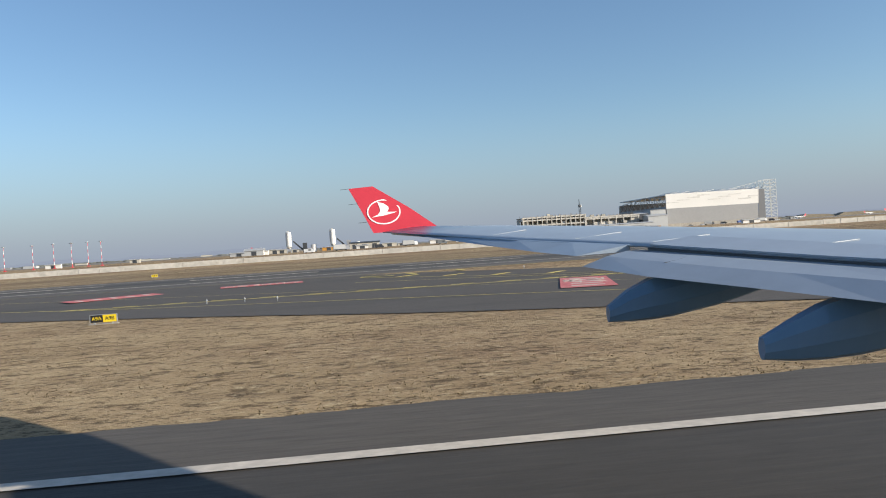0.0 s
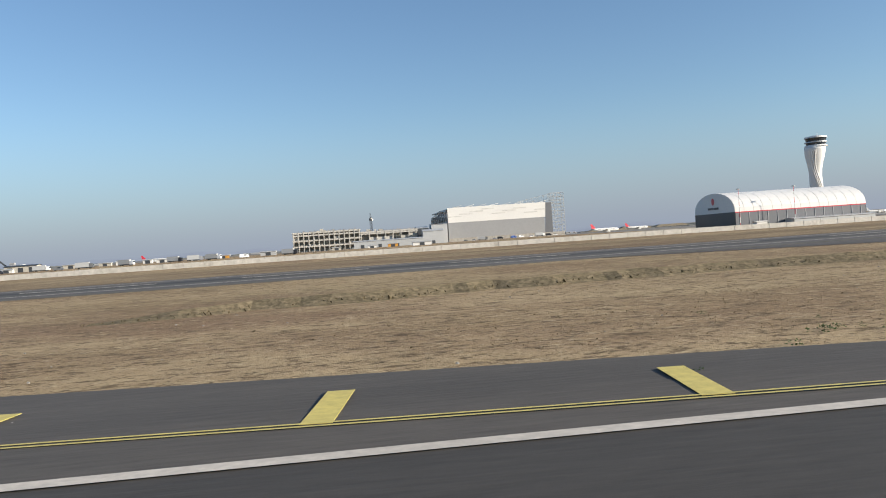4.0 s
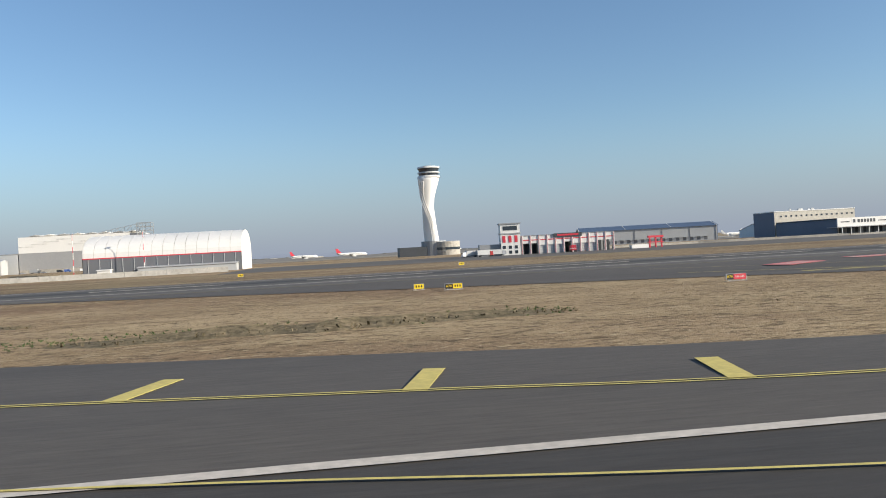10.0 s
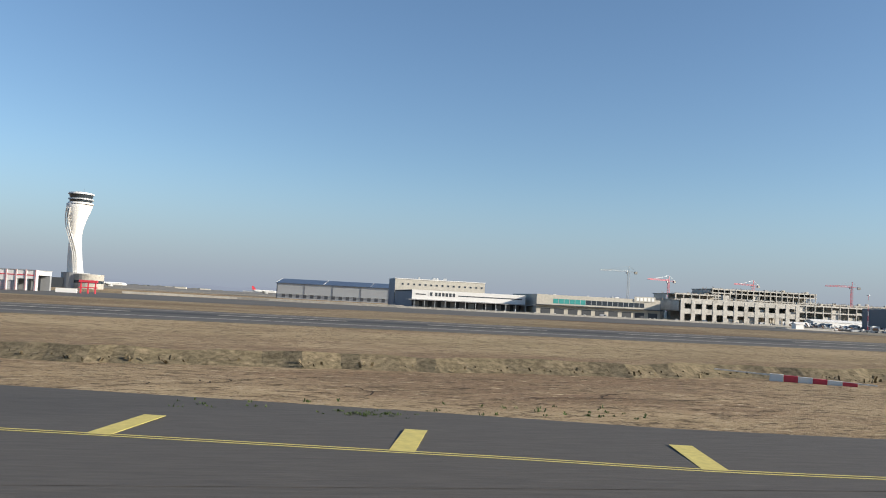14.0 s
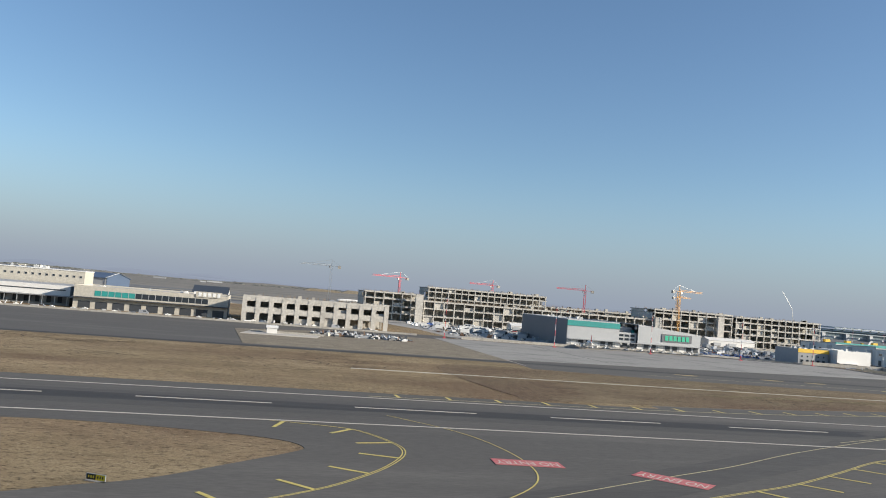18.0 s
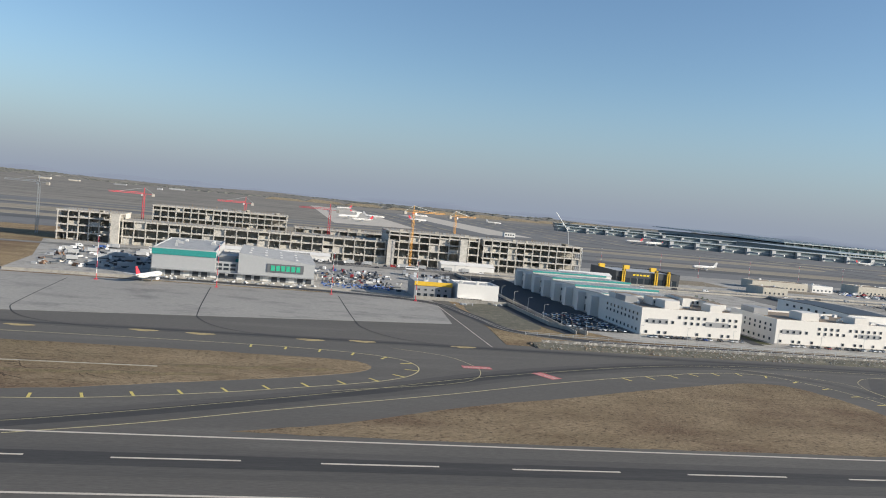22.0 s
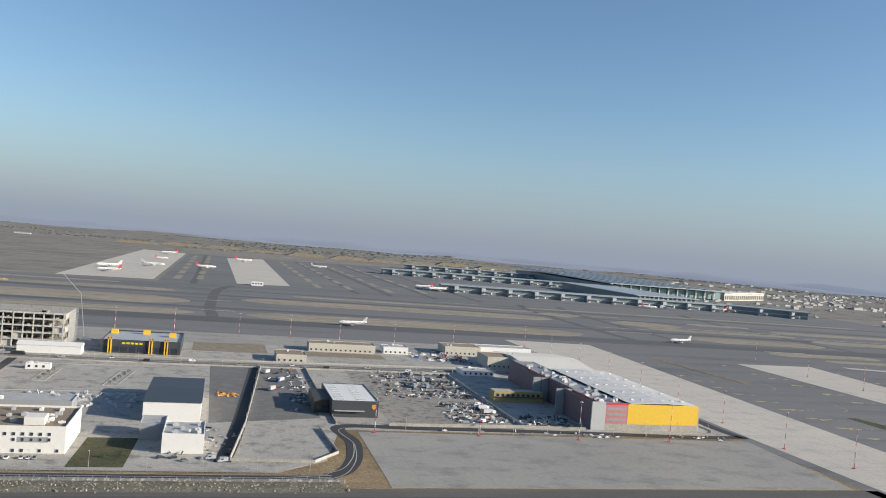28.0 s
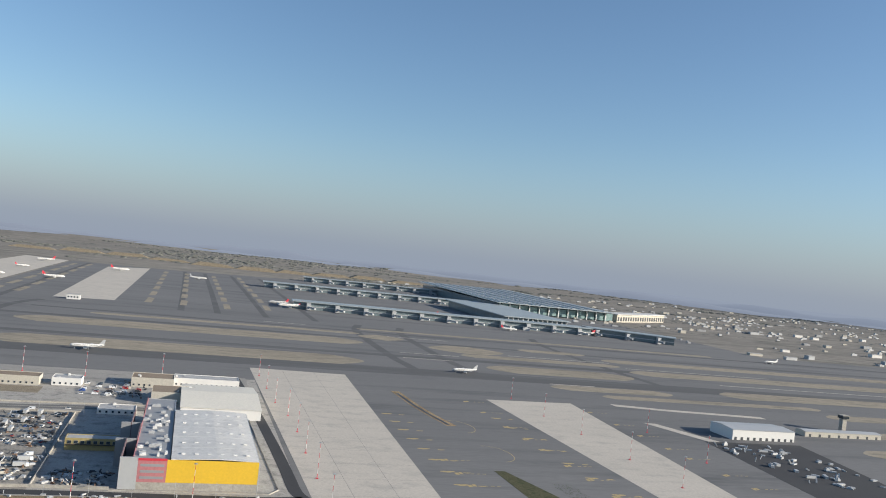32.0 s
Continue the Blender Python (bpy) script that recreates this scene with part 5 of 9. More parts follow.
def fire_station():
    t = thing("fire_station", "white and red fire station with vehicle gates and watch tower", "fire station", 733, 452, 0, -6)
    part("wall", MB().box(-20, 32, 0.6, 22, 8.0, 10.2), M_WALLW, t)
    part("roof", MB().box(-20.3, 32.3, 0.3, 22.3, 10.2, 10.6), M_WALLG, t)
    part("rear_wall", MB().box(-20, 32, 20, 22, 0, 8), M_WALLG, t)
    part("red_fascia", MB().box(-20, 32, 0.3, 0.59, 7.6, 8.1), M_RED, t)
    w0 = 52 / 11
    for i in range(12):
        x = -20 + i * w0
        part("pier", MB().box(x - 0.5, x + 0.5, 0.2, 3, 0, 10.4), M_WALLW, t)
        part("red_strip", MB().box(x - 0.16, x + 0.16, 0.1, 0.196, 0, 10.4), M_ROSE, t)
    for i in range(11):
        x = -20 + i * w0
        opened = i in (0, 1, 5, 9, 10)
        part("panel", MB().box(x + 0.55, x + w0 - 0.55, 0.45, 0.58, 6.0 if opened else 4.9, 9.9), M_WALLW, t)
        if not opened:
            g = part("gate", MB().box(x + 0.55, x + w0 - 0.55, 0.9, 1.1, 0, 4.8), M_SILV, t)
            for k in range(5):
                part("gate_rib", MB().box(x + 0.6, x + w0 - 0.6, 0.82, 0.898, 0.5 + k * 0.9, 0.62 + k * 0.9), M_WALLG, g)
        else:
            part("gate_reveal", MB().box(x + 0.55, x + w0 - 0.55, 9, 9.4, 0, 6), M_DARK, t)
    tw = part("watch_tower", MB().box(-32, -21, 0, 10, 0, 17.5), M_WALLW, t)
    part("tower_cap", MB().box(-32.6, -20.4, -0.6, 10.6, 17.5, 18.1), M_WALLG, tw)
    part("tower_window", MB().box(-30.5, -22.5, -0.1, -0.004, 14, 16.4), M_GLASS, tw)
    part("tower_band", MB().box(-32.5, -20.5, -0.5, 10.5, 12.0, 12.6), M_SILV, tw)
    for k in range(3):
        part("red_panel", MB().box(-31 + k * 3.4, -29.3 + k * 3.4, -0.15, -0.004, 7.2, 11), M_RED, tw)
        for z in (0.8, 3.6):
            part("tower_window", MB().box(-31 + k * 3.4, -29.3 + k * 3.4, -0.1, -0.004, z, z + 1.8), M_GLASS, tw)
    part("annex", MB().box(-44, -32.2, 2, 14, 0, 6.5), M_WALLG, t)
    part("sign_board", MB().box(-2, 14, -0.15, 0.28, 8.8, 10.9), M_DARK, t, "dark sign board with red lettering")
    part("sign_bar", MB().box(0, 12, -0.22, -0.152, 9.4, 10.4), M_RED, t)


fire_station()


# cargo sheds
def warehouse():
    t = thing("cargo_warehouse", "long pale grey cargo warehouse with navy roof and dock doors", "warehouse", 884, 894, 0, -13.6)
    L, D = 150, 58
    part("wall", MB().box(0.5, L - 0.5, 0, 0.6, 0, 16), M_SILV, t)
    part("wall", MB().box(0.5, L - 0.5, D - 0.6, D, 0, 16), M_SILV, t)
    # Gables navy like the roof; the shaded end's darkness is in the colour.
    for s in (0, L - 0.5):
        part("gable_wall", MB().loft([[(s + o, y, z) for y, z in ((0, 0), (0, 16), (D / 2, 20.8), (D, 16), (D, 0))] for o in (0, 0.5)]), M_NAVY, t, "navy gable with the end wall's shade put into its colour")
    part("roof", MB().loft([[(s, y, z) for y, z in ((-1, 15.8), (D / 2, 20.9), (D / 2, 21.3), (-1, 16.3))] for s in (-1, L + 1)]), M_NAVY, t, "navy blue roof sheets")
    part("roof", MB().loft([[(s, y, z) for y, z in ((D + 1, 15.8), (D + 1, 16.3), (D / 2, 21.3), (D / 2, 20.9))] for s in (-1, L + 1)]), M_NAVY, t, "navy blue roof sheets")
    for x in (-0.8, 50, 100, 149):
        part("roof_rib", MB().bar((x, -1, 16.5), (x, D / 2, 21.4), 0.5, 0.2), M_WALLW, t)
    for x in (1, 30, 60, 90, 120, 148):
        part("downpipe", MB().box(x - 0.2, x + 0.2, -0.3, -0.004, 0, 15.8), M_MIDG, t)
    for k in range(18):
        d = part("dock_door", MB().box(6 + k * 7.6, 9.6 + k * 7.6, -0.15, -0.004, 1.0, 4.6), M_MIDG, t)
        part("dock_canopy", MB().box(5.6 + k * 7.6, 10 + k * 7.6, -2.0, -0.004, 4.8, 5.0), M_SILV, d)


warehouse()


def long_bay_shed():
    """White front shed with a canopy and a taller office behind."""
    t = thing("cargo_shed", "white-fronted cargo shed with long canopy and taller beige rear block", "warehouse", 1016, 560, 0)
    L = 40.5
    part("canopy_fascia", MB().box(-L, L, 0, 1.0, 6.2, 12.6), M_WALLW, t)
    part("roof", MB().box(-L, L, 1.0, 84, 11.6, 12.2), M_ROOF, t)
    part("side_wall", MB().box(-L, -L + 0.6, 1.0, 84, 0, 12.6), M_NAVY, t, "navy sheet side wall")
    part("side_wall", MB().box(L - 0.6, L, 1.0, 84, 0, 12.6), M_WALLG, t)
    part("dock_wall", MB().box(-L + 0.6, L - 0.6, 9, 9.5, 0, 11.6), M_DARK, t)
    part("canopy_roof", MB().box(-L - 3, L + 6, -4, 9, 5.6, 6.1), M_WALLG, t)
    part("dock", MB().box(-L, L, 2, 9, 0, 1.2), M_CONC, t)
    for k in range(12):
        part("canopy_post", MB().box(-L + 1 + k * 7.2, -L + 1.4 + k * 7.2, -3.4, -3.0, 0, 5.6), M_STEEL, t)
        part("dock_door", MB().box(-L + 2.5 + k * 6.6, -L + 6.5 + k * 6.6, 8.8, 8.99, 1.2, 5), M_WALLG if k % 3 else M_SILV, t)
    s = part("sign", MB().box(-29, -10, -0.1, -0.004, 8.2, 11.8), M_WALLW, t, "white sign with dark blue letter shapes")
    for k in range(7):
        part("sign_bar", MB().box(-28 + k * 2.5 + (1 if k else 0), -26.3 + k * 2.5 + (1 if k else 0), -0.2, -0.104, 8.8, 11.2), M_DARK, s)
    part("stripe", MB().box(-8, 38, -0.1, -0.004, 9.3, 10), M_DARK, t)
    part("stripe", MB().box(-38, -31, -0.1, -0.004, 9.3, 10), M_DARK, t)
    b = part("office_block", MB().box(-L, L - 8, 86, 120, 0, 21.5), M_BEIGE, t)
    part("side_cladding", MB().box(-L - 0.2, -L - 0.004, 86, 120, 0, 21.5), M_NAVY, b, "navy sheet cladding")
    part("roof_edge", MB().box(-L - 0.4, L - 7.6, 85.6, 120.4, 21.5, 22.1), M_WALLW, b)
    for k in range(15):
        window(t, -L + 6 + k * 4.6, 85.95, 17.0, 1.5, 1.3)
    roof_units(t, -L + 4, L - 12, 92, 114, 22.1, 5, 3)


long_bay_shed()


def handling_building():
    t = thing("handling_building", "olive-grey two-storey handling building with a teal glass band", "building", 1107, 548, 0)
    L = 46
    block(t, -L, L, 0, 60, 0, 13.2, M_BEIGE, M_ROOF)
    part("soffit", MB().box(-L - 0.5, L + 0.5, -3, 0, 6.6, 7.2), M_DARK, t)
    for k in range(17):
        g = part("glass_bay", MB().box(-34 + k * 4, -30.3 + k * 4, -0.12, -0.004, 8.2, 11.4), M_TEAL if k < 6 else M_GLASS, t, "teal tinted glazing")
        part("mullion", MB().box(-30.3 + k * 4, -30.05 + k * 4, -0.22, -0.004, 8.0, 11.6), M_SILV, t)
    for k in range(9):
        part("dock_opening", MB().box(-43 + k * 10, -36 + k * 10, -0.1, -0.004, 0.2, 4.6), M_DARK, t)
    s = part("sign", MB().box(26, 42, -0.5, -0.25, 12.4, 16), M_BEIGE, t)
    for k in range(5):
        part("sign_bar", MB().box(27.5 + k * 2.9, 29.4 + k * 2.9, -0.6, -0.504, 13, 15.4), M_SIGNW, s)
    roof_units(t, -L + 4, L - 12, 6, 50, 13.2, 8, 4)


handling_building()
frame_block("concrete_shell", "raw concrete two-storey shell building with open bays", 1163, 1254, 536, 600, (8.2, 15.4), 8.2, 0, 0.35, 6, 3.0, 1.2, 2.4, False)
t = shed("white_gable_hall", "white hall with a steep gable behind the cargo sheds", 1108, 1144, 893, 960, 9, 7, M_WALLW, M_DARK, 0, "hall", 0)
# the long unfinished terminal block
frame_block("concrete_frame_terminal", "long unfinished concrete cargo terminal in several storeys", 1268, 1320, 752, 800, (7, 13.5, 20, 25.5), 8.6, 0, 0.2, 7)
frame_block("concrete_frame_block", "long unfinished concrete cargo terminal front with open bays", 1322, 1552, 746, 790, (7, 14, 20.5), 9.6, 0, 0.3, 8)
frame_block("unfinished_upper_storey", "upper storeys of the unfinished terminal in bare concrete", 1338, 1462, 806, 850, (8, 16, 24, 30, 34), 6.9, 0, 0.15, 9)
frame_block("unfinished_rear_block", "rear block of the unfinished terminal in bare concrete", 1470, 1600, 812, 850, (8, 16, 24), 8.7, 0, 0.3, 10)
frame_block("unfinished_middle_block", "middle block of the unfinished terminal in bare concrete", 1554, 1640, 748, 800, (7.5, 15, 22, 28, 31), 9.5, 0, 0.3, 12)
frame_block("unfinished_end_block", "end block of the unfinished terminal with scaffolding", 1644, 1742, 748, 806, (7, 13, 19, 25, 30), 8.2, 0, 0.22, 13)
for x, h in ((1317, 25.5), (1624, 28.6), (1556, 23)):
    t = thing("stair_core", "tall windowless stair core of pale raw concrete", "stair core", x, 741, 0, group="stair cores of the unfinished terminal")
    part("shaft", MB().box(-3.4, 3.4, 0, 3.6, 0, h), M_PALEC, t)
    part("shaft_cap", MB().box(-3.6, 3.6, -0.1, 3.7, h, h + 0.4), M_CONC, t)
t = thing("scaffold_end", "steel scaffolding with green netting on the end of the unfinished terminal", "scaffold", 1745, 752, 0)
for k in range(10):
    mb = MB().bar((0, k * 5, 0), (0, k * 5, 30), 0.3)
    for z in range(3, 31, 3):
        mb.bar((0, k * 5, z), (0, k * 5 + 5, z), 0.22)
    part("scaffold_bay", mb, M_STEEL, t)
shed("white_roof_shed", "long low white-roofed site shed", 1400, 1500, 722, 736, 5, 2, M_WALLW, M_WALLW, 0)
shed("white_roof_shed", "long low white-roofed site shed", 1600, 1650, 722, 738, 6, 2.2, M_WALLW, M_WALLW, 0)
shed("white_roof_shed", "long low white-roofed site shed", 1712, 1762, 716, 730, 7, 2.2, M_WALLW, M_WALLW, 0)


def green_band_terminal():
    t = thing("cargo_terminal", "grey cargo terminal with a teal roof band and green sign", "warehouse", 1427, 529, 0)
    # west half
    block(t, -50, -12, 0, 95, 0, 17.4, M_SILV, M_ROOF, 0.6)
    part("teal_band", MB().box(-50.3, -11.7, -0.35, -0.004, 13.6, 17.2), M_TEAL, t)
    part("dark_side", MB().box(-50.4, -50.05, 0, 95, 0, 17.6), M_MIDG, t)
    # middle
    block(t, -11.9, 2, 2, 80, 0, 11, M_SILV, M_ROOF, 0.6)
    for k in range(3):
        for j in range(2):
            window(t, -9.5 + k * 4.2, 1.95, 6.2 + j * 2.6, 3.2, 1.5)
    part("roof_house", MB().box(-10, 1, 8, 20, 11, 15), M_WALLG, t)
    part("teal_patch", MB().box(0, 2, 6, 7, 11, 13.5), M_TEAL, t)
    # east half with a shallow gable
    L0, L1 = 2.1, 50
    part("front_wall", MB().loft([[(L0, y, 0), (L1, y, 0), (L1, y, 13.2), ((L0 + L1) / 2, y, 15.6), (L0, y, 17.6)] for y in (0, 0.5)]), M_SILV, t)
    part("side_wall", MB().box(L1 - 0.5, L1, 0.5, 80, 0, 13.2), M_WALLG, t)
    part("rear_wall", MB().box(L0, L1, 79.5, 80, 0, 15), M_WALLG, t)
    part("roof", MB().loft([[(L0 - 0.1, y, 17.4), (L1 + 0.8, y, 13.0), (L1 + 0.8, y, 13.4), (L0 - 0.1, y, 17.9)] for y in (0.5, 80)]), M_ROOF, t)
    for k in range(12):
        part("skylight", MB().box(8 + (k % 4) * 10, 9.6 + (k % 4) * 10, 14 + (k // 4) * 20, 18 + (k // 4) * 20, 14, 17.6 - (k % 4) * 0.95), M_WALLW, t)
    s = part("sign", MB().box(20, 43, -0.4, -0.1, 7.2, 12.6), M_MIDG, t, "dark sign panel with pale green bars")
    for k in range(6):
        part("sign_bar", MB().box(22.4 + k * 3.2, 24.8 + k * 3.2, -0.55, -0.404, 8.2, 11.6), M_SIGNGREEN, s)
    part("canopy", MB().box(-50, 50, -3, -0.4, 4.6, 5.0), M_WALLG, t)
    part("dock", MB().box(-50, 50, -2.5, -0.01, 0, 1.1), M_CONC, t)
    for k in range(18):
        part("dock_door", MB().box(-47 + k * 5.4, -43.4 + k * 5.4, -0.12, -0.006, 1.1, 4.4), M_DARK if k % 3 else M_WALLW, t)
    roof_units(t, -45, -16, 10, 80, 17.4, 6, 5)


M_SIGNGREEN = mat("green_sign_paint", (0.05, 0.5, 0.3), rough=0.5, fw=0.1)
green_band_terminal()


def small_offices():
    t = thing("yellow_band_office", "dark grey office with a yellow roof band", "office building", 1551, 506, 0)
    block(t, -12, 12, 0, 26, 0, 9.6, M_WALLG, M_ROOF)
    part("yellow_band", MB().box(-12.3, 12.3, -0.3, -0.004, 8.0, 10.7), M_YCLAD, t)
    for k in range(5):
        window(t, -9 + k * 4.3, -0.05, 1.2, 2.4, 2.0)
        window(t, -9 + k * 4.3, -0.05, 5.0, 1.2, 1.0)
    roof_units(t, -9, 9, 4, 22, 9.6, 4, 6)
    t = thing("white_office", "plain white two-storey office with a glazed veranda", "office building", 1579, 500, 0)
    block(t, -13.5, 13.5, 0, 24, 0, 10.6, M_WALLW, M_ROOF)
    part("veranda", MB().box(-13.5, 4, -2.5, -0.01, 2.6, 3.1), M_WALLW, t)
    for k in range(8):
        window(t, -12 + k * 2.0, -0.05, 0.3, 1.4, 2.1)
    roof_units(t, -10, 10, 4, 20, 10.6, 4, 7)


small_offices()


def teal_roof_hall():
    t = thing("teal_ridged_hall", "long pale grey hall with a stepped roof of teal-edged sheets", "warehouse", 1680, 470, 0)
    L, D, N = 30, 184, 4
    for s, w in ((-L, -L + 0.5), (L - 0.5, L)):
        part("wall", MB().box(s, w, 0, D, 0, 12.6), M_OFFW, t)
    part("end_wall", MB().box(-L, L, D - 0.5, D + 0.01, 0, 12.6), M_SILV, t)
    for k in range(N):
        y0, y1 = k * D / N, (k + 1) * D / N
        part("cheek_wall", MB().loft([[(x, y0 + 0.1, 12.6), (x, y1 - 0.1, 12.6), (x, y0 + 0.1, 14.6)] for x in (-L + 0.02, -L + 0.5)]), M_OFFW, t)
        rf = part("roof_bay", MB().loft([[(x, y0, 14.6), (x, y1, 12.8), (x, y1, 13.1), (x, y0, 15.0)] for x in (-L - 0.4, L + 0.4)]), M_ROOF, t)
        part("teal_edge", MB().box(-L - 0.6, L + 0.6, y0 - 0.5, y0 - 0.01, 14.0, 15.2), M_TEAL, t)
        part("step_wall", MB().box(-L, L, y0 - 0.005, y0 + 0.3, 0 if k == 0 else 12.4, 14.5), M_OFFW, t)
        for j in range(2):
            xx = -24 + j * 27
            for q in range(6):
                part("roof_light", MB().loft([[(xx + q * 3.6, y, z), (xx + q * 3.6 + 1.3, y, z), (xx + q * 3.6 + 1.3, y, z + 0.3), (xx + q * 3.6, y, z + 0.3)] for y, z in ((y0 + 8, 14.68), (y0 + 38, 13.32))]), M_PALEROOF, rf)
        for j, y in enumerate((y0 + 4, y0 + 27)):
            part("pier_block", MB().box(-L - 5, -L - 0.02, y, y + 5, 0, 12.2), M_OFFW, t)
        for j in range(5):
            window(t, -L - 0.05, y0 + 12 + j * 7.2, 8.2, 3.0, 1.4, -90)
            part("dock_door", MB().box(-L - 0.1, -L - 0.004, y0 + 10.6 + j * 7.2, y0 + 13.8 + j * 7.2, 0.4, 4.4), M_DARK, t)


teal_roof_hall()


def white_office(name, x0, x1, y0, y1, h, cols, label, seed):
    t = thing(name, label, "office building", (x0 + x1) / 2, y0, 0, group="white office buildings")
    L = (x1 - x0) / 2
    block(t, -L, L, 0, y1 - y0, 0, h, M_OFFW, M_BROOF, 1.0)
    gp = part("grey_panel", MB().box(-L + 4, -L + 4 + 12, -0.06, -0.003, h * 0.46, h * 0.66), M_WALLG, t)
    gp = part("grey_panel", MB().box(L - 22, L - 8, -0.06, -0.003, h * 0.46, h * 0.66), M_WALLG, t)
    r = random.Random(seed)
    for k in range(cols):
        x = -L + 3.5 + k * (2 * L - 7) / (cols - 1)
        for j, z in enumerate((1.2, h * 0.46 + 0.6, h * 0.72)):
            if j == 2 and (k % 7 == 3 or k < cols * 0.3):
                continue
            if j == 0 and (k % 5 in (1, 4) or cols * 0.3 < k < cols * 0.5):
                continue
            if j == 1 and k % 6 == 5:
                continue
            window(t, x, -0.09, z, 1.3, 1.4)
    for k in range(9):
        for z in (1.6, h * 0.46 + 0.6, h * 0.72):
            window(t, -L - 0.05, 5 + k * 5.2, z, 1.4, 1.4, -90)
    part("roof_house", MB().box(-L * 0.4, -L * 0.1, 10, 22, h, h + 4.5), M_OFFW, t)
    part("roof_house", MB().box(L * 0.45, L * 0.7, 6, 16, h, h + 4), M_OFFW, t)
    part("roof_house", MB().box(-L * 0.95, -L * 0.7, 26, 40, h, h + 4), M_WALLG, t)
    roof_units(t, -L + 3, L - 4, 5, y1 - y0 - 6, h, 14, seed, 3.4)
    part("plinth", MB().box(-L - 0.1, L + 0.1, -0.12, -0.003, 0, 0.5), M_CONC, t)


white_office("white_office_block", 1648, 1708.5, 409, 468, 14, 15, "white office block with small windows and brown gravel roof", 21)
t = thing("roof_storey", "white upper storey round a roof court, with small windows", "office building", 1678, 432, 14.0)
for x0, x1, y0, y1, h in ((-13, 4, 0, 12, 4.2), (4.1, 9, -3, 16, 5.6), (9.1, 27, 14, 30, 3.6), (-27, -13.1, 14, 30, 3.4), (24, 30, -6, 13.9, 3.6)):
    part("wall_block", MB().box(x0, x1, y0, y1, 0, h), M_OFFW, t)
    part("roof", MB().box(x0 + 0.3, x1 - 0.3, y0 + 0.3, y1 - 0.3, h, h + 0.15), M_BROOF, t)
for k in range(6):
    window(t, -11.5 + k * 2.6, -0.05, 1.2, 1.3, 1.5)
for k in range(5):
    window(t, 11 + k * 3, 13.95, 1.0, 1.3, 1.5)
white_office("white_office_block_long", 1727.5, 1802.5, 405, 452, 13, 18, "long white office block with small windows and flat roof", 22)


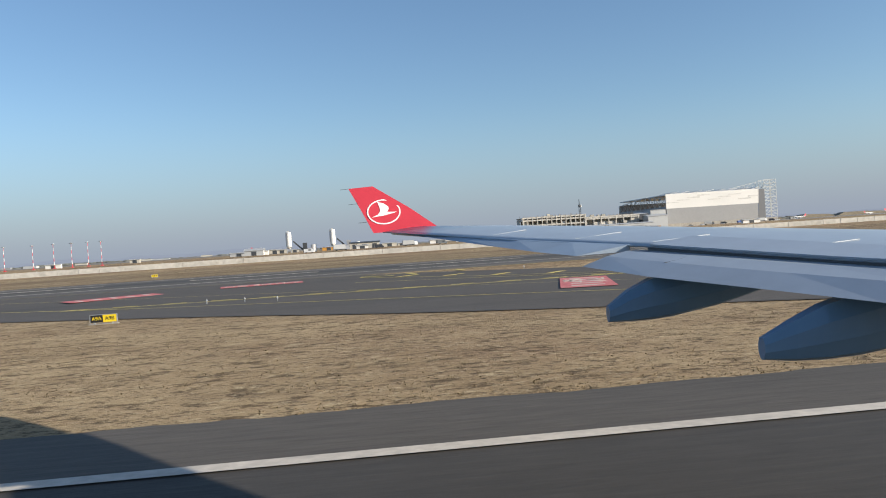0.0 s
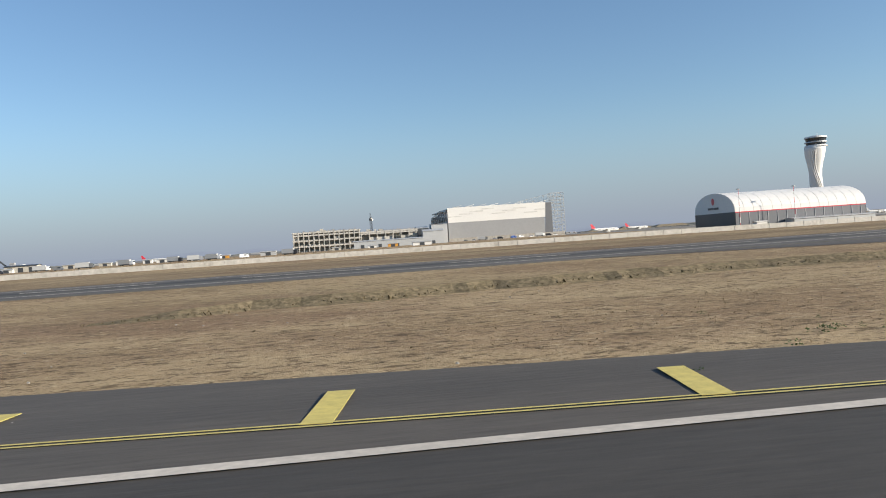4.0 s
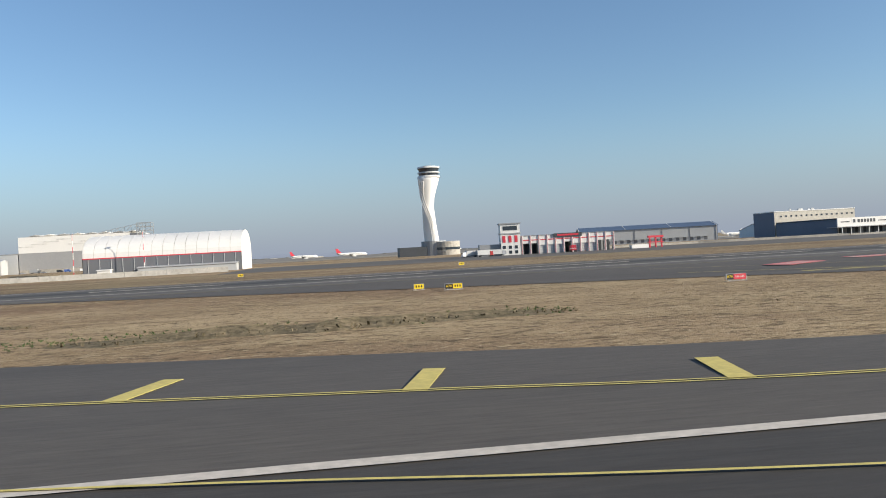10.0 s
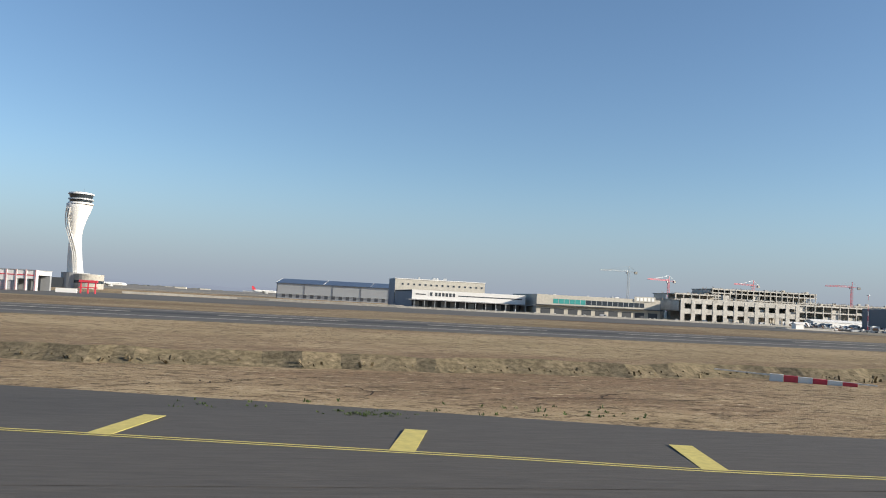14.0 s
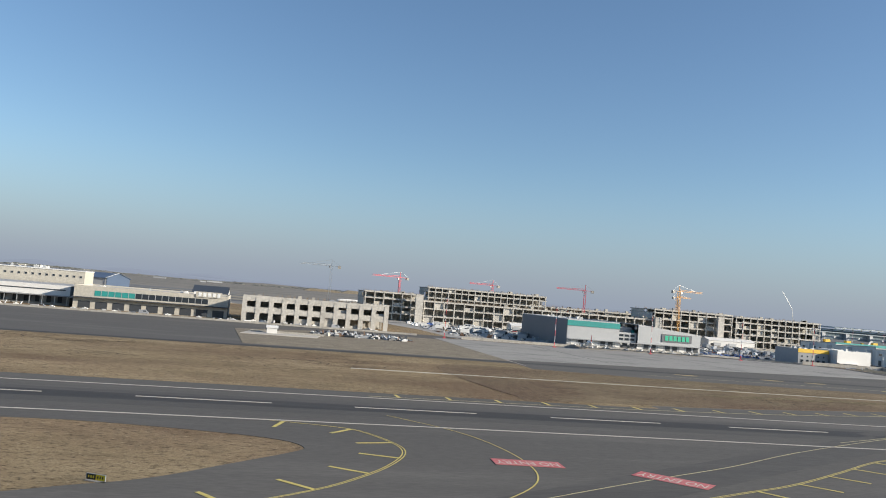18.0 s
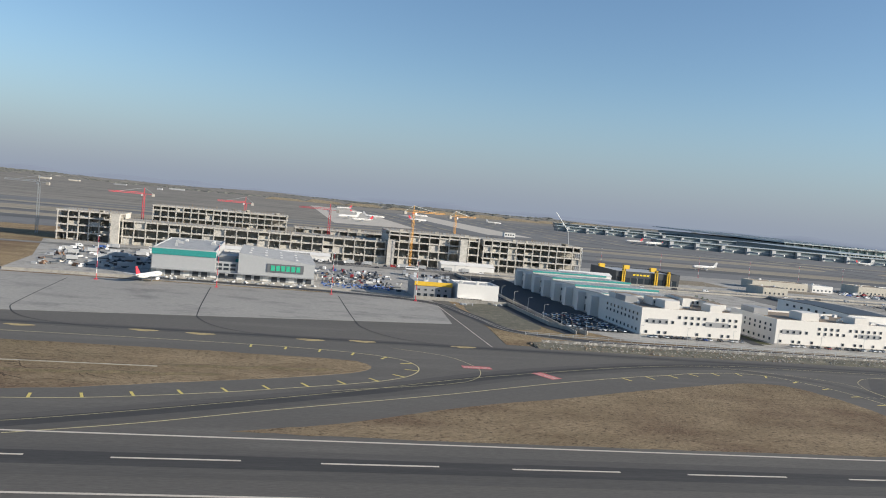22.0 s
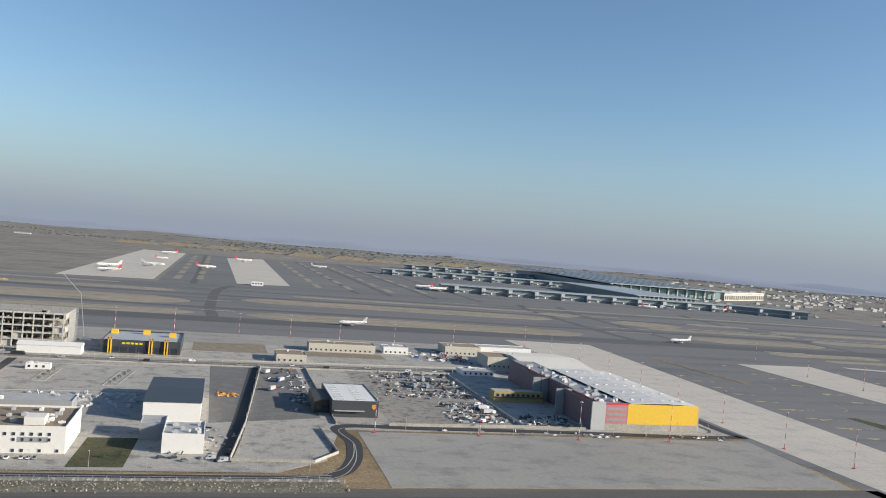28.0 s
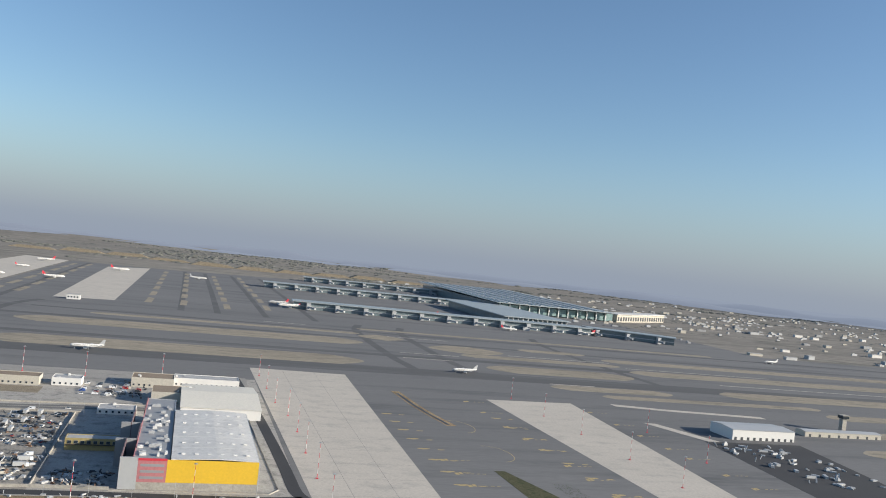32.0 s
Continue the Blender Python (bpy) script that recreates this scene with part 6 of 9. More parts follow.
def yard_buildings():
    t = thing("yellow_pylon_store", "black-fronted store with yellow pylons and a pale metal roof", "store", 1808, 735, 0)
    block(t, -33, 33, 0, 66, 0, 10.5, M_DARK, M_SILV, 1.2)
    part("front_band", MB().box(-33.3, 33.3, -0.4, -0.004, 6.5, 11.6), M_DARK, t)
    for x in (-26, 8, 21):
        p = part("pylon", MB().box(x - 1.6, x - 0.6, -2, -0.41, 0, 14).box(x + 0.6, x + 1.6, -2, -0.41, 0, 14).box(x - 1.6, x + 1.6, -2, -0.41, 12.4, 14.2), M_YCLAD, t)
    for x, y in ((-28, 50), (0, 52), (24, 40)):
        part("roof_cube", MB().box(x - 3, x + 3, y - 2, y + 2, 10.5, 14.5), M_YCLAD, t)
    for k in range(9):
        part("shop_window", MB().box(-31 + k * 7, -25.5 + k * 7, -0.1, -0.004, 0.4, 5.6), M_GLASS, t)
    for k in range(5):
        part("sign_bar", MB().box(-16 + k * 3.6, -13.4 + k * 3.6, -0.5, -0.404, 8, 9.6), M_SIGNY, t)
    t = shed("grey_roof_hall", "white-ended hall with a flat dark grey roof", 1832, 1865, 480, 560, 12, 0.6, M_WALLW, M_DARK, 0, "hall", 0.2)
    for k in range(8):
        window(t, -16.55, 8 + k * 8.5, 8, 2.6, 1.6, -90)
    t = thing("white_cube_office", "small white cube office with a roof full of air units", "office building", 1858, 410, 0)
    block(t, -10.5, 10.5, 0, 30, 0, 9.6, M_WALLW, M_ROOF)
    block(t, -24, -10.6, 26, 46, 0, 8.4, M_WALLG, M_ROOF)
    for k in range(4):
        window(t, -10.55, 5 + k * 6, 2, 1.3, 1.5, -90)
        window(t, -10.55, 5 + k * 6, 6, 1.3, 1.5, -90)
    roof_units(t, -8, 8, 4, 26, 9.6, 9, 31)
    t = thing("brown_parcel_shed", "dark brown parcel shed with white ribbed roof and shield sign", "warehouse", 1963, 505, 0)
    block(t, -15.5, 15.5, 0, 62, 0, 10.6, M_DARK, M_WALLW, 0.4)
    part("side_office", MB().box(-26, -15.6, 12, 50, 0, 9), M_BROWN, t)
    for k in range(6):
        part("office_window", MB().box(-24.5 + k * 1.6, -23.4 + k * 1.6, 11.9, 11.996, 3, 5), M_GLASS, t)
    part("shield", MB().loft([[(12.4, y, 5.2), (13.8, y, 6.6), (13.8, y, 8.8), (11.0, y, 8.8), (11.0, y, 6.6)] for y in (-0.2, -0.01)]), M_ORANGE, t, "orange and brown shield sign")
    for k in range(14):
        part("roof_light", MB().box(-12 + (k % 2) * 14, -7 + (k % 2) * 14, 5 + (k // 2) * 8, 6.4 + (k // 2) * 8, 10.6, 11.0), M_SILV, t)
    part("awning", MB().box(-14, 6, -2.6, -0.01, 4.4, 4.7), M_SILV, t)
    t = shed("white_pitched_shed", "white pitched shed behind the yellow-fronted hall", 2158, 2226, 690, 800, 9, 4, M_WALLW, M_CREAM, 0, "shed", 0.2)
    # low beige yard buildings
    for x0, x1, y0, y1, h, lb in [(1925, 1952, 722, 752, 7, "beige guard building with a flat brown roof"), (1962, 2030, 800, 822, 8, "beige gate building with a deep flat roof"), (2040, 2066, 806, 826, 7, "white gabled shed in the yard"),
                                  (2092, 2122, 690, 712, 4, "low white canopy on the yard"), (2132, 2170, 740, 775, 11, "beige office with small windows"), (2110, 2150, 820, 850, 9, "beige flat-roofed office by the apron"), (2150, 2215, 836, 860, 8, "white flat-roofed office by the apron"),
                                  (1714, 1726, 470, 560, 5, "narrow brown-roofed shed with a red kiosk"), (1740, 1790, 500, 520, 6, "low grey store with rooftop plant"), (1735, 1752, 640, 646, 4, "white site cabin beside the road")]:
        t = thing("yard_building", lb, "building", (x0 + x1) / 2, y0, 0, group="low yard buildings")
        L = (x1 - x0) / 2
        block(t, -L, L, 0, y1 - y0, 0, h, M_BEIGE if "beige" in lb else (M_WALLW if "white" in lb else M_WALLG), M_BROOF if ("brown" in lb or "beige" in lb) else M_ROOF, 0.5, 0.35)
        for k in range(max(2, int(L * 2 / 5))):
            window(t, -L + 2.5 + k * 5, -0.05, 1.4, 1.6, 1.6)
        roof_units(t, -L + 2, L - 2, 2, y1 - y0 - 2, h, 2, int(x0))


yard_buildings()


# Red-tinted cladding, with the west wall's shade painted in as darkness.
M_MAROON = mat("shade_darkened_maroon_cladding", (0.15, 0.095, 0.1), (0.17, 0.12, 0.125), 0.6, 0.06, 1.0, fw=0.1)


def yellow_hall():
    t = thing("yellow_fronted_hall", "great hall with yellow front, faded red bay and pale roof", "warehouse", 2166, 486, 0)
    part("yellow_front", MB().box(-14, 41.5, 0, 0.6, 4.6, 18.6), M_YCLAD, t)
    part("front_base", MB().box(-14, 41.5, 0.05, 0.6, 0, 4.55), M_CONC, t)
    part("red_bay", MB().box(-31, -14.05, 0, 0.6, 4.6, 17.8), M_ROSE, t)
    part("red_top", MB().box(-31, -14.05, -0.15, 0.6, 17.85, 19.2), M_RED, t)
    for k in range(3):
        part("louvre", MB().box(-29.5, -15.5, -0.12, -0.004, 6.6 + k * 3.8, 8.2 + k * 3.8), M_WALLG, t)
    part("red_base", MB().box(-31, -14.05, 0.05, 0.6, 0, 4.55), M_CONC, t)
    part("grey_end", MB().box(-41.5, -31.05, 0, 1.2, 0, 19.6), M_SILV, t)
    for k in range(4):
        a, b = 1.3 + k * 47, 1.3 + (k + 1) * 47 - 0.05
        part("side_wall", MB().box(-41.5 if k % 2 == 0 else -35, -40.9 if k % 2 == 0 else -34.4, a, b, 0, 19.4), M_MAROON, t)
    part("side_fin", MB().box(-48, -35, 48.4, 49.2, 0, 19.2), M_WALLG, t)
    part("side_fin", MB().box(-48, -35, 95.4, 96.2, 0, 19.2), M_WALLG, t)
    part("east_wall", MB().box(41.6, 42.2, 0, 146, 0, 18.2), M_SILV, t)
    part("rear_wall", MB().box(-12, 42, 145.4, 146, 0, 18), M_SILV, t)
    part("rear_wall", MB().box(-34, -12.05, 189, 189.6, 0, 18), M_SILV, t)
    part("plant_side", MB().box(-12.6, -12, 146.1, 189, 0, 18), M_SILV, t)
    part("plant_roof", MB().box(-34, -12.65, 0.7, 189, 17.2, 17.7), M_WALLG, t)
    for k in range(5):
        rf = part("roof_bay", MB().loft([[(x, 0.7 + k * 29, z), (x, 0.7 + (k + 1) * 29 - 0.3, z), (x, 0.7 + (k + 1) * 29 - 0.3, z + 0.4), (x, 0.7 + k * 29, z + 0.4)] for x, z in ((-12, 18.6), (0, 19.0), (16, 19.4), (32, 18.8), (41.6, 18.0))]), M_PALEROOF, t)
        for j in range(6):
            part("roof_light", MB().box(-6 + j * 8, -3.8 + j * 8, 12 + k * 29, 13.8 + k * 29, 19.2, 19.9), M_WALLW, rf)
    roof_units(t, -32, -15, 8, 180, 17.7, 34, 41, 4.6)
    part("red_roof_edge", MB().box(-34.3, -33.9, 0.7, 189, 17.7, 18.6), M_ROSE, t)
    y = thing("yellow_canteen", "two-storey ochre site block with a long balcony", "building", 2104, 573, 0)
    block(y, -21, 20, 0, 12, 0, 8, M_OCHREW, M_ROOF, 0.4)
    for k in range(9):
        window(y, -18 + k * 4.2, -0.05, 4.6, 2.4, 2.0)
    part("balcony", MB().box(-21, 20, -1.6, -0.01, 4.0, 4.3), M_BROWN, y)


yellow_hall()


# the passenger terminal far off
def terminal():
    t = thing("passenger_terminal", "very long passenger terminal with glass piers and broad dark roof", "airport terminal", 2900, 2100, 0)

    def pier(name, xa, ya, xb, yb, n, wd, h):
        """A glazed pier with a pale box at every gate and its jet bridge."""
        L = math.hypot(xb - xa, yb - ya)
        ux, uy = (xb - xa) / L, (yb - ya) / L
        p = part(name, MB().bar((xa, ya, h * 0.5), (xb, yb, h * 0.5), wd, h), M_PGLASS, t, "blue-grey glazing")
        part("pier_roof", MB().bar((xa - ux * 4, ya - uy * 4, h + 1), (xb + ux * 4, yb + uy * 4, h + 1), wd + 10, 2), M_TROOF, p, "grey-green metal roof")
        part("floor_band", MB().bar((xa, ya, h * 0.45), (xb, yb, h * 0.45), wd + 1.5, 1.6), M_SILV, p)
        for k in range(n):
            u = (k + 0.5) / n
            x, y = xa + (xb - xa) * u, ya + (yb - ya) * u
            for s in (1, -1):
                gx, gy = x + uy * s * (wd / 2 + 5), y - ux * s * (wd / 2 + 5)
                part("gate_tower", MB().box(gx - 5, gx + 5, gy - 5, gy + 5, 0, h - 1), M_SILV, t)
                part("jet_bridge", MB().bar((gx, gy, 6.5), (gx + uy * s * 32 + ux * 14, gy - ux * s * 32 + uy * 14, 6), 4, 4), M_SILV, t)

    pier("front_pier", -500, -160, 250, -220, 11, 46, 17)
    pier("east_pier", 252, -190, 450, -310, 3, 44, 17)
    pier("rear_pier", -510, 560, 230, 500, 11, 46, 17)
    pier("cross_pier", -300, 1180, 240, 1100, 8, 46, 17)
    part("hall", MB().box(230, 620, 380, 1300, 0, 27), M_PGLASS, t, "dark glazed departure hall")
    r = part("hall_roof", MB().loft([[(x, y, z) for y, z in ((350, 31), (1330, 38), (1330, 40), (350, 33))] for x in (215, 640)]), M_TROOF, t, "broad grey-green roof")
    for k in range(14):
        part("roof_light", MB().loft([[(x, y, 32.6 + (y - 350) * 0.0072) for x in (228 + k * 29, 240 + k * 29)] + [(x, y, 34.4 + (y - 350) * 0.0072) for x in (240 + k * 29, 228 + k * 29)] for y in (360, 1320)]), M_SILV if k % 2 else M_PGLASS, r)
    for k in range(12):
        part("facade_post", MB().box(228 + k * 35, 231 + k * 35, 362, 366, 0, 31), M_WALLW, t)
        part("facade_bay", MB().box(232 + k * 35, 262 + k * 35, 374, 380, 3, 27), M_TGLASS, t)
    part("front_hall", MB().box(60, 230, -130, 380, 0, 22), M_PGLASS, t)
    part("front_hall_roof", MB().box(50, 240, -140, 384, 22, 24), M_TROOF, t)
    for k in range(13):
        part("front_post", MB().box(62 + k * 14, 64 + k * 14, -136, -131, 0, 22), M_WALLW, t)


M_PGLASS = mat("pier_glazing", (0.17, 0.215, 0.225), (0.21, 0.25, 0.26), 0.25, 0.03, 0.3, fw=0.2)
M_TROOF = mat("grey_green_metal_roof", (0.4, 0.44, 0.44), (0.33, 0.37, 0.375), 0.5, 0.02, 0.5, metal=0.2, fw=0.2)
M_TGLASS = mat("pale_green_glazing", (0.3, 0.42, 0.4), (0.26, 0.37, 0.36), 0.2, 0.05, 0.5, fw=0.15)
terminal()
r = random.Random(8)
for i in range(80):
    x, y = r.uniform(3000, 5200), r.uniform(1500, 3600)
    if x < 3500 and y > 1700:
        continue
    t = thing("far_block", "pale flat-roofed block in the far distance", "building", x, y, 0, group="far buildings")
    a, b, h = r.uniform(6, 20), r.uniform(8, 18), r.uniform(4, 10)
    part("wall", MB().box(-a, a, 0, b, -0.2, h), r.choice((M_SILV, M_BEIGE, M_WALLG, M_OFFW)), t)
    part("roof", MB().box(-a - 0.5, a + 0.5, -0.5, b + 0.5, h, h + 0.8), M_ROOF, t)
for i in range(34):
    x, y = r.uniform(-2500, 1200), r.uniform(2600, 5200)
    t = thing("far_block", "pale low block in the far distance", "building", x, y, GZ(x, y), group="far buildings")
    a, b, h = r.uniform(10, 36), r.uniform(12, 30), r.uniform(3, 7)
    part("wall", MB().box(-a, a, 0, b, -3, h), r.choice((M_SILV, M_BEIGE, M_WALLG)), t)
    part("roof", MB().box(-a - 0.5, a + 0.5, -0.5, b + 0.5, h, h + 0.8), M_SILV, t)

t = thing("long_far_hall", "long cream hall far behind the terminal", "hall", 3735, 2600, 0, 35)
part("wall", MB().box(-200, 200, 0, 60, 0, 26), M_BEIGE, t)
part("roof", MB().box(-204, 204, -4, 64, 26, 28), M_PALEROOF, t)
for k in range(20):
    part("bay_opening", MB().box(-194 + k * 20, -182 + k * 20, -0.5, -0.01, 4, 18), M_DARK, t)
t = thing("apron_hut", "small white hut at the head of the far apron", "hut", 1946, 1690, 0)
part("wall", MB().box(-12, 12, 0, 14, 0, 9), M_WALLW, t)
part("roof", MB().box(-12.5, 12.5, -0.5, 14.5, 9, 9.8), M_ROOF, t)
for k in range(4):
    part("window", MB().box(-10 + k * 5.4, -7 + k * 5.4, -0.2, -0.01, 3, 6), M_GLASS, t)


# ---- roads, yards and fences of the cargo area ----
setting("cargo_yard", MB().poly([(1295, 505), (1560, 505), (1606, 420), (1632, 382), (1905, 378), (1932, 400), (1948, 470), (2236, 470), (2236, 900), (1640, 830), (1260, 745), (1290, 600)], -0.2, 0.055), M_YARD, "grey paved cargo yards between the sheds")
setting("earth_yard", MB().poly([(1985, 480), (2075, 480), (2075, 560), (2070, 690), (1982, 690)], -0.2, 0.09), M_DIRT, "bare earth storage yard")
setting("dark_yard", MB().poly([(1600, 410), (1646, 410), (1648, 700), (1598, 700)], -0.2, 0.09), M_ROAD, "dark asphalt car park")
setting("dark_yard_2", MB().poly([(1720, 560), (1830, 560), (1830, 660), (1722, 660)], -0.2, 0.085), M_YARD)
setting("dark_yard_3", MB().poly([(1870, 480), (1940, 500), (1940, 690), (1868, 690)], -0.2, 0.09), M_MIDYARD, "dark asphalt truck yard")
setting("brown_patch", MB().poly([(1950, 765), (2035, 765), (2035, 795), (1955, 795)], -0.2, 0.09), M_BANK)
setting("brown_patch_2", MB().poly([(1850, 770), (1920, 770), (1920, 850), (1850, 850)], -0.2, 0.09), M_BANK)
setting("green_patch", MB().poly(rough_edge([(1566, 398), (1592, 410), (1593, 492), (1568, 486), (1563, 440)], 8), -0.2, 0.09), M_SCRUB, "grey-green scrub patch inside a bend of the road")
setting("brown_strip", MB().poly([(1593.5, 416), (1601, 414), (1602, 500), (1593.5, 497)], -0.2, 0.12), M_BANK, "bare brown strip between two kerbs")
road = smooth([(1290, 516), (1450, 512), (1540, 490), (1560, 440), (1572, 392), (1620, 372), (1700, 371), (1900, 368), (1932, 374), (1946, 400), (1952, 440), (1950, 478), (2000, 478), (2100, 476), (2225, 472), (2232, 500), (2226, 700), (2215, 900)])
setting("service_road", MB().ribbon(road, 9, 0.13), M_ROAD, "dark service road with pale kerbs")
setting("kerb", MB().ribbon([(x + 0.2, y + 5.0) for x, y in road[:80]], 0.6, 0.25), M_CONC)
setting("kerb_2", MB().ribbon([(x, y - 5.0) for x, y in road[:90]], 0.6, 0.25), M_CONC)
main_road = smooth([(1200, 700), (1400, 708), (1600, 702), (1800, 697), (2000, 705), (2100, 715), (2160, 715)])
setting("main_road", MB().ribbon(main_road, 16, 0.12), M_MIDYARD, "broad access road through the cargo area")
setting("main_road_median", MB().ribbon(main_road, 1.6, 0.2), M_CONC)
setting("side_road", MB().ribbon(smooth([(1604, 395), (1597, 430), (1594, 520), (1596, 690)]), 10, 0.125), M_ROAD)
setting("side_road_2", MB().ribbon(smooth([(1712, 395), (1718, 480), (1716, 690)]), 7, 0.125), M_ROAD)
setting("side_road_3", MB().ribbon(smooth([(1878, 395), (1888, 480), (1905, 690)]), 9, 0.125), M_ROAD)
setting("rubble_bank", MB().loft([[(x, 346 + 1.5 * noise.noise((x * 0.05, 0, 0)), 0.0), (x, 351, 0.8 + 0.5 * noise.noise((x * 0.11, 3, 0))), (x, 357, 1.0 + 0.4 * noise.noise((x * 0.13, 9, 0))), (x, 361, 0.6)] for x in range(1570, 1936, 4)]), M_SCRUB, "grey dry grass bank below the fence")


def fence(name, pts, h, label, mat_p=M_STEEL):
    f = tagged(new(name), label, kind="structure")
    post = MB().box(-0.12, 0.12, -0.12, 0.12, 0, h).data("post", mat_p)
    for (xa, ya), (xb, yb) in zip(pts, pts[1:]):
        d = math.hypot(xb - xa, yb - ya)
        n = max(1, int(d / 6))
        for i in range(n):
            o = part("post", post, None, f)
            o.location = ((xa + (xb - xa) * i / n) * S, (ya + (yb - ya) * i / n) * S, 0)
        for z in (0.6, h * 0.55, h - 0.1):
            part("rail", MB().bar((xa, ya, z), (xb, yb, z), 0.14), mat_p, f)
    return f


rw = tagged(new("retaining_wall"), "dark retaining wall with whitish stains and pilasters", kind="structure")
for i in range(30):
    x = 1576 + i * 12
    part("wall_panel", MB().box(x, x + 11.4, 361, 361.6, -0.2, 1.5).box(x - 0.1, x + 11.5, 360.9, 361.8, 1.5, 1.7), M_RETAIN, rw)
    part("pilaster", MB().box(x + 11.4, x + 12, 360.9, 361.8, -0.2, 1.75), M_CONC, rw)


fence("guard_rail", [(1575, 384), (1630, 379.5), (1905, 376)], 1.6, "steel guard rail along the fence road")
fence("guard_rail_2", [(1600, 362), (1700, 366), (1900, 362), (1930, 367)], 2.2, "steel fence above the rubble bank")


def low_wall(name, pts, h, label="pale concrete boundary wall"):
    mb = MB()
    for p, q in zip(pts, pts[1:]):
        mb.bar((*p, h / 2), (*q, h / 2), 0.5, h)
    setting(name, mb, M_CONC, label)


low_wall("apron_wall", [(790, 545), (880, 545), (968, 545)], 1.5, "pale low wall at the edge of the cargo apron")
low_wall("yard_wall", [(1298, 508), (1375, 508)], 1.6)
low_wall("yard_wall_2", [(1370, 521), (1500, 517), (1538, 500)], 1.0)
low_wall("yard_wall_3", [(1538, 500), (1598, 495), (1600, 420), (1612, 395)], 2.2)
low_wall("yard_wall_4", [(1606, 395), (1606, 690)], 1.8)
low_wall("yard_wall_5", [(1882, 398), (1892, 480), (1910, 690)], 2.5)
low_wall("yard_wall_6", [(1882, 398), (1925, 396), (1940, 415), (1936, 470)], 1.6)
low_wall("yard_wall_7", [(1982, 483), (2075, 486), (2120, 484)], 2.0)
low_wall("yard_wall_8", [(1948, 700), (1948, 484)], 1.6)
low_wall("yard_wall_9", [(2076, 486), (2076, 690)], 1.8)
low_wall("yard_wall_10", [(1606, 690), (1830, 684), (2080, 692)], 1.4)
low_wall("yard_wall_11", [(1640, 722), (1900, 716), (2140, 730)], 1.4)
low_wall("kerb_island", [(2120, 482), (2215, 480), (2222, 490), (2216, 700)], 0.8)
low_wall("dock_wall", [(960, 520), (1060, 516), (1160, 514), (1270, 512)], 1.2)
low_wall("dock_wall_2", [(800, 560), (880, 540), (962, 528)], 1.4)
low_wall("concrete_pad", [(1168, 432), (1205, 430)], 1.2)
setting("concrete_pad_2", MB().poly([(1163, 412), (1200, 412), (1204, 436), (1168, 438)], 0, 0.35), M_APRON, "pale concrete pad with a small white hut")
shed("pad_hut", "small white hut on a concrete pad", 1176, 1181, 424, 428, 2.8, 0.8, M_WALLW, M_WALLW, 0, "hut", 0.55)
# pale drains in the grass
low_wall("drain", [(1004, 84.4), (1040, 83.8), (1046, 83.0), (1066, 83.2)], 0.7, "pale concrete drain in the grass")
low_wall("drain_2", [(1757, 261), (1822, 259)], 0.8, "pale concrete drain in the grass")
low_wall("drain_3", [(1834, 257), (1905, 256), (2100, 254)], 0.8, "pale concrete drain in the grass")
low_wall("drain_4", [(1200, 271), (1320, 271.5), (1415, 272.5)], 0.3, "pale concrete drain in the grass")


# earth step that runs through the grass between the runways
STEP_SPOTS = []


def earth_step(xa, xb, y0, seed, h=0.8):
    pa, pb, pc = [], [], []
    rings = []
    x = xa
    while x <= xb:
        e = min(1, (x - xa) / 12, (xb - x) / 12)
        q = noise.noise((x * 0.09, seed, 0)) * 2.4 + noise.noise((x * 0.35, seed, 5)) * 1.1
        k = (h + 0.35 * noise.noise((x * 0.2, seed, 9))) * max(0, e)
        y = y0(x) + q
        b0 = CZ(x, y)
        for j in range(5):
            STEP_SPOTS.append((x + 0.3 * j, y + (j % 3) * 0.9 - 1.2 + q * 0.2, 0.5 + 0.5 * k))
        rings.append([(p, q, v + b0) for p, q, v in [(x, y - 3.0, -0.3), (x, y - 2.2, 0.05 * e), (x, y - 0.8, k * 0.55), (x, y + 0.3, k), (x, y + 1.8, k * 0.6), (x, y + 3.6, -0.1), (x, y + 3.6, -0.3)]])
        x += 1.6
    setting("earth_step", MB().loft(rings), M_STEPG, "eroded earth step across the dry grass")


earth_step(190, 345, lambda x: 84 + 8 * math.sin(x * 0.03), 1, 0.9)
earth_step(585, 625, lambda x: 62 + 0.1 * (x - 600), 2, 0.6)
earth_step(520, 575, lambda x: 93 - 0.15 * (x - 540), 3, 0.9)
earth_step(815, 985, lambda x: 75 + 6 * math.sin(x * 0.02), 4, 1.1)
earth_step(1310, 1440, lambda x: 252 + 0.1 * (x - 1310), 5, 0.5)
earth_step(1412, 1478, lambda x: 274 + 0.1 * (x - 1412), 15, 0.5)
earth_step(1000, 1075, lambda x: 90, 6, 0.7)


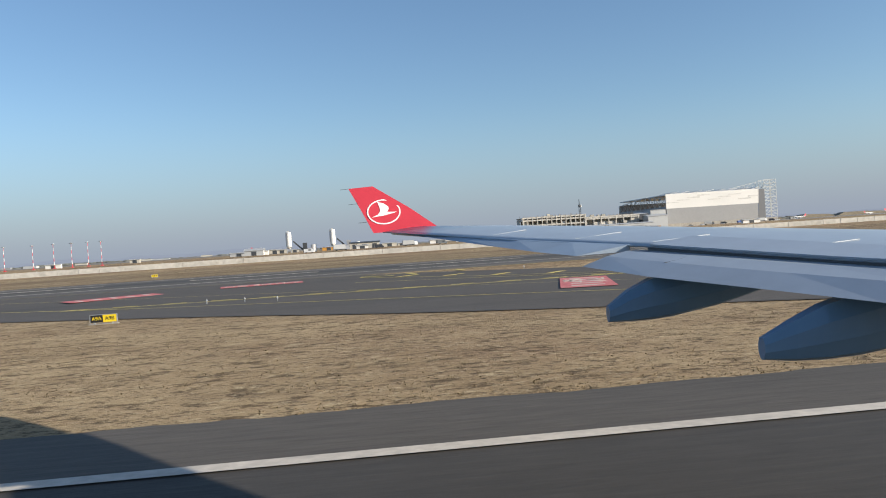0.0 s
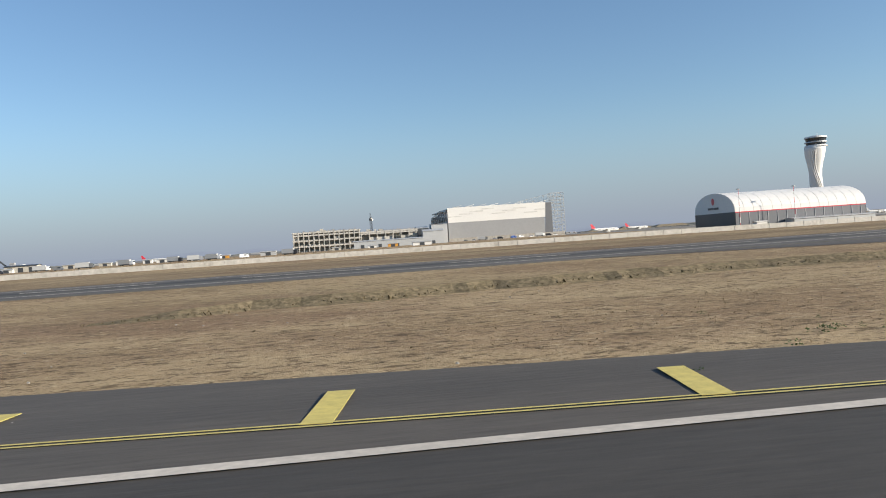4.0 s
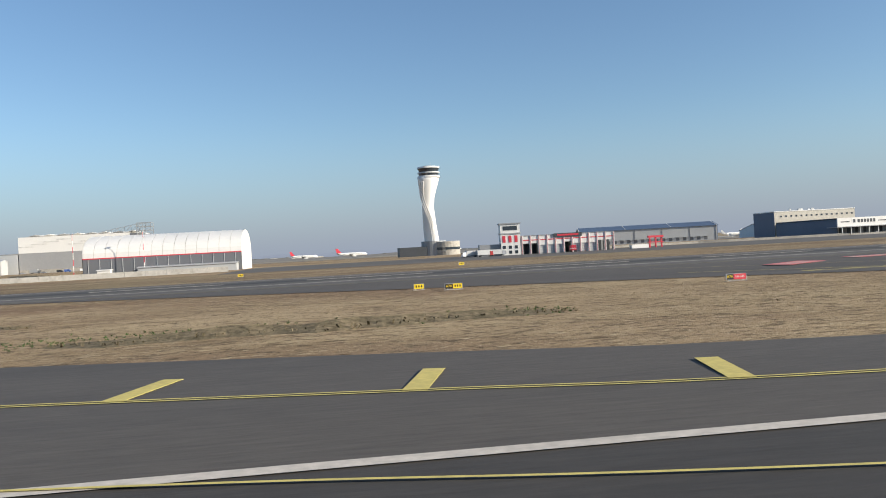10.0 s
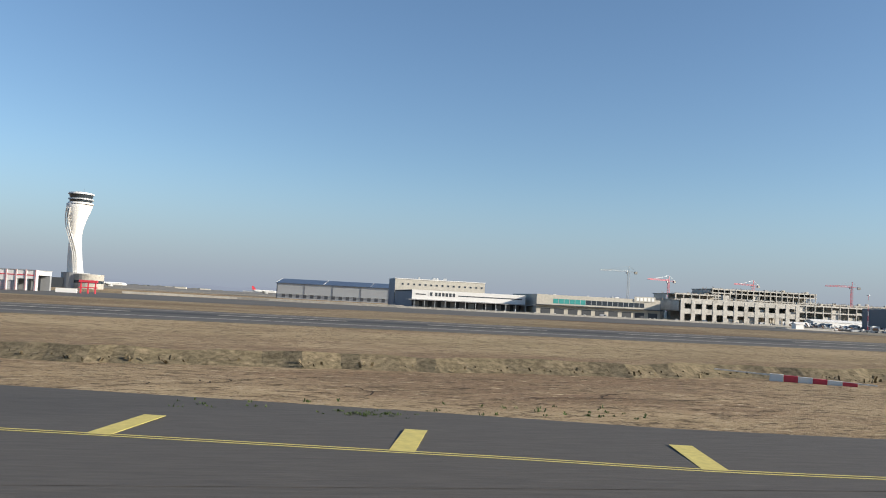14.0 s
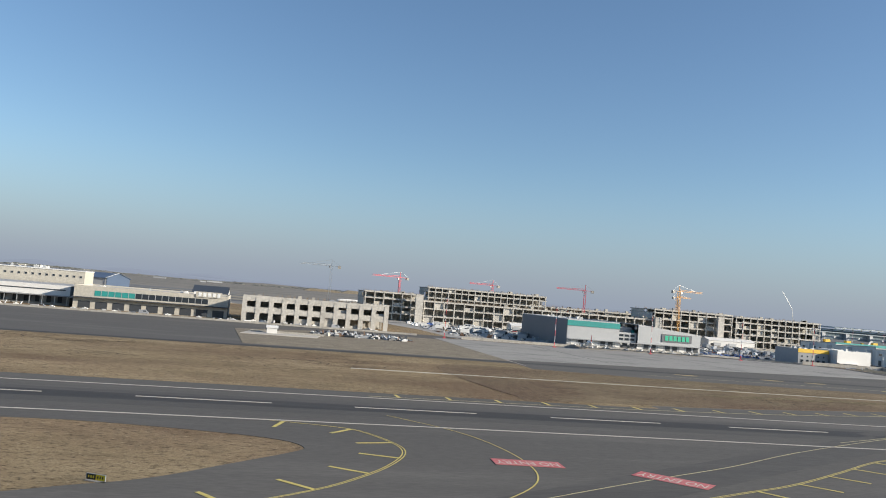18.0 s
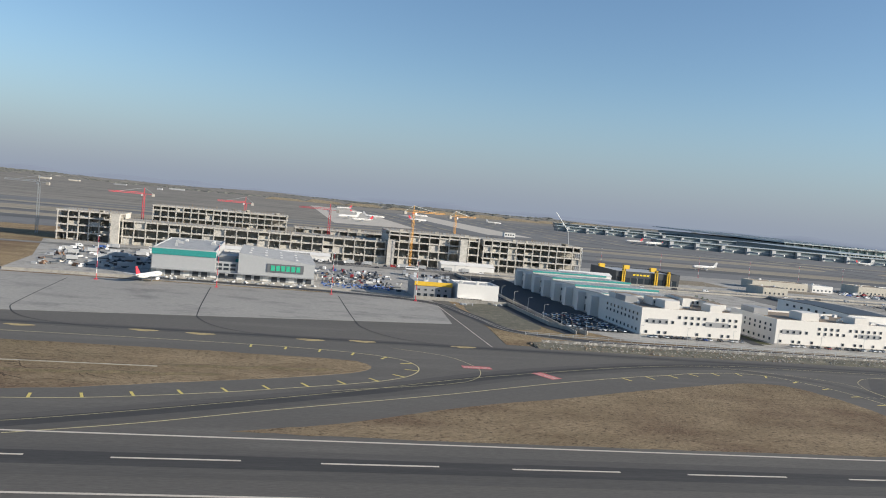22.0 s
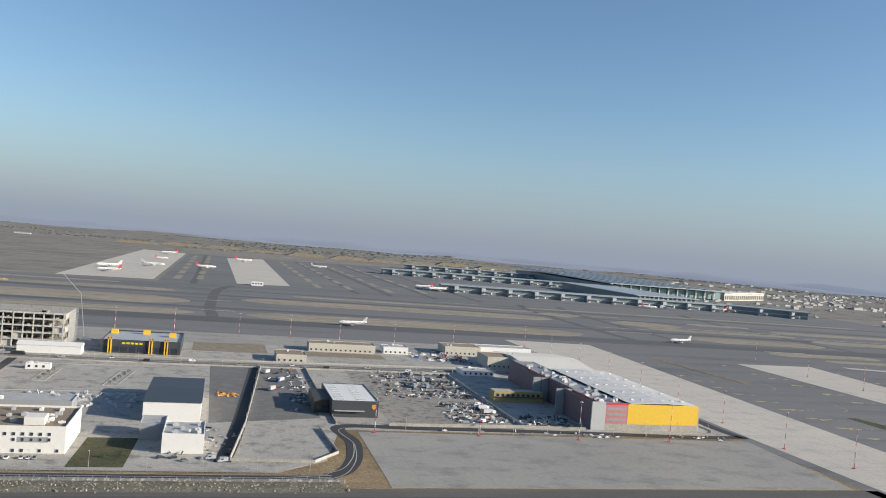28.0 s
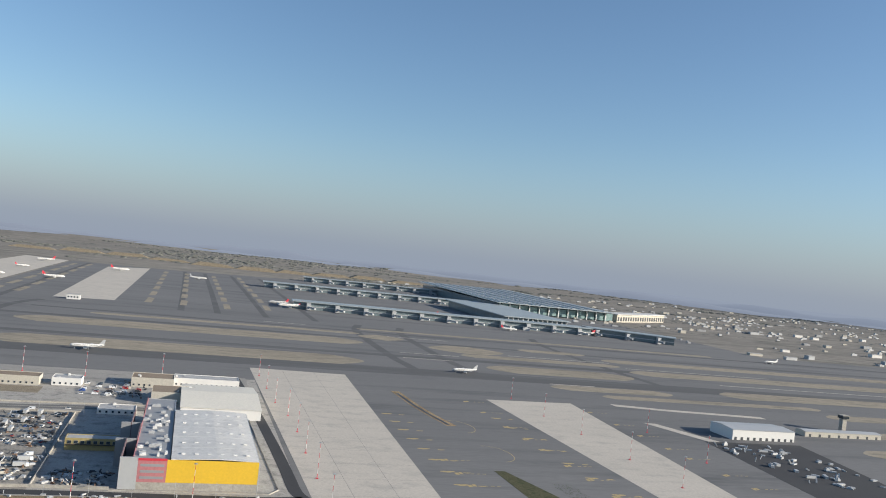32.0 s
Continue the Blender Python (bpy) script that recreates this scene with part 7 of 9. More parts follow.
# tufts: green weeds in one stretch, straw along the strip
def tufts(name, label, spots, material, size, blades, seed, rise=1.0):
    r = random.Random(seed)
    vs, fs = [], []
    for x, y, k in spots:
        for b in range(blades):
            a = r.uniform(0, 6.28)
            l = size * k * r.uniform(0.6, 1.3)
            wd = l * r.uniform(0.25, 0.45)
            ox, oy = x + r.gauss(0, size * k * 0.4), y + r.gauss(0, size * k * 0.4)
            dx, dy = math.cos(a), math.sin(a)
            n = len(vs)
            tilt = r.uniform(0.2, 0.9)
            gz = CZ(ox, oy)
            top = (ox + dx * l * tilt, oy + dy * l * tilt, l * rise * r.uniform(0.4, 0.9))
            vs += [(ox - dy * wd / 2, oy + dx * wd / 2, gz - 0.02), (ox + dy * wd / 2, oy - dx * wd / 2, gz - 0.02), (top[0] + dy * wd / 3, top[1] - dx * wd / 3, gz + top[2]), (top[0] - dy * wd / 3, top[1] + dx * wd / 3, gz + top[2])]
            fs.append((n, n + 1, n + 2, n + 3))
    tagged(part(name, MB().add(vs, fs), material), label, name.replace("_", " "), kind="stuff")


def clumps(name, label, spots, material, seed, leaves=26):
    """Low domed weeds, each a heap of small leaves."""
    r = random.Random(seed)
    vs, fs = [], []
    for x, y, k in spots:
        for b in range(leaves):
            a, q, h = r.uniform(0, 6.28), r.random() ** 0.6, r.random()
            ox, oy = x + math.cos(a) * q * k, y + math.sin(a) * q * k
            oz = CZ(x, y) + 0.02 + k * 0.75 * h * (1.1 - q * q)
            l = k * r.uniform(0.22, 0.42)
            u, t = r.uniform(0, 6.28), r.uniform(-0.5, 0.9)
            dx, dy, wd = math.cos(u) * l, math.sin(u) * l, l * 0.45
            n = len(vs)
            vs += [(ox, oy, oz), (ox + dx * 0.5 - dy * 0.45, oy + dy * 0.5 + dx * 0.45, oz + t * l * 0.5), (ox + dx, oy + dy, oz + t * l), (ox + dx * 0.5 + dy * 0.45, oy + dy * 0.5 - dx * 0.45, oz + t * l * 0.4)]
            fs.append((n, n + 1, n + 2, n + 3))
    tagged(part(name, MB().add(vs, fs), material), label, "weeds", kind="stuff")


on_exit = lambda x, y: any(25 < y < 150 and -165 + x0 + (147 - y) * 1.9 < x < x0 + 30 + max(0, 140 - y) * 0.9 + (95 if y < 60 else 0) + (110 if y < 36 else 0) for x0 in (0, 435, 718))
r = random.Random(3)
spots, sear = [], []
while len(spots) < 6500:
    x, y = r.uniform(222, 385), 26.8 + 52 * r.random() ** 1.35
    d = 0.75 * noise.noise((x * 0.06, y * 0.11, 2)) + 0.7 * noise.noise((x * 0.3, y * 0.45, 4)) + 0.75 * math.exp(-((x - 326) / 20) ** 2) + 0.42 * math.exp(-((x - 292) / 34) ** 2) - 0.011 * (y - 26) - 0.28
    if d > r.uniform(-0.12, 0.75):
        (spots if r.random() < 0.85 else sear).append((x, y, r.uniform(0.14, 0.34) + 0.22 * r.random() ** 3))
clumps("green_weeds", "low green weeds in domed clumps on the dry earth", spots, M_WEED, 1)
clumps("sear_weeds", "withered brown weeds between the green ones", sear + [p for p in [(r.uniform(-30, 1140), 26.8 + 70 * r.random() ** 1.6, r.uniform(0.06, 0.2)) for i in range(900)] if not on_exit(p[0], p[1])], M_STRAW, 2, 14)
spots = []
while len(spots) < 42000:
    x, y = r.uniform(-40, 1160), 26 + 70 * r.random() ** 2.0
    if noise.noise((x * 0.05, y * 0.13, 8)) + 0.5 * noise.noise((x * 0.3, y * 0.5, 1)) > -0.1:
        if not on_exit(x, y):
            spots.append((x, y, r.uniform(0.5, 1.3)))
tufts("dry_tufts", "straw-coloured dry grass tufts", spots, M_STRAW, 0.12, 3, 2, 0.45)
spots = [(r.uniform(1020, 1110), r.gauss(62, 6), r.uniform(0.7, 1.4)) for i in range(260)] + [(r.uniform(880, 905), r.uniform(41, 46), r.uniform(0.7, 1.3)) for i in range(45)] + [(r.uniform(560, 625), r.gauss(66, 2.5), r.uniform(0.7, 1.2)) for i in range(500)] + [(r.uniform(2428, 2445), r.uniform(400, 520), 2.5) for i in range(500)]
tufts("ditch_weeds", "green weeds along the ditches", spots, M_WEED, 0.17, 7, 5)
tufts("step_grass", "dark dry grass hanging over the eroded earth steps", STEP_SPOTS, M_STEPG, 0.55, 5, 14)
# pale stones
vs, fs = [], []
for i in range(90):
    x, y, q = r.uniform(190, 400), 27 + 60 * r.random() ** 1.5, r.uniform(0.04, 0.12)
    n = len(vs)
    vs += [(x + q * math.cos(a), y + q * math.sin(a), CZ(x, y) - 0.02) for a in (0, 1.3, 2.6, 3.9, 5.2)] + [(x + q * 0.5 * math.cos(a + 0.4), y + q * 0.5 * math.sin(a + 0.4), CZ(x, y) + q * 0.8) for a in (0, 1.3, 2.6, 3.9, 5.2)]
    fs += [(n + 5, n + 6, n + 7, n + 8, n + 9)] + [(n + k, n + (k + 1) % 5, n + 5 + (k + 1) % 5, n + 5 + k) for k in range(5)]
tagged(part("stones", MB().add(vs, fs), M_CONC), "small pale stones on the dry grass", "stones", kind="stuff")


def rubble(name, label, n, seed, xa, xb, ya, yb, q0, q1, zf, material, soft=False):
    r = random.Random(seed)
    vs, fs = [], []
    for i in range(n):
        x, y, q = r.uniform(xa, xb), r.uniform(ya, yb), q0 + (q1 - q0) * r.random() ** 2
        if soft:
            x, y = r.gauss((xa + xb) / 2, (xb - xa) / 4), max(26.3, r.gauss((ya + yb) / 2, (yb - ya) / 4))
        z, m, u = zf(x, y), len(vs), r.uniform(0, 6)
        vs += [(x + q * math.cos(a + u), y + q * math.sin(a + u), z - 0.3) for a in (0, 1.3, 2.6, 3.9, 5.2)] + [(x + q * 0.55 * math.cos(a + u + 0.4), y + q * 0.55 * math.sin(a + u + 0.4), z + q * r.uniform(0.4, 1)) for a in (0, 1.3, 2.6, 3.9, 5.2)]
        fs += [(m + 5, m + 6, m + 7, m + 8, m + 9)] + [(m + e, m + (e + 1) % 5, m + 5 + (e + 1) % 5, m + 5 + e) for e in range(5)]
    tagged(part(name, MB().add(vs, fs), material), label, "stones", kind="stuff")


low = lambda x, y: CZ(x, y) - 0.01
rubble("gravel", "loose pale grey gravel heaped round a sign slab", 1300, 21, 389, 397, 27.5, 33.5, 0.02, 0.075, low, M_GRAVEL, True)
rubble("gravel", "loose pale gravel strewn on dry grass", 1300, 22, 399, 412, 29, 34, 0.02, 0.07, low, M_GRAVEL, True)
rubble("gravel", "thin pale gravel along the asphalt edge", 700, 23, 384, 410, 26.4, 28.4, 0.015, 0.05, low, M_GRAVEL, True)
bank = lambda x, y: 0.9 * max(0, 1 - abs(y - 355) / 9) ** 0.7
rubble("bank_rubble", "pale broken stones on the bank below the fence", 1500, 71, 1568, 1936, 347, 362, 0.12, 0.7, bank, M_CONC)
rubble("dark_rubble", "dark broken stones at the foot of the bank", 900, 72, 1568, 1936, 345, 362, 0.15, 0.8, bank, M_BROOF)


rings = []
for i in range(42):
    x = 1074.6 + i * 0.19
    y = 87.6 + (x - 1075) * 0.47 + 0.7 * noise.noise((x * 0.9, 1, 1)) + 0.25 * noise.noise((x * 3.1, 2, 1))
    e = math.sin(math.pi * i / 41) ** 0.5
    h = e * (0.3 + 0.22 * noise.noise((x * 1.3, 4, 1)) + 0.12 * noise.noise((x * 4.5, 5, 2)))
    rings.append([(x, y - 0.9 * e, -0.03), (x, y - 0.35 * e, h * 0.35), (x, y, h * 0.8), (x, y + 0.35 * e, h), (x, y + 0.9 * e + 0.4 * noise.noise((x * 2, 9, 2)), h * 0.75), (x, y + 2.6 * e, -0.03)])
setting("washed_hollow", MB().loft(rings), M_PALE_EARTH, "pale washed-out earth edge in the grass")
flat = lambda x, y: 0.0
rubble("hollow_clods", "pale broken clods along the washed-out edge", 260, 75, 1073, 1084, 86, 92, 0.04, 0.17, flat, M_PALE_EARTH, True)
rubble("hollow_rubble", "pale broken stones beside the washed-out edge", 160, 74, 1081, 1096, 88.5, 91.5, 0.03, 0.1, flat, M_GRAVEL)
setting("drain_cover", MB().box(1084.1, 1085.5, 74.9, 77.0, -0.05, 0.05), M_CONC, "flat concrete drain cover in the grass")
r = random.Random(41)
tufts("hollow_scrub", "dark low scrub beside the washed-out edge", [(r.uniform(1064, 1075.5), r.gauss(92, 2.2), r.uniform(0.7, 1.4)) for i in range(420)], M_WEED_DARK, 0.3, 6, 42)
tufts("verge_weeds", "green weeds at the asphalt edge", [(r.gauss(1080.5, 1.3), r.gauss(72.3, 0.5), r.uniform(0.6, 1.1)) for i in range(120)] + [(r.gauss(889.3, 1.0), r.gauss(40.6, 0.5), r.uniform(0.6, 1.1)) for i in range(110)], M_WEED, 0.16, 6, 43)


def cracks(name, label, starts, seed, steps, stride, width, z=0.05):
    """Branching erosion cracks, dark and narrow, each a wandering stripe."""
    r = random.Random(seed)
    mb = MB()
    for x, y, a in starts:
        todo = [(x, y, a, steps)]
        while todo:
            x, y, a, n = todo.pop()
            pts = [(x, y)]
            for k in range(n):
                a += r.gauss(0, 0.38)
                x, y = x + stride * math.cos(a), y + 0.6 * stride * math.sin(a)
                pts.append((x, y))
                if n > 4 and r.random() < 0.16:
                    todo.append((x, y, a + r.choice((-0.9, 0.9)), n // 2))
            if len(pts) > 2:
                mb.ribbon(pts, width * r.uniform(0.6, 1.3), z)
    tagged(part(name, mb, M_CRACK), label, "cracks", kind="stuff")


r = random.Random(51)
cracks("earth_cracks", "dark branching cracks in the washed brown earth", [(r.uniform(1030, 1205), r.uniform(228, 322), r.choice((0, math.pi)) + r.uniform(-0.5, 0.5)) for i in range(36)], 52, 11, 2.6, 0.42)
cracks("island_cracks", "dark branching cracks in the washed earth of the grass island", [(x, r.uniform(226 + max(0, x - 1290) * 0.24, 290), r.choice((0, math.pi)) + r.uniform(-0.5, 0.5)) for x in [r.uniform(1262, 1395) for i in range(44)]], 54, 8, 2.0, 0.4, 0.14)
cracks("grass_cracks", "dark erosion cracks in the dry grass", [(866, 63.6, -0.9), (876, 51.5, 0.1), (884, 55, -0.2), (900, 50, 0.2), (848, 58, 0.3), (918, 60, -0.3)], 53, 10, 1.5, 0.17)


# a side road to the grass with white edges and striped posts
LINK_R = smooth([(719.2, 24.5), (720.5, 27.7), (721.6, 32), (723.3, 38), (725.5, 47.2), (728.1, 57.2)])
LINK_L = smooth([(712.5, 24.5), (714, 31), (716.2, 39.7), (717.3, 45), (718.6, 51), (721.2, 61.6)])
mb = MB()
for (p, q), (u, w) in zip(zip(LINK_L, LINK_L[1:]), zip(LINK_R, LINK_R[1:])):
    mb.add([(x, y, CZ(x, y) + 0.07) for x, y in (p, u, w, q)], [(0, 1, 2, 3)])
setting("grass_road", mb, M_ASPH, "short asphalt link with white edge lines")
ln = markings("grass_road_lines", "white edge lines of the short link road")
part("edge_line", MB().ribbon([(x - 0.15, y) for x, y in LINK_R], 0.28, 0.09), M_WHITE, ln)
part("edge_line", MB().ribbon([(x + 0.15, y) for x, y in LINK_L], 0.28, 0.09), M_WHITE, ln)


def marker_post(x, y):
    t = thing("marker_post", "small red and white marker post", "marker post", x, y, CZ(x, y), group="marker posts at the link road")
    z = 0.04
    for h, m in ((0.5, M_RED), (0.12, M_WALLW), (0.12, M_RED), (0.12, M_WALLW), (0.08, M_RED)):
        part("band", MB().cyl(0, 0, z, z + h, 0.07, n=8), m, t)
        z += h
    part("foot", MB().box(-0.2, 0.2, -0.2, 0.2, -0.02, 0.05), M_DARK, t)
    return t


mp = marker_post(721.4, 26.2)
for x, y in ((725.3, 43.7), (728.1, 57.5), (728.7, 57.9), (730, 57.2), (717.3, 45.8), (720, 62.4), (720.5, 62.1), (721, 61.9)):
    put(mp, x, y, CZ(x, y))


# airfield signs
def sign(x, y, cells, turn=0, h=1.1, group="airfield signs"):
    """cells: (text, face, ink, width); no text gives plain bars"""
    h *= 0.6
    cells = [(c[0], c[1], c[2], c[3] * 0.5) for c in cells]
    W = sum(c[3] for c in cells)
    lb = " and ".join({"black_sign_face": "black", "yellow_sign_face": "yellow", "red_paint": "red"}[c[1].name] for c in cells)
    t = thing("airfield_sign", lb + " airfield sign standing on short legs in dry grass", "sign", x, y, CZ(x, y), turn, group)
    x0 = -W / 2
    for txt, face, ink, wd in cells:
        p = part("panel", MB().box(x0, x0 + wd, -0.06, 0.06, 0.2, 0.2 + h), face, t)
        if txt:
            words(txt, min(h * 0.72, wd * 0.95 / (0.63 * len(txt))), ink, p, pose((x0 + wd / 2) * S, -0.068 * S, (0.2 + h * 0.5) * S, 90, 0, 0))
        else:
            mb = MB()
            for k in range(3):
                q = x0 + wd * (0.24 + 0.26 * k)
                mb.box(q - wd * 0.07, q + wd * 0.07, -0.066, -0.06, 0.2 + h * 0.28, 0.2 + h * 0.74)
            part("ink", mb, ink, p)
        x0 += wd
    part("frame", MB().box(-W / 2 - 0.05, W / 2 + 0.05, -0.07, 0.07, 0.2 + h, 0.24 + h).box(-W / 2 - 0.05, -W / 2, -0.07, 0.07, 0.15, 0.2 + h).box(W / 2, W / 2 + 0.05, -0.07, 0.07, 0.15, 0.2 + h), M_STEEL, t)
    for k in (-0.35, 0.35):
        part("leg", MB().box(k * W - 0.08, k * W + 0.08, -0.05, 0.05, -0.05, 0.2), M_STEEL, t)
    part("slab", MB().box(-W / 2 - 0.15, W / 2 + 0.15, -0.3, 0.3, -0.1, 0.06), M_CONC, t)


K, Y, RD = M_SIGNK, M_SIGNY, M_RED
sign(-22.9, 77.8, [("A9A", K, M_SIGNY, 2.2), ("A9B", Y, K, 2.4)])
sign(45, 111.7, [("", Y, K, 2.4), ("A9A", K, M_SIGNY, 2.2)])
sign(67.4, 99.8, [("16L-34R", RD, M_SIGNW, 3.0), ("A9A", K, M_SIGNY, 2.0)])
sign(389.7, 81.7, [("A8A", K, M_SIGNY, 2.2), ("", Y, K, 2.4)])
sign(392.1, 31.25, [("", Y, K, 3.4)], 90, 1.2)
sign(467.3, 116.2, [("", Y, K, 2.4), ("A8A", K, M_SIGNY, 2.2)])
sign(487.7, 98.1, [("16L-34R", RD, M_SIGNW, 3.0), ("A8A", K, M_SIGNY, 2.0)])
sign(327.4, 127.8, [("A8A", K, M_SIGNY, 2.2), ("", Y, K, 2.2)])
sign(358.1, 116.5, [("A8A", K, M_SIGNY, 1.8), ("16L-34R", RD, M_SIGNW, 3.0)])
sign(617.8, 117.2, [("", Y, K, 2.8)])
sign(622.2, 113.1, [("A7A", K, M_SIGNY, 2.2), ("", Y, K, 2.6)])
sign(653.8, 93.8, [("A7A", K, M_SIGNY, 1.8), ("16L-34R", RD, M_SIGNW, 3.2)])
sign(677.6, 82.4, [("A7A", K, M_SIGNY, 1.8), ("", Y, K, 2.0)])
sign(752.7, 114.8, [("", Y, K, 2.4), ("A7A", K, M_SIGNY, 2.0)])
sign(770.7, 92.2, [("16L-34R", RD, M_SIGNW, 3.0), ("A7A", K, M_SIGNY, 2.0)])
sign(1104.5, 82.5, [("", K, M_SIGNY, 2.6), ("", Y, K, 2.4)], -28)
sign(1128.8, 96, [("", K, M_SIGNY, 2.6), ("", RD, M_SIGNW, 4.6)], -28)
sign(1150, 110, [("", K, M_SIGNY, 2.6), ("", Y, K, 2.6)], -28)
for x, y in ((-56, 240), (578, 260), (645, 248), (71, 215), (470, 228), (1668, 233), (1748, 236)):
    sign(x, y, [("", Y, K, 3.4)], 0, 1.2)
t = thing("sign_back", "grey rear side of a large airfield sign on a slab", "sign", 758.45, 28.75, 0, -88)
part("back_panel", MB().box(-0.85, 0.85, -0.03, 0.03, 0.14, 0.82), M_WALLG, t)
for k in range(3):
    part("post", MB().box(-0.86 + k * 0.82, -0.78 + k * 0.82, -0.11, -0.031, 0.05, 0.86), M_MIDG if k < 2 else M_SILV, t)
    part("foot", MB().box(-0.92 + k * 0.82, -0.72 + k * 0.82, -0.2, -0.03, 0.05, 0.12), M_SILV, t)
part("slab", MB().box(-1.5, 1.1, -0.28, 0.22, -0.1, 0.05), M_CONC, t)


def edge_light(x, y):
    t = thing("edge_light", "small grey elevated edge light", "airfield light", x, y, CZ(x, y), group="edge lights")
    part("stem", MB().cyl(0, 0, 0, 0.42, 0.04, n=6), M_STEEL, t)
    part("lens", MB().cyl(0, 0, 0.42, 0.58, 0.1, 0.07, 8), M_SILV, t)
    return t


el0 = edge_light(-17.7, 100.7)
for x, y in ((-13, 98.7), (-9, 96.2), (38, 100.8), (42, 98.7), (27, 130), (449, 131.5), (418, 99.9), (422, 98.7), (426, 97.5), (735, 131.5), (701, 98.7), (705, 97.5)):
    put(el0, x, y, CZ(x, y))
t = thing("barrier", "red and white plastic barrier lying in the dry grass", "barrier", 0, 0, 0)
A, B = Vector((930.3, 70.6, -0.1)), Vector((936.4, 66.4, -0.2))
for k in range(6):
    part("barrier_block", MB().bar(A + (B - A) * (k / 6), A + (B - A) * ((k + 0.97) / 6), 0.5, 0.95 - 0.08 * k), M_RED if k % 2 else M_WALLW, t)
part("rail", MB().bar(A + Vector((-4, 3, 0.5)), B + Vector((1.2, -1, 0.2)), 0.1), M_WALLW, t)


# small goods, scrap and equipment lying about the yards
def clutter(name, label, areas, material, seed):
    r = random.Random(seed)
    mb = MB()
    for x0, x1, y0, y1, n, q in areas:
        for i in range(n):
            x, y = r.uniform(x0, x1), r.uniform(y0, y1)
            a, b, c = q * r.uniform(0.3, 1.3), q * r.uniform(0.2, 0.6), q * r.uniform(0.15, 0.6)
            u = r.uniform(0, 3.14)
            dx, dy = math.cos(u) * a, math.sin(u) * a
            if i % 4:
                mb.bar((x - dx, y - dy, c / 2), (x + dx, y + dy, c / 2), b * 2, c)
                if i % 3 == 0:
                    mb.bar((x - dx * 0.4, y - dy * 0.4, c * 1.3), (x + dx * 0.7, y + dy * 0.7, c * 1.3), b, c * 0.7)
            else:
                mb.bar((x, y, 0.1), (x + dx, y + dy, c * 2.2), b * 0.6)
    tagged(part(name, mb, material), label, "yard goods", kind="stuff")


# ---- vehicles ----
def car_proto(kind):
    dims = {"car": (4.4, 1.8, 1.45), "van": (5.6, 2.0, 2.3), "truck": (9.5, 2.5, 3.6), "bus": (11, 2.5, 3.0), "cart": (3.0, 1.6, 1.3)}[kind]
    l, wd, h = dims
    lab = {"car": "saloon car parked on the paved yard", "van": "delivery van with dark windows parked on the yard", "truck": "box lorry with a pale load box", "bus": "long coach standing on the access road", "cart": "white baggage tractor beside the cargo dock"}[kind]
    t = thing("parked_" + kind, lab, kind, 0, -400, 0, group="parked " + kind + "s")
    wb = 0.32 if kind == "car" else 0.45
    hw = wd / 2
    if kind == "car":
        part("body", MB().loft([[(x, -hw * k, z0), (x, hw * k, z0), (x, hw * k, z1), (x, -hw * k, z1)] for x, z0, z1, k in ((-l / 2, 0.4, 0.75, 0.85), (-l / 2 + 0.3, 0.28, 0.9, 1), (l / 2 - 0.5, 0.28, 0.85, 1), (l / 2, 0.4, 0.65, 0.85))]), M_CAR, t)
        part("cabin", MB().loft([[(x, -hw * k, z0), (x, hw * k, z0), (x, hw * k * 0.8, z1), (x, -hw * k * 0.8, z1)] for x, z0, z1, k in ((-l / 2 + 0.4, 0.88, 0.95, 0.92), (-l / 2 + 1.0, 0.88, h, 0.92), (0.5, 0.86, h, 0.92), (1.25, 0.84, 0.9, 0.92))]), M_GLASS, t)
    elif kind == "truck":
        part("cab", MB().loft([[(x, -hw, 0.6), (x, hw, 0.6), (x, hw, z1), (x, -hw, z1)] for x, z1 in ((l / 2 - 2.1, 2.9), (l / 2 - 0.3, 2.8), (l / 2, 1.6))]), M_CAR, t)
        part("load_box", MB().box(-l / 2, l / 2 - 2.3, -hw, hw, 0.95, h), M_SILV, t)
        part("chassis", MB().box(-l / 2, l / 2 - 0.4, -hw * 0.6, hw * 0.6, 0.5, 0.94), M_DARK, t)
        part("windscreen", MB().box(l / 2 - 0.5, l / 2 + 0.03, -hw * 0.85, hw * 0.85, 1.75, 2.5), M_GLASS, t)
    elif kind in ("van", "bus"):
        part("body", MB().loft([[(x, -hw, 0.35), (x, hw, 0.35), (x, hw * 0.94, z1), (x, -hw * 0.94, z1)] for x, z1 in ((-l / 2, h), (l / 2 - 1.4, h), (l / 2 - 0.7, h * 0.62), (l / 2, h * 0.5))]), M_CAR, t)
        part("side_glass", MB().box(-l / 2 + (2.6 if kind == "van" else 0.4), l / 2 - 1.5, -hw * 1.01, hw * 1.01, h * 0.55, h * 0.85), M_GLASS, t)
    else:
        part("body", MB().box(-l / 2, l / 2, -hw, hw, 0.3, 0.9).box(-0.6, 0.4, -hw * 0.7, hw * 0.7, 0.9, h), M_WALLW, t)
        part("seat", MB().box(-0.9, -0.61, -0.5, 0.5, 0.9, 1.3), M_DARK, t)
    for sx in (-0.31, 0.31):
        for ya in (-hw + 0.02, hw - 0.24):
            o = part("wheel", MB().loft([[(wb * math.cos(a), y, wb + wb * math.sin(a)) for a in [k * math.pi / 5 for k in range(10)]] for y in (ya, ya + 0.22)]), M_TYRE, t)
            o.location = (sx * l * S, 0, 0)
    return t


PROTO = {k: car_proto(k) for k in ("car", "van", "truck", "bus", "cart")}
place = {k: False for k in PROTO}


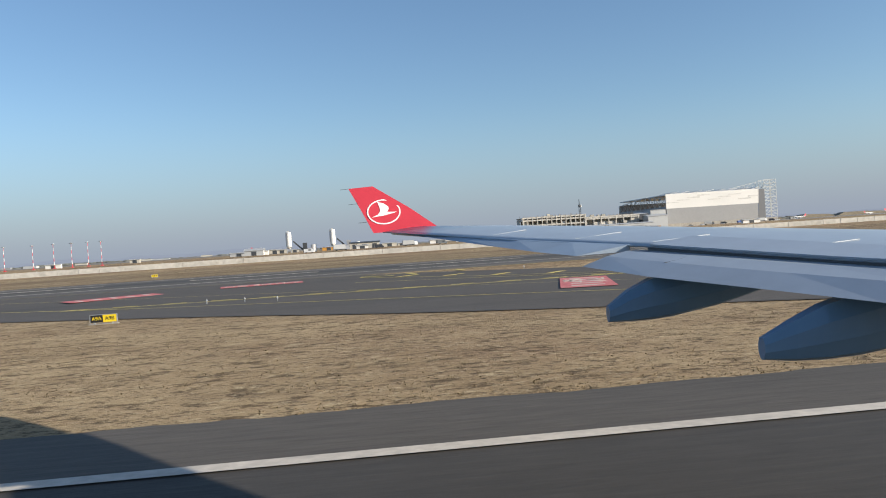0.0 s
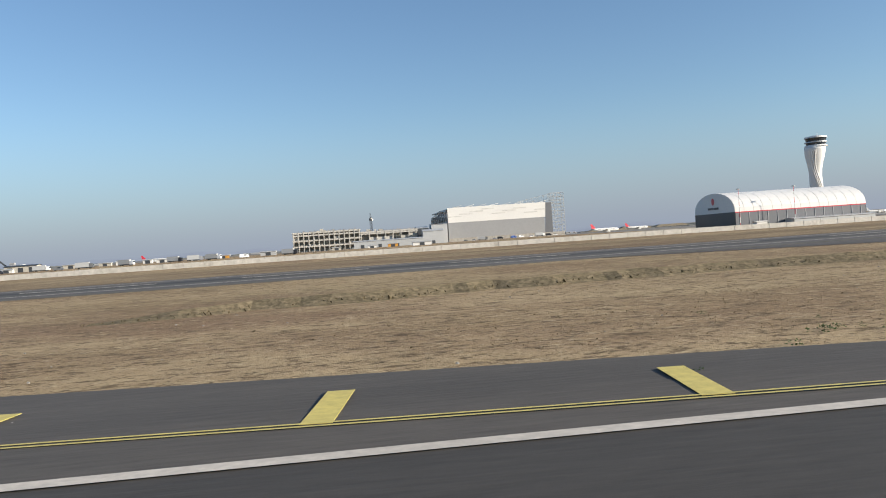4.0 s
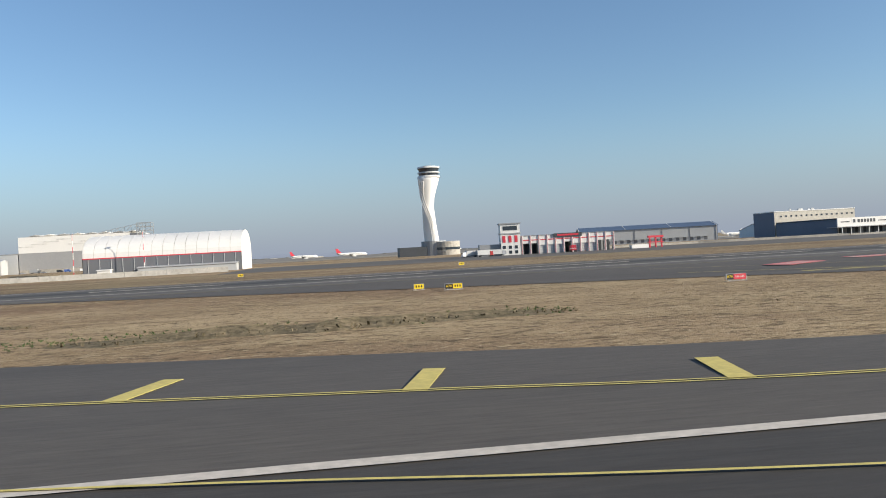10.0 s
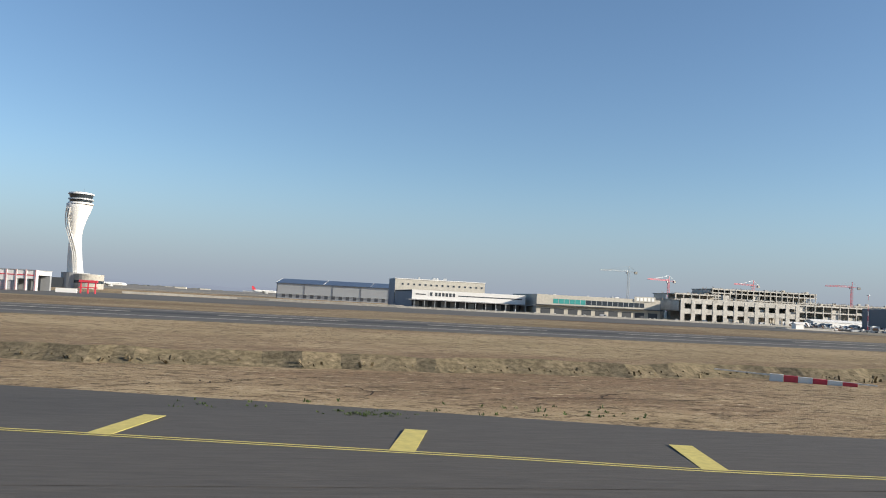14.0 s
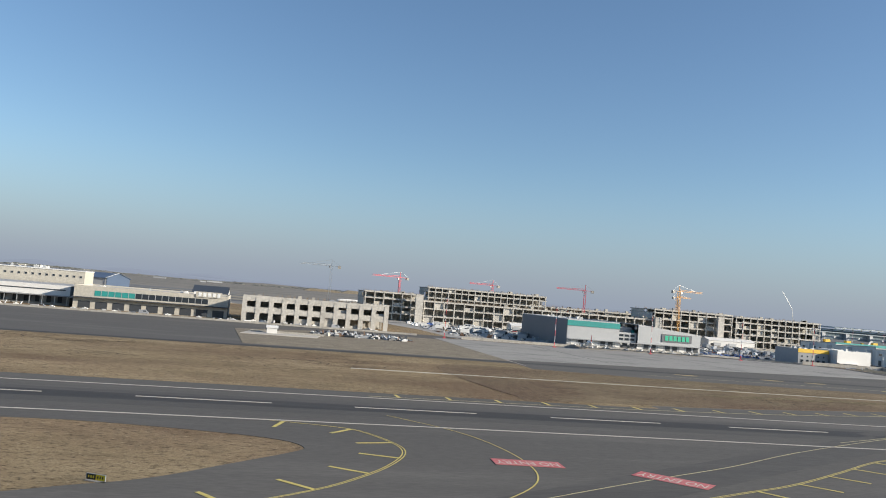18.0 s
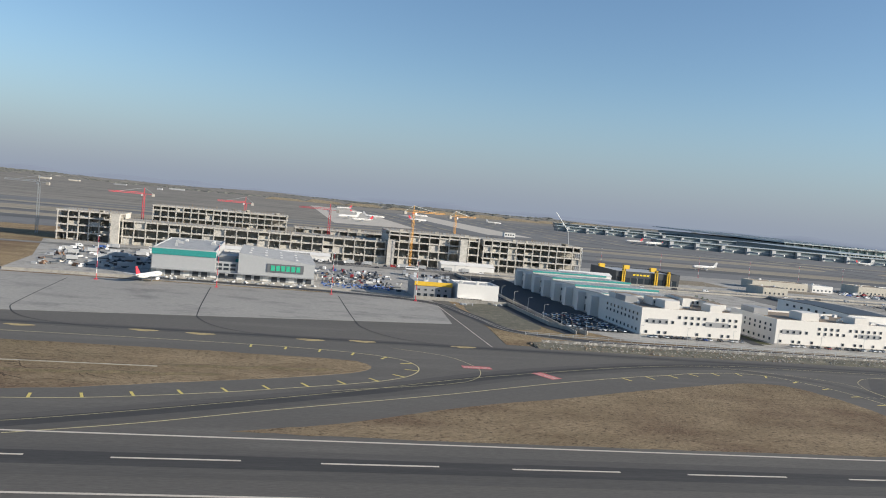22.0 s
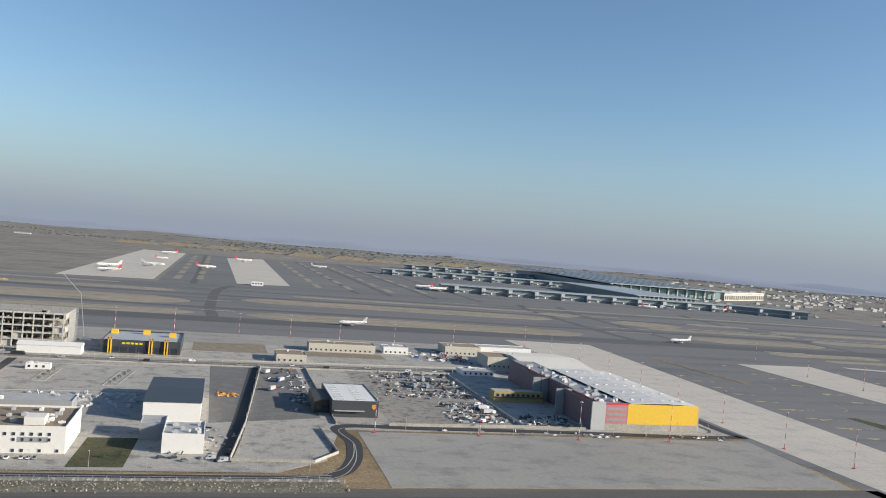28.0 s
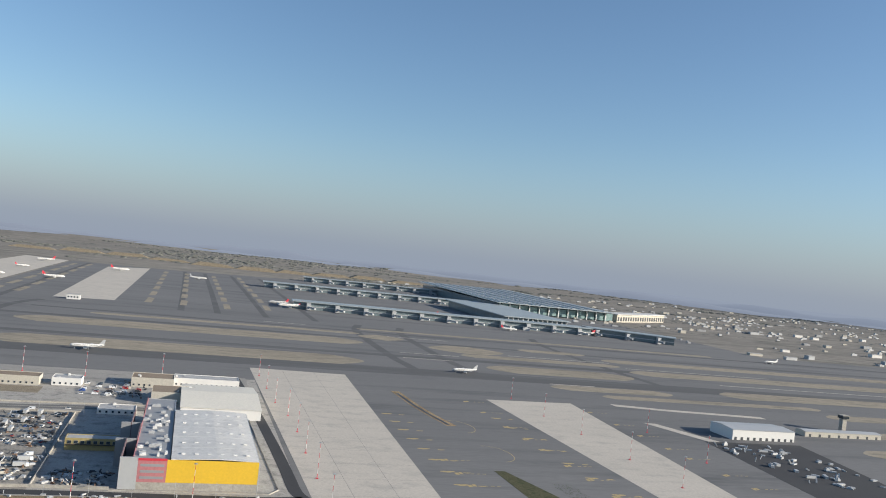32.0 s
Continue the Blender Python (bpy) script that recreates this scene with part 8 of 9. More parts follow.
def drop(kind, x, y, turn, z=0.1):
    p = PROTO[kind]
    if not place[kind]:
        p.matrix_basis = pose(x * S, y * S, z * S, 0, 0, turn)
        place[kind] = True
    else:
        put(p, x, y, z, turn)


r = random.Random(17)


def lot(x0, x1, y0, y1, dx, dy, turn, kinds, fill=0.8):
    y = y0
    while y <= y1:
        x = x0
        while x <= x1:
            if r.random() < fill:
                drop(r.choice(kinds), x + r.uniform(-0.3, 0.3), y + r.uniform(-0.4, 0.4), turn + r.uniform(-4, 4) + (180 if r.random() < 0.5 else 0))
            x += dx
        y += dy


lot(1612, 1642, 414, 470, 2.9, 8.5, 90, ["car"], 0.75)                   # car park beside the white office
lot(1488, 1535, 566, 650, 3.4, 12, 80, ["car", "car", "van"], 0.55)          # behind the cargo terminal
lot(1556, 1588, 545, 660, 4.4, 12, 80, ["van", "truck", "van", "car"], 0.75)   # white vans behind the wall
lot(1650, 1706, 401, 401, 3.2, 9, 90, ["car"], 0.75)
lot(1730, 1800, 397, 397, 3.2, 9, 90, ["car"], 0.6)
lot(2030, 2072, 590, 685, 3.6, 15, 85, ["car", "car", "car", "van", "truck"], 0.5)   # storage yard
lot(2036, 2070, 500, 560, 7.0, 14, 10, ["truck", "car", "cart", "van"], 0.4)
lot(1300, 1372, 560, 700, 9, 22, 10, ["van", "car", "truck"], 0.45)
lot(1380, 1640, 716, 716, 8, 9, 0, ["car", "van", "truck"], 0.6)
lot(1914, 1932, 540, 680, 8, 12, 60, ["car", "van", "car", "truck"], 0.35)
lot(2070, 2120, 770, 830, 12, 7, 0, ["car", "van"], 0.6)
lot(1836, 1872, 565, 600, 9, 12, 0, ["car", "van"], 0.5)
lot(1848, 1880, 396, 404, 6, 5, 20, ["car", "van"], 0.5)
for i in range(22):
    x = 1320 + i * 36 + r.uniform(-8, 8)
    drop(r.choice(["car", "car", "van", "bus", "truck"]), x, (700 + (4 if i % 2 else -4)), 0 if i % 2 else 180)
for i in range(16):       # tractors and dollies along the cargo docks
    drop("cart", 1380 + i * 6 + r.uniform(-1, 1), 521 + r.uniform(-2, 3), r.uniform(0, 360))
for i in range(15):
    drop(r.choice(["cart", "van", "cart"]), 985 + i * 17 + r.uniform(-3, 3), 532 + r.uniform(-6, 4), r.uniform(-20, 20))
for i in range(14):
    drop("cart", 1200 + r.uniform(0, 45), 440 + r.uniform(0, 18), r.uniform(0, 360))
for x, y in ((2120, 463), (2126, 464), (2196, 466), (2210, 461), (2016, 472), (1650, 367), (1780, 369), (1880, 367)):
    drop("cart" if y > 400 else "car", x, y, 0)
for i in range(14):
    drop(r.choice(["truck", "car", "van"]), 330 + i * 9 + r.uniform(-2, 2), 780 + r.uniform(-18, 8), r.uniform(-20, 20), GZ(340, 790))
for i in range(12):
    drop(r.choice(["truck", "van"]), -20 + i * 18 + r.uniform(-6, 6), 470 + r.uniform(0, 60), r.uniform(-20, 20), GZ(0, 500))


def fire_truck(x, y, turn):
    t = thing("fire_truck", "red airport fire engine parked before the gates", "fire engine", x, y, 0, turn, "fire engines")
    part("body", MB().box(-5, 2.6, -1.4, 1.4, 1.0, 3.4).box(-4.6, 1.5, -1.2, 1.2, 3.4, 3.9), M_RED, t)
    part("cab", MB().loft([[(xx, -1.4, 0.9), (xx, 1.4, 0.9), (xx, 1.3, z), (xx, -1.3, z)] for xx, z in ((2.65, 3.4), (4.4, 3.3), (5.2, 2.2))]), M_RED, t)
    part("windscreen", MB().box(4.0, 5.0, -1.2, 1.2, 2.25, 3.0), M_GLASS, t)
    part("stripe", MB().box(-5.02, 2.62, -1.43, 1.43, 1.9, 2.2), M_WALLW, t)
    for sx in (-3.6, -2.0, 3.2):
        for sy in (-1.25, 1.25):
            part("wheel", MB().loft([[(sx + 0.65 * math.cos(a), sy + yy, 0.65 + 0.65 * math.sin(a)) for a in [k * math.pi / 6 for k in range(12)]] for yy in (-0.2, 0.2)]), M_TYRE, t)
    return t


f0 = fire_truck(739, 443, 80)
drop("truck", 690, 446, 10)
drop("truck", 682, 448, 190)
drop("truck", 697, 447, 5)
t = thing("red_portal", "red and white steel practice portal beside the fire station", "steel frame", 790, 450, 0)
for sx in (-3.5, 0, 3.5):
    part("post", MB().box(sx - 0.3, sx + 0.3, -0.6, 0.6, 0, 6.5), M_RED, t)
part("beam", MB().box(-4.5, 4.5, -1, 1, 5.6, 6.8).box(-4.5, 4.5, -0.8, 0.8, 2.8, 3.3), M_RED, t)
part("base", MB().box(-15, -5, -2, 2, 0, 2.2), M_WALLW, t)


# ---- aircraft standing about ----
def airliner(label, x, y, turn, tail, tail_label):
    t = thing("airliner", label, "aircraft", x, y, 0.1, turn, "parked aircraft")
    rings = []
    for x, rr, z in ((19, 0.15, 4.2), (18.2, 1.0, 4.3), (16, 1.75, 4.5), (12, 2.0, 4.6), (-8, 2.0, 4.6), (-14, 1.5, 5.1), (-18.5, 0.5, 5.8)):
        rings.append([(x, rr * math.cos(a), z + rr * math.sin(a)) for a in [k * math.pi / 7 for k in range(14)]])
    part("fuselage", MB().loft(rings), M_WALLW, t, smooth=True)
    for s in (-1, 1):
        part("wing", MB().loft([[(3.5, s * 1.5, 3.9), (-3.5, s * 1.5, 3.7), (-3.5, s * 1.5, 3.4), (3.5, s * 1.5, 3.3)], [(-4.2, s * 17, 5.1), (-5.7, s * 17, 5.1), (-5.7, s * 17, 4.95), (-4.2, s * 17, 4.95)]]), M_SILV, t)
        part("engine", MB().loft([[(x, s * 5.7 + q * math.cos(a), 2.3 + q * math.sin(a)) for a in [k * math.pi / 5 for k in range(10)]] for x, q in ((4.2, 1.0), (2, 1.15), (-0.5, 0.6))]), M_WALLW, t)
        part("tailplane", MB().loft([[(-14.6, s * 0.8, 5.8), (-17.6, s * 0.8, 5.8), (-17.6, s * 0.8, 5.6), (-14.6, s * 0.8, 5.6)], [(-17.6, s * 6, 6.4), (-19, s * 6, 6.4), (-19, s * 6, 6.3), (-17.6, s * 6, 6.3)]]), M_SILV, t)
        part("main_gear", MB().bar((-1.5, s * 3.6, 0.2), (-1.5, s * 3.3, 3.5), 0.4), M_STEEL, t)
    part("fin", MB().loft([[(-12, -0.2, 6.2), (-18, -0.2, 6.2), (-18, 0.2, 6.2), (-12, 0.2, 6.2)], [(-17, -0.1, 12), (-19.6, -0.1, 12), (-19.6, 0.1, 12), (-17, 0.1, 12)]]), tail, t, tail_label)
    part("nose_gear", MB().bar((13.5, 0, 0.2), (13.5, 0, 3), 0.35), M_STEEL, t)
    for s in (-2.03, 2.0):
        part("window_line", MB().box(-11, 14, s, s + 0.03, 5.0, 5.3), M_GLASS, t)
    return t


AP = airliner("white airliner with a red tail standing on the apron", 1700, 2560, 12, M_RED, "red fin")
AP_PALE = airliner("white airliner with a pale tail taxiing", 2540, 1060, 185, M_SILV, "pale grey-green fin")
put(AP_PALE, 2044, 1048, 0.1, 185, 1.05)
put(AP_PALE, 3428, 1517, 0.1, 185, 1)
put(AP_PALE, 2186, 2715, 0.1, 0, 1.4)
put(AP_PALE, 1707, 2150, 0.1, 0, 1.5)
put(AP_PALE, 1626, 1977, 0.1, 200, 1.5)
for x, y, tr, k in [(2390, 1912, 190, 1.6), (2370, 1990, 185, 1.3), (3138, 1860, 185, 1.3), (1834, 2208, 10, 1.4), (1944, 2797, 10, 1.5), (1697, 2976, 190, 1.5), (1644, 1831, 190, 1.3),
                    (2540, 1975, 195, 1.4), (2760, 2010, 190, 1.3), (560, 1500, 10, 1.3), (860, 1750, 5, 1.4), (2900, 1800, 0, 1.1), (3180, 1880, 20, 1.2), (640, 1300, 8, 1.3), (1330, 1380, 185, 1.2), (1380, 505 - 8, 70, 0.8), (-200, 1900, 0, 1.5)]:
    put(AP, x, y, 0.1, tr, k)


# ---- tower cranes ----
def crane(x, y, h, jib, turn, colour, name_label):
    t = thing("tower_crane", name_label, "tower crane", x, y, 0, turn, "tower cranes")
    m = MB()
    for sx in (-0.9, 0.9):
        for sy in (-0.9, 0.9):
            m.bar((sx, sy, 0), (sx, sy, h), 0.25)
    for k in range(int(h / 2)):
        s = 1 if k % 2 else -1
        m.bar((-0.9 * s, -0.9, k * 2), (0.9 * s, -0.9, k * 2 + 2), 0.16).bar((0.9, -0.9 * s, k * 2), (0.9, 0.9 * s, k * 2 + 2), 0.16)
    part("mast", m, colour, t)
    j = MB().bar((-jib * 0.3, 0, h), (jib, 0, h), 0.35).bar((-jib * 0.3, 0.9, h), (jib, 0.9, h), 0.35).bar((0, 0.45, h + 1.6), (jib, 0.45, h + 1.0), 0.3)
    for k in range(int(jib / 2.5)):
        j.bar((k * 2.5, 0, h), (k * 2.5 + 1.25, 0.45, h + 1.3), 0.15).bar((k * 2.5 + 1.25, 0.45, h + 1.3), (k * 2.5 + 2.5, 0.9, h), 0.15)
    part("jib", j, colour, t)
    part("apex", MB().bar((0, 0.45, h), (0, 0.45, h + 6), 0.5), colour, t)
    part("tie_bar", MB().bar((0, 0.45, h + 6), (jib * 0.7, 0.45, h + 1.2), 0.18).bar((0, 0.45, h + 6), (-jib * 0.28, 0.45, h + 0.3), 0.18), M_STEEL, t)
    part("counterweight", MB().box(-jib * 0.3, -jib * 0.3 + 3, -0.6, 1.5, h - 2.2, h + 0.4), M_CONC, t)
    part("cab", MB().box(0.9, 2.6, -1.2, 0.4, h - 2.2, h - 0.2), M_WALLW, t)


shed('white_service_hall', 'white service hall with a row of tall doors', 2725, 2805, 705, 745, 11, 1.5, M_WALLW, M_SILV, 10, 'hall', 0.2)
shed('grey_service_shed', 'long low grey service shed', 2850, 2960, 740, 756, 6, 1, M_BEIGE, M_SILV, 8, 'shed', 0.2)
t = thing('small_tower', 'small square concrete lookout tower', 'tower', 2937, 777, 0)
part('shaft', MB().box(-3, 3, -3, 3, 0, 17), M_CONC, t)
part('cab', MB().box(-4.5, 4.5, -4.5, 4.5, 17, 20.5), M_GLASS, t)
part('cap', MB().box(-5, 5, -5, 5, 20.5, 21.3), M_CONC, t)
setting('coach_park', MB().poly([(2655, 500), (2760, 500), (2800, 690), (2680, 690)], -0.2, 0.12), M_ROAD, 'dark asphalt coach park')
setting('pale_strip', MB().poly([(2672, 878), (2737, 862), (2871, 846), (2871, 834), (2737, 850), (2672, 864)], -0.2, 0.2), M_APRON, 'pale concrete strip beside the coach park')
setting('pale_strip_2', MB().poly([(2655, 770), (2670, 768), (2700, 690), (2684, 690)], -0.2, 0.2), M_APRON)
clutter("parked_coaches", "small coaches and vans in rows on the coach park", [(2680, 2770, 520, 680, 60, 4.0)], M_SILV, 68)
crane(1573, 735, 50, 34, 20, M_ORANGE, "yellow lattice tower crane")
crane(1502, 800, 44, 30, 170, M_RED, "red lattice tower crane")
crane(1320, 870, 42, 34, 200, M_RED, "red and grey lattice tower crane")
crane(1420, 860, 42, 28, 190, M_RED, "red lattice tower crane")
crane(1640, 860, 47, 30, 30, M_ORANGE, "yellow lattice tower crane")
crane(1240, 800, 46, 30, 175, M_STEEL, "grey lattice tower crane")
crane(246, 870, 34, 4, 60, M_DARK, "dark mobile crane jib")
t = thing("concrete_pump", "slender bent concrete pump boom", "pump boom", 1752, 800, 0)
part("boom", MB().bar((0, 0, 0), (-6, 0, 44), 0.5).bar((-6, 0, 44), (-22, -4, 62), 0.4), M_STEEL, t)
part("truck_base", MB().box(-4, 6, -1.4, 1.4, 0.2, 3), M_WALLW, t)


M_BLUEP = mat("blue_dolly_paint", (0.06, 0.12, 0.33), (0.09, 0.15, 0.3), 0.6, 0.3, 2, fw=0.2)
M_RUST = mat("rusty_steel", (0.22, 0.13, 0.08), (0.16, 0.1, 0.07), 0.9, 0.3, 2, fw=0.4)
YARDS = [(2000, 2072, 575, 688, 90, 2.0), (2030, 2074, 495, 560, 60, 2.2), (2082, 2118, 492, 520, 40, 2.2), (1925, 1945, 520, 690, 30, 2.0), (1300, 1375, 545, 690, 50, 2.4), (1480, 1540, 530, 640, 40, 2.4), (2090, 2125, 760, 850, 24, 2.2), (1200, 1252, 438, 462, 60, 2.4), (1850, 1885, 400, 470, 26, 1.6), (1380, 1500, 716, 722, 50, 2.6)]
clutter("grey_yard_goods", "grey crates and machine parts strewn over the yards", YARDS, M_SILV, 61)
clutter("dark_yard_goods", "dark scrap and tyres strewn over the yards", YARDS, M_DARK, 62)
clutter("pale_yard_goods", "pale bundles and sheets strewn over the yards", [(a, b, c, d, n // 6 + 1, q) for a, b, c, d, n, q in YARDS], M_BEIGE, 63)
clutter("rusty_yard_goods", "rusty brown steel strewn over the yards", [(a, b, c, d, n // 3, q) for a, b, c, d, n, q in YARDS], M_RUST, 64)
clutter("blue_dollies", "blue cargo dollies packed on the yard", [(1484, 1532, 532, 556, 90, 1.5)], M_BLUEP, 67)
clutter("pallet_stacks", "orange-brown pallet stacks beside the grey-roofed hall", [(1872, 1890, 560, 572, 30, 1.6)], M_ORANGE, 65)
clutter("apron_goods", "small dollies and crates along the apron edges", [(2000, 2225, 466, 474, 34, 1.5), (985, 1260, 522, 540, 60, 2.0), (1375, 1480, 516, 526, 60, 1.8), (1560, 1606, 480, 500, 10, 1.5)], M_SILV, 66)


# kerbed islands with small bushes, and low plant, in the yard behind the long office
def bush(x, y, q, seed):
    r = random.Random(seed)
    t = thing("bush", "small round green bush in a kerbed island", "bush", x, y, 0, 0, "bushes of the paved yard")
    part("stem", MB().cyl(0, 0, 0, q * 0.6, 0.08, 0.05, 6), M_BROWN, t)
    vs, fs = [], []
    for i in range(90):
        a, u, w_ = r.uniform(0, 6.28), r.uniform(-0.7, 1), r.uniform(0.6, 1)
        cx, cy, cz = math.cos(a) * math.sqrt(1 - u * u) * q * w_, math.sin(a) * math.sqrt(1 - u * u) * q * w_, q * (1.0 + 0.8 * u * w_)
        d = q * 0.22
        n = len(vs)
        vs += [(cx - d, cy, cz), (cx, cy - d * 0.6, cz + d * r.uniform(-0.6, 0.6)), (cx + d, cy, cz + d * r.uniform(-0.5, 0.5)), (cx, cy + d * 0.6, cz)]
        fs.append((n, n + 1, n + 2, n + 3))
    part("crown", MB().add(vs, fs), M_WEED, t)


for i, (x, y) in enumerate([(1752, 600), (1753, 612), (1754, 624), (1755, 636), (1800, 590), (1802, 602), (1804, 614), (1806, 626), (1808, 640), (1728, 660), (1822, 400), (1829, 402)]):
    bush(x, y, 1.5, i)
for i, pts in enumerate([[(1748, 595), (1750, 645), (1759, 645), (1757, 595), (1748, 595)], [(1796, 585), (1802, 648), (1812, 648), (1805, 585), (1796, 585)], [(1735, 560), (1830, 566)], [(1730, 665), (1826, 672)]]):
    low_wall("yard_kerb", pts, 0.4, "pale kerb in the paved yard")
setting("lawn", MB().poly([(1806, 384), (1832, 384), (1834, 440), (1808, 440)], -0.2, 0.1), M_DITCH, "small green lawn beside the long office")
setting("lawn_2", MB().poly([(1710, 400), (1724, 400), (1724, 460), (1711, 460)], -0.2, 0.1), M_DITCH)
clutter("roof_pipework", "grey pipes and low plant behind the long office", [(1740, 1822, 512, 556, 90, 2.6)], M_SILV, 69)


# street lamps of the cargo roads
def street_lamp(x, y, turn=0):
    t = thing("street_lamp", "grey steel street lamp with a short arm", "street lamp", x, y, 0, turn, "street lamps")
    part("pole", MB().cyl(0, 0, 0, 9, 0.12, 0.07, 6), M_STEEL, t)
    part("arm", MB().bar((0, 0, 9), (1.8, 0, 9.3), 0.1), M_STEEL, t)
    part("lamp_head", MB().box(1.5, 2.3, -0.18, 0.18, 9.2, 9.4), M_SILV, t)
    return t


sl = street_lamp(1610, 392)
for x in range(1635, 1930, 26):
    put(sl, x, 381, 0, -90)
for x in range(1300, 2150, 34):
    put(sl, x, 690, 0, 90)
for y in range(410, 690, 30):
    put(sl, 1603, y, 0, 0)
    put(sl, 1886 + (y - 400) * 0.08, y, 0, 0)
for x in range(1990, 2230, 24):
    put(sl, x, 470, 0, 90)


# woods and ridges along the horizon
def woods(x0, x1, y0, y1, n, seed, big):
    """Low far woods: crowns that run together into belts."""
    r = random.Random(seed)
    vs, fs = [], []
    m = 6
    while len(vs) < n * 24:
        x, y = r.uniform(x0, x1), r.uniform(y0, y1)
        if noise.noise((x * 0.0011, y * 0.0032, seed)) + 0.4 * noise.noise((x * 0.006, y * 0.011, seed)) < 0.16 + 0.12 * r.random():
            continue
        z = GZ(x, y) - 2
        q = r.uniform(0.5, 1) * big
        n0 = len(vs)
        for k, (rr, zz) in enumerate(((1.6, 0), (1.9, 0.3), (1.3, 0.55), (0.5, 0.75))):
            for j in range(m):
                a = j * 2 * math.pi / m + k * 0.4
                e = r.uniform(0.7, 1.25)
                vs.append((x + q * rr * e * math.cos(a), y + q * rr * e * math.sin(a), z + zz * q * r.uniform(0.7, 0.95)))
        for k in range(3):
            fs += [(n0 + k * m + j, n0 + k * m + (j + 1) % m, n0 + (k + 1) * m + (j + 1) % m, n0 + (k + 1) * m + j) for j in range(m)]
        fs.append(tuple(n0 + 3 * m + j for j in range(m)))
    tagged(part("far_woods", MB().add(vs, fs), M_TREE), "dark low woods in belts on the far ridges", "woods", kind="stuff")


def far_town(n, seed, x0, x1, y0, y1):
    """Small far houses and sheds, in uneven rows."""
    r = random.Random(seed)
    for material, share in ((M_SILV, 0.45), (M_BEIGE, 0.3), (M_WALLG, 0.25)):
        mb = MB()
        left = int(n * share)
        while left:
            x, y = r.uniform(x0, x1), r.uniform(y0, y1)
            if noise.noise((x * 0.002, y * 0.0035, seed)) < r.uniform(-0.1, 0.3):
                continue
            a, b, h = r.uniform(3, 11), r.uniform(4, 9), r.uniform(2.5, 7)
            mb.box(x - a, x + a, y, y + b, GZ(x, y) - 1, GZ(x, y) + h).box(x - a * 0.6, x + a * 0.2, y + 1, y + b * 0.7, GZ(x, y) + h, GZ(x, y) + h + 1.2)
            left -= 1
        tagged(part("far_houses", mb, material), "small pale houses and sheds far off", "houses", kind="stuff")


far_town(420, 31, 2950, 6200, 1850, 4300)
woods(-3500, 6200, 4300, 6800, 2600, 5, 12)
woods(-1400, -900, 3400, 3900, 150, 6, 14)
woods(1700, 6200, 3300, 4600, 1300, 7, 9)
woods(2900, 6200, 2100, 3400, 700, 9, 6)
for i in range(10):
    x = 1500 + i * 190
    y = 3900 + 120 * math.sin(i)
    setting("earth_cut", MB().loft([[(x - 110, y + o, -3), (x - 60, y + o, 12 + (i * 5 % 7)), (x + 60, y + o, 10 + (i * 3 % 9)), (x + 110, y + o, -3)] for o in (0, 50)]), M_BANK, "bare orange earth cutting far off")


